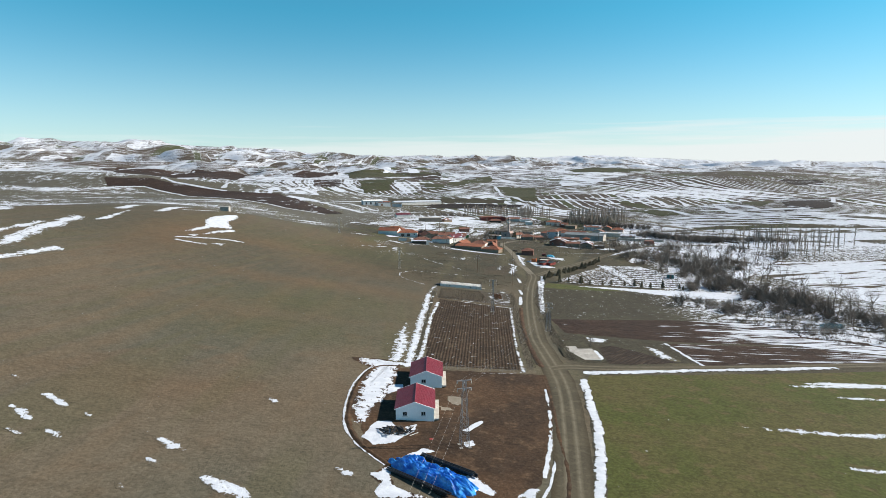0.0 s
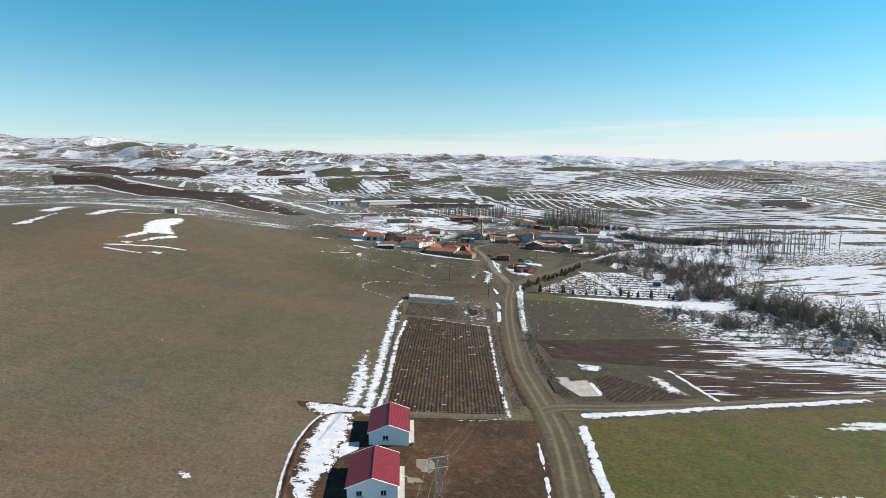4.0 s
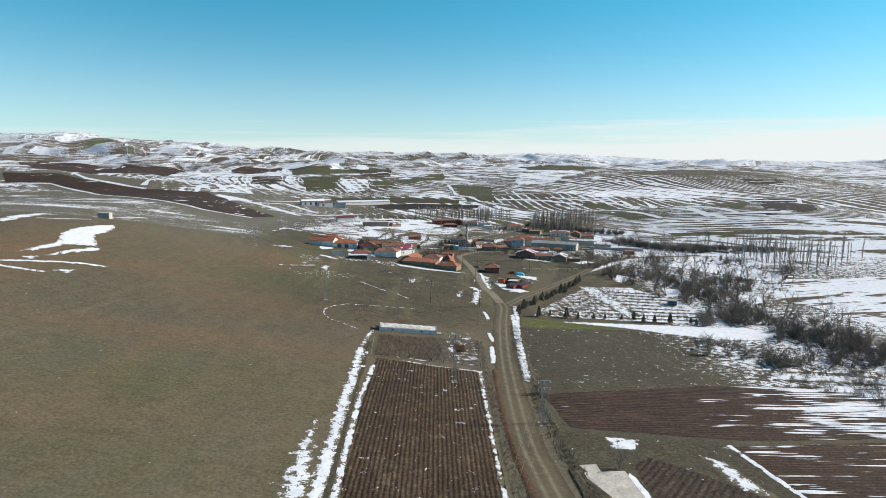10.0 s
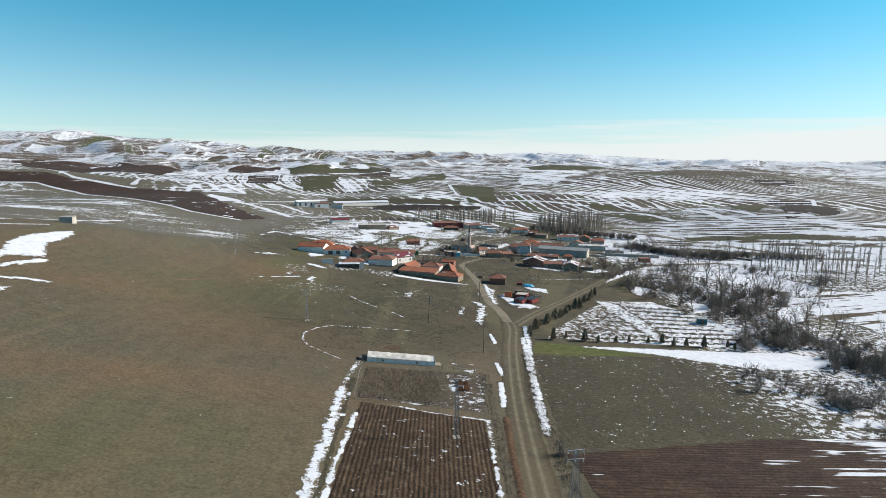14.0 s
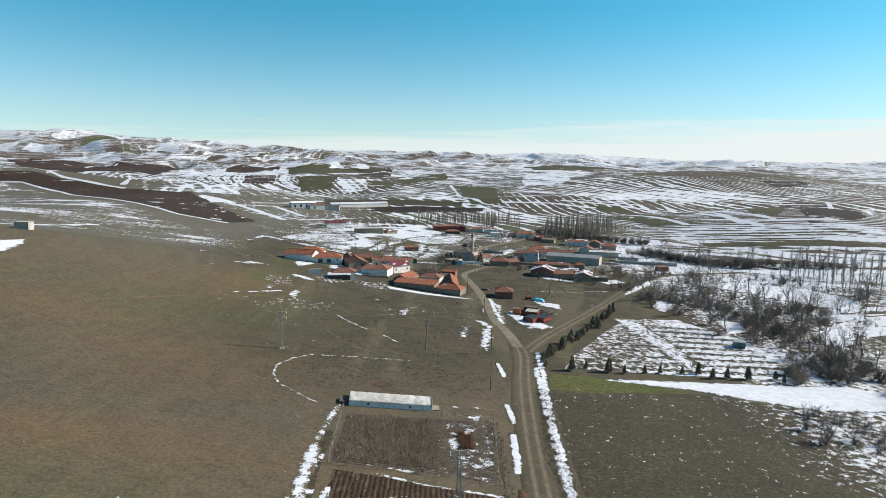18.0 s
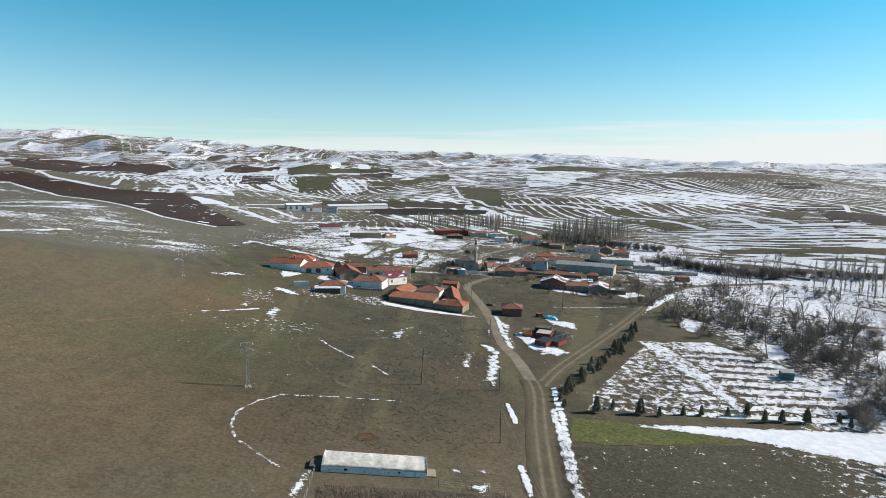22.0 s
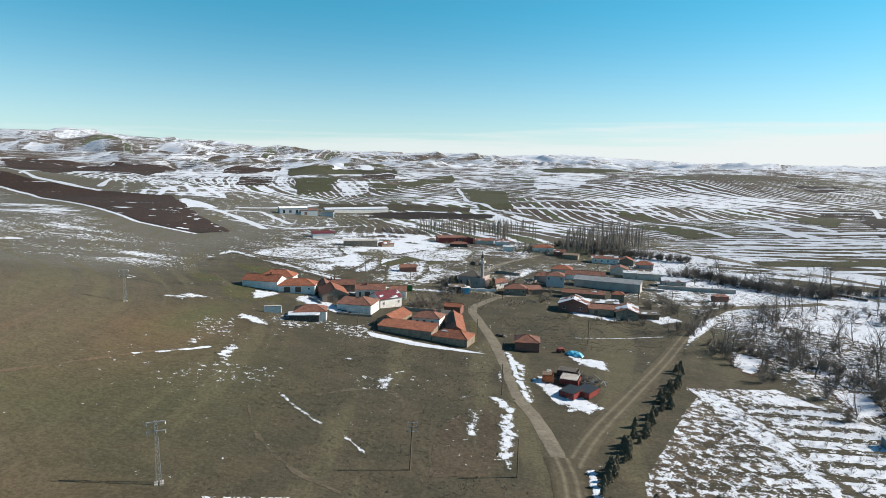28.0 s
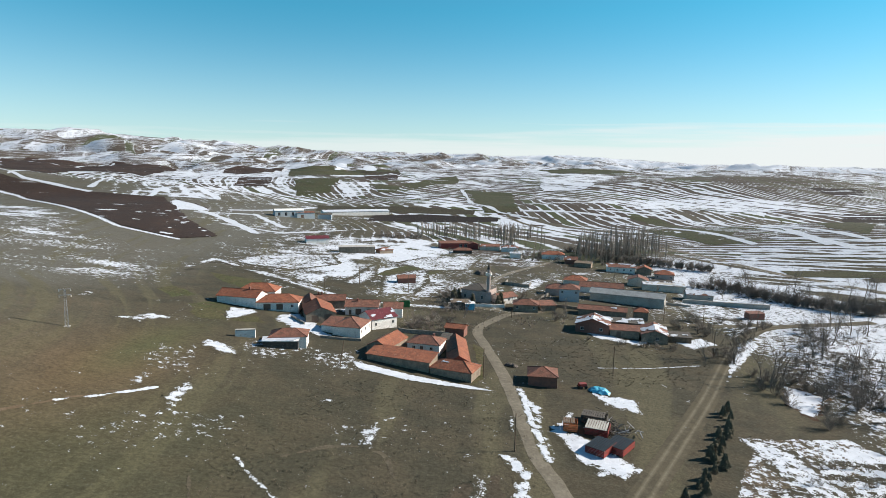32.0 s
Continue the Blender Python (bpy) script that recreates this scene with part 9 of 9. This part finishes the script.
# ---- yard walls in the village ----
def stone_wall(a, b, h, label, mat, t=0.4, seed=0):
    root = tagged(new("yard_wall"), label, "wall", "village yard walls")
    n = max(2, int(math.hypot(b[0] - a[0], b[1] - a[1]) / 1.5))
    rng = random.Random(seed)
    ux, uy = (b[0] - a[0]) / n, (b[1] - a[1]) / n
    d = math.hypot(ux, uy)
    nx, ny = -uy / d * t / 2, ux / d * t / 2
    bm = bmesh.new()
    rings = []
    z0 = ground_at(*a)
    for k in range(n + 1):
        x, y = ux * k, uy * k
        z = ground_at(a[0] + x, a[1] + y) - z0
        top = z + h * rng.uniform(0.85, 1.05)
        rings.append([bm.verts.new(c) for c in ((x - nx, y - ny, z - 0.5), (x - nx, y - ny, top), (x + nx, y + ny, top), (x + nx, y + ny, z - 0.5))])
    for p, q in zip(rings, rings[1:]):
        for i in range(3):
            bm.faces.new((p[i], q[i], q[i + 1], p[i + 1]))
    bm.faces.new(rings[0])
    bm.faces.new(rings[-1][::-1])
    bmesh.ops.recalc_face_normals(bm, faces=bm.faces)
    root.matrix_world = pose(a[0], a[1], z0)
    part("masonry", bm, mat, root)


for k, (a, b, h, label, mat) in enumerate((((-26, 452), (-8, 452), 1.5, "rough stone yard wall", M_STONE), ((-10, 500), (14, 503), 1.4, "white mosque yard wall", M_WHITE), ((14, 503), (16, 520), 1.4, "stone yard wall", M_STONE),
                                           ((36, 512), (58, 508), 1.4, "mud yard wall", M_MUD), ((30, 520), (40, 545), 1.4, "stone yard wall", M_STONE), ((18, 560), (30, 556), 1.8, "roofless ruin wall of stone", M_STONE), ((30, 556), (32, 566), 1.8, "roofless ruin wall of stone", M_STONE),
                                           ((18, 560), (20, 569), 1.8, "roofless ruin wall of stone", M_STONE), ((80, 540), (104, 533), 1.2, "grey block wall", M_CONC), ((-3, 540), (10, 548), 1.6, "dark ruined stone wall", M_STONE), ((-6, 533), (-3, 540), 1.6, "dark ruined stone wall", M_STONE), ((-65, 458), (-58, 450), 1.0, "low stone wall", M_STONE), ((-49, 436), (-36, 437), 0.9, "low rubble wall", M_STONE))):
    stone_wall(a, b, h, label, mat, seed=k)

# ---- hives, heaps and the creek pool ----
def hive(x, y, turn, mat):
    root = tagged(new("beehive"), "dark wooden beehive box on a low stand by the orchard road", "beehive", "row of hives")
    root.matrix_world = pose(x, y, ground_at(x, y), 0, 0, turn)
    for u in (-0.35, 0.35):
        bm = bmesh.new()
        box(bm, u - 0.05, -0.4, -0.2, u + 0.05, 0.4, 0.25)
        part("stand", bm, M_WOOD, root)
    bm = bmesh.new()
    box(bm, -0.55, -0.5, 0.25, 0.55, 0.5, 1.15)
    part("body", bm, mat, root)
    bm = bmesh.new()
    box(bm, -0.62, -0.57, 1.16, 0.62, 0.57, 1.28)
    part("lid", bm, M_STEEL, root)


for k in range(10):
    hive(191.6 + 0.65 * k, 528.4 + -1.29 * k, 12 * k, (M_DARK, M_WOOD, M_DARK)[k % 3])
heap("debris_mound", "dark heap of rubble and rafters from a fallen house", 8.3, 589.4, 6.0, 4.5, 2.2, M_DARK, 20, 26, 31, "heap", 0.9)
heap("debris_mound", "dark heap of old machinery in the snow", 125.1, 517.1, 1.6, 1.2, 1.3, M_DARK, 10, 16, 33, "heap", 0.9)
M_POOL = material("still_pool", (0.05, 0.09, 0.11), (0.07, 0.11, 0.13), 0.2, 0.08, 0, 0.1)
patch("water", [(130.4, 252.5), (136.6, 256.0), (140.7, 253.3), (136.8, 246.0), (129.8, 244.1), (127.7, 246.6)], M_POOL, "shallow pool in the creek mirroring the sky", 0.12, 0.6, 0.8, 3.0, category="water")


# ---- dead weeds and tussocks ----
def weeds(name, label, spots, seed, lo, hi, mat, stalks=7):
    rng = random.Random(seed)
    segs = []
    for x, y in spots:
        z = ground_at(x, y)
        for _ in range(stalks):
            a = Vector((x + rng.gauss(0, 0.25), y + rng.gauss(0, 0.25), z - 0.02))
            segs.append((a, a + Vector((rng.gauss(0, 0.22), rng.gauss(0, 0.22), rng.uniform(lo, hi))), 0.035, 0.012))
    me = rods(name, segs, mat, 3)
    return tagged(new(name, me), label, "weeds", kind="stuff")


M_STRAW = material("dead_stalks", (0.20, 0.165, 0.12), (0.13, 0.105, 0.08), 0.5, 0.95)
weeds("weeds", "tall dead grey-brown weeds filling the garden", scatter([(-26.5, 272), (-9, 273.5), (-6, 262), (-7, 251), (-25.5, 251)], 900, 301, 0.35), 302, 0.5, 1.3, M_STRAW)
weeds("weeds", "dead weeds and brush along the ditch", scatter(None, 260, 303, 0.4, line=[(5.8, 276), (6.4, 245), (7.9, 200), (9.6, 165)], width=2.6), 304, 0.3, 0.8, M_STRAW)
weeds("weeds", "dry tussocks along the road verge", scatter(None, 260, 305, 0.4, line=[(18.5, 235), (17.2, 260), (20.2, 300)], width=3.0), 306, 0.25, 0.6, M_STRAW)
weeds("weeds", "dead brush along the plot edge", scatter(None, 220, 307, 0.4, line=[(18.2, 232), (18.6, 210), (19.5, 195), (22, 176)], width=3.0), 308, 0.3, 0.9, M_STRAW)
weeds("weeds", "reed and bramble thicket along the creek", spare(scatter(None, 1000, 309, 0.5, 9, line=CREEK, width=28)), 310, 0.4, 1.2, M_BARK, 10)
weeds("weeds", "dead reeds between stubble and creek", scatter([(80, 300), (125, 300), (150, 240), (160, 205), (120, 218), (96, 250)], 900, 331, 0.6, 8), 332, 0.4, 1.3, M_BARK, 9)
weeds("weeds", "brush under the grove", spare(scatter(GROVE, 700, 321, 0.6, 9)), 322, 0.5, 1.6, M_BARK, 9)
weeds("weeds", "scattered dry tussocks on the meadow", scatter([(-45, 300), (10, 300), (12, 400), (-30, 405), (-50, 380)], 420, 311, 1.2), 312, 0.2, 0.45, M_STRAW, 6)
M_RUSTY = material("rusty_stalks", (0.17, 0.085, 0.045), (0.12, 0.06, 0.035), 0.5, 0.95)
weeds("weeds", "rust-brown dead stalks over the straw heap", scatter([(-2.1, 268), (0.6, 268), (1.0, 261), (-1.6, 261)], 110, 351, 0.2), 352, 0.5, 1.3, M_RUSTY, 9)
M_TUFT = material("dark_tussock", (0.115, 0.100, 0.068), (0.085, 0.074, 0.052), 0.5, 0.95)
weeds("weeds", "low dark tussocks dotted over the meadow", scatter([(-45, 285), (4, 290), (8, 330), (4, 400), (-32, 402), (-55, 380)], 800, 341, 0.8, 12), 342, 0.10, 0.24, M_TUFT, 9)
weeds("weeds", "low dark tussocks on the green before the ruined farm", scatter([(14, 425), (36, 415), (62, 418), (84, 450), (70, 456), (36, 462), (10, 450)], 500, 343, 0.9), 344, 0.12, 0.35, M_TUFT, 9)
weeds("weeds", "brush among the village gardens", scatter([(-30, 455), (0, 455), (36, 480), (40, 520), (-10, 540), (-25, 480)], 260, 313, 0.8, 12), 314, 0.4, 1.4, M_BARK, 9)
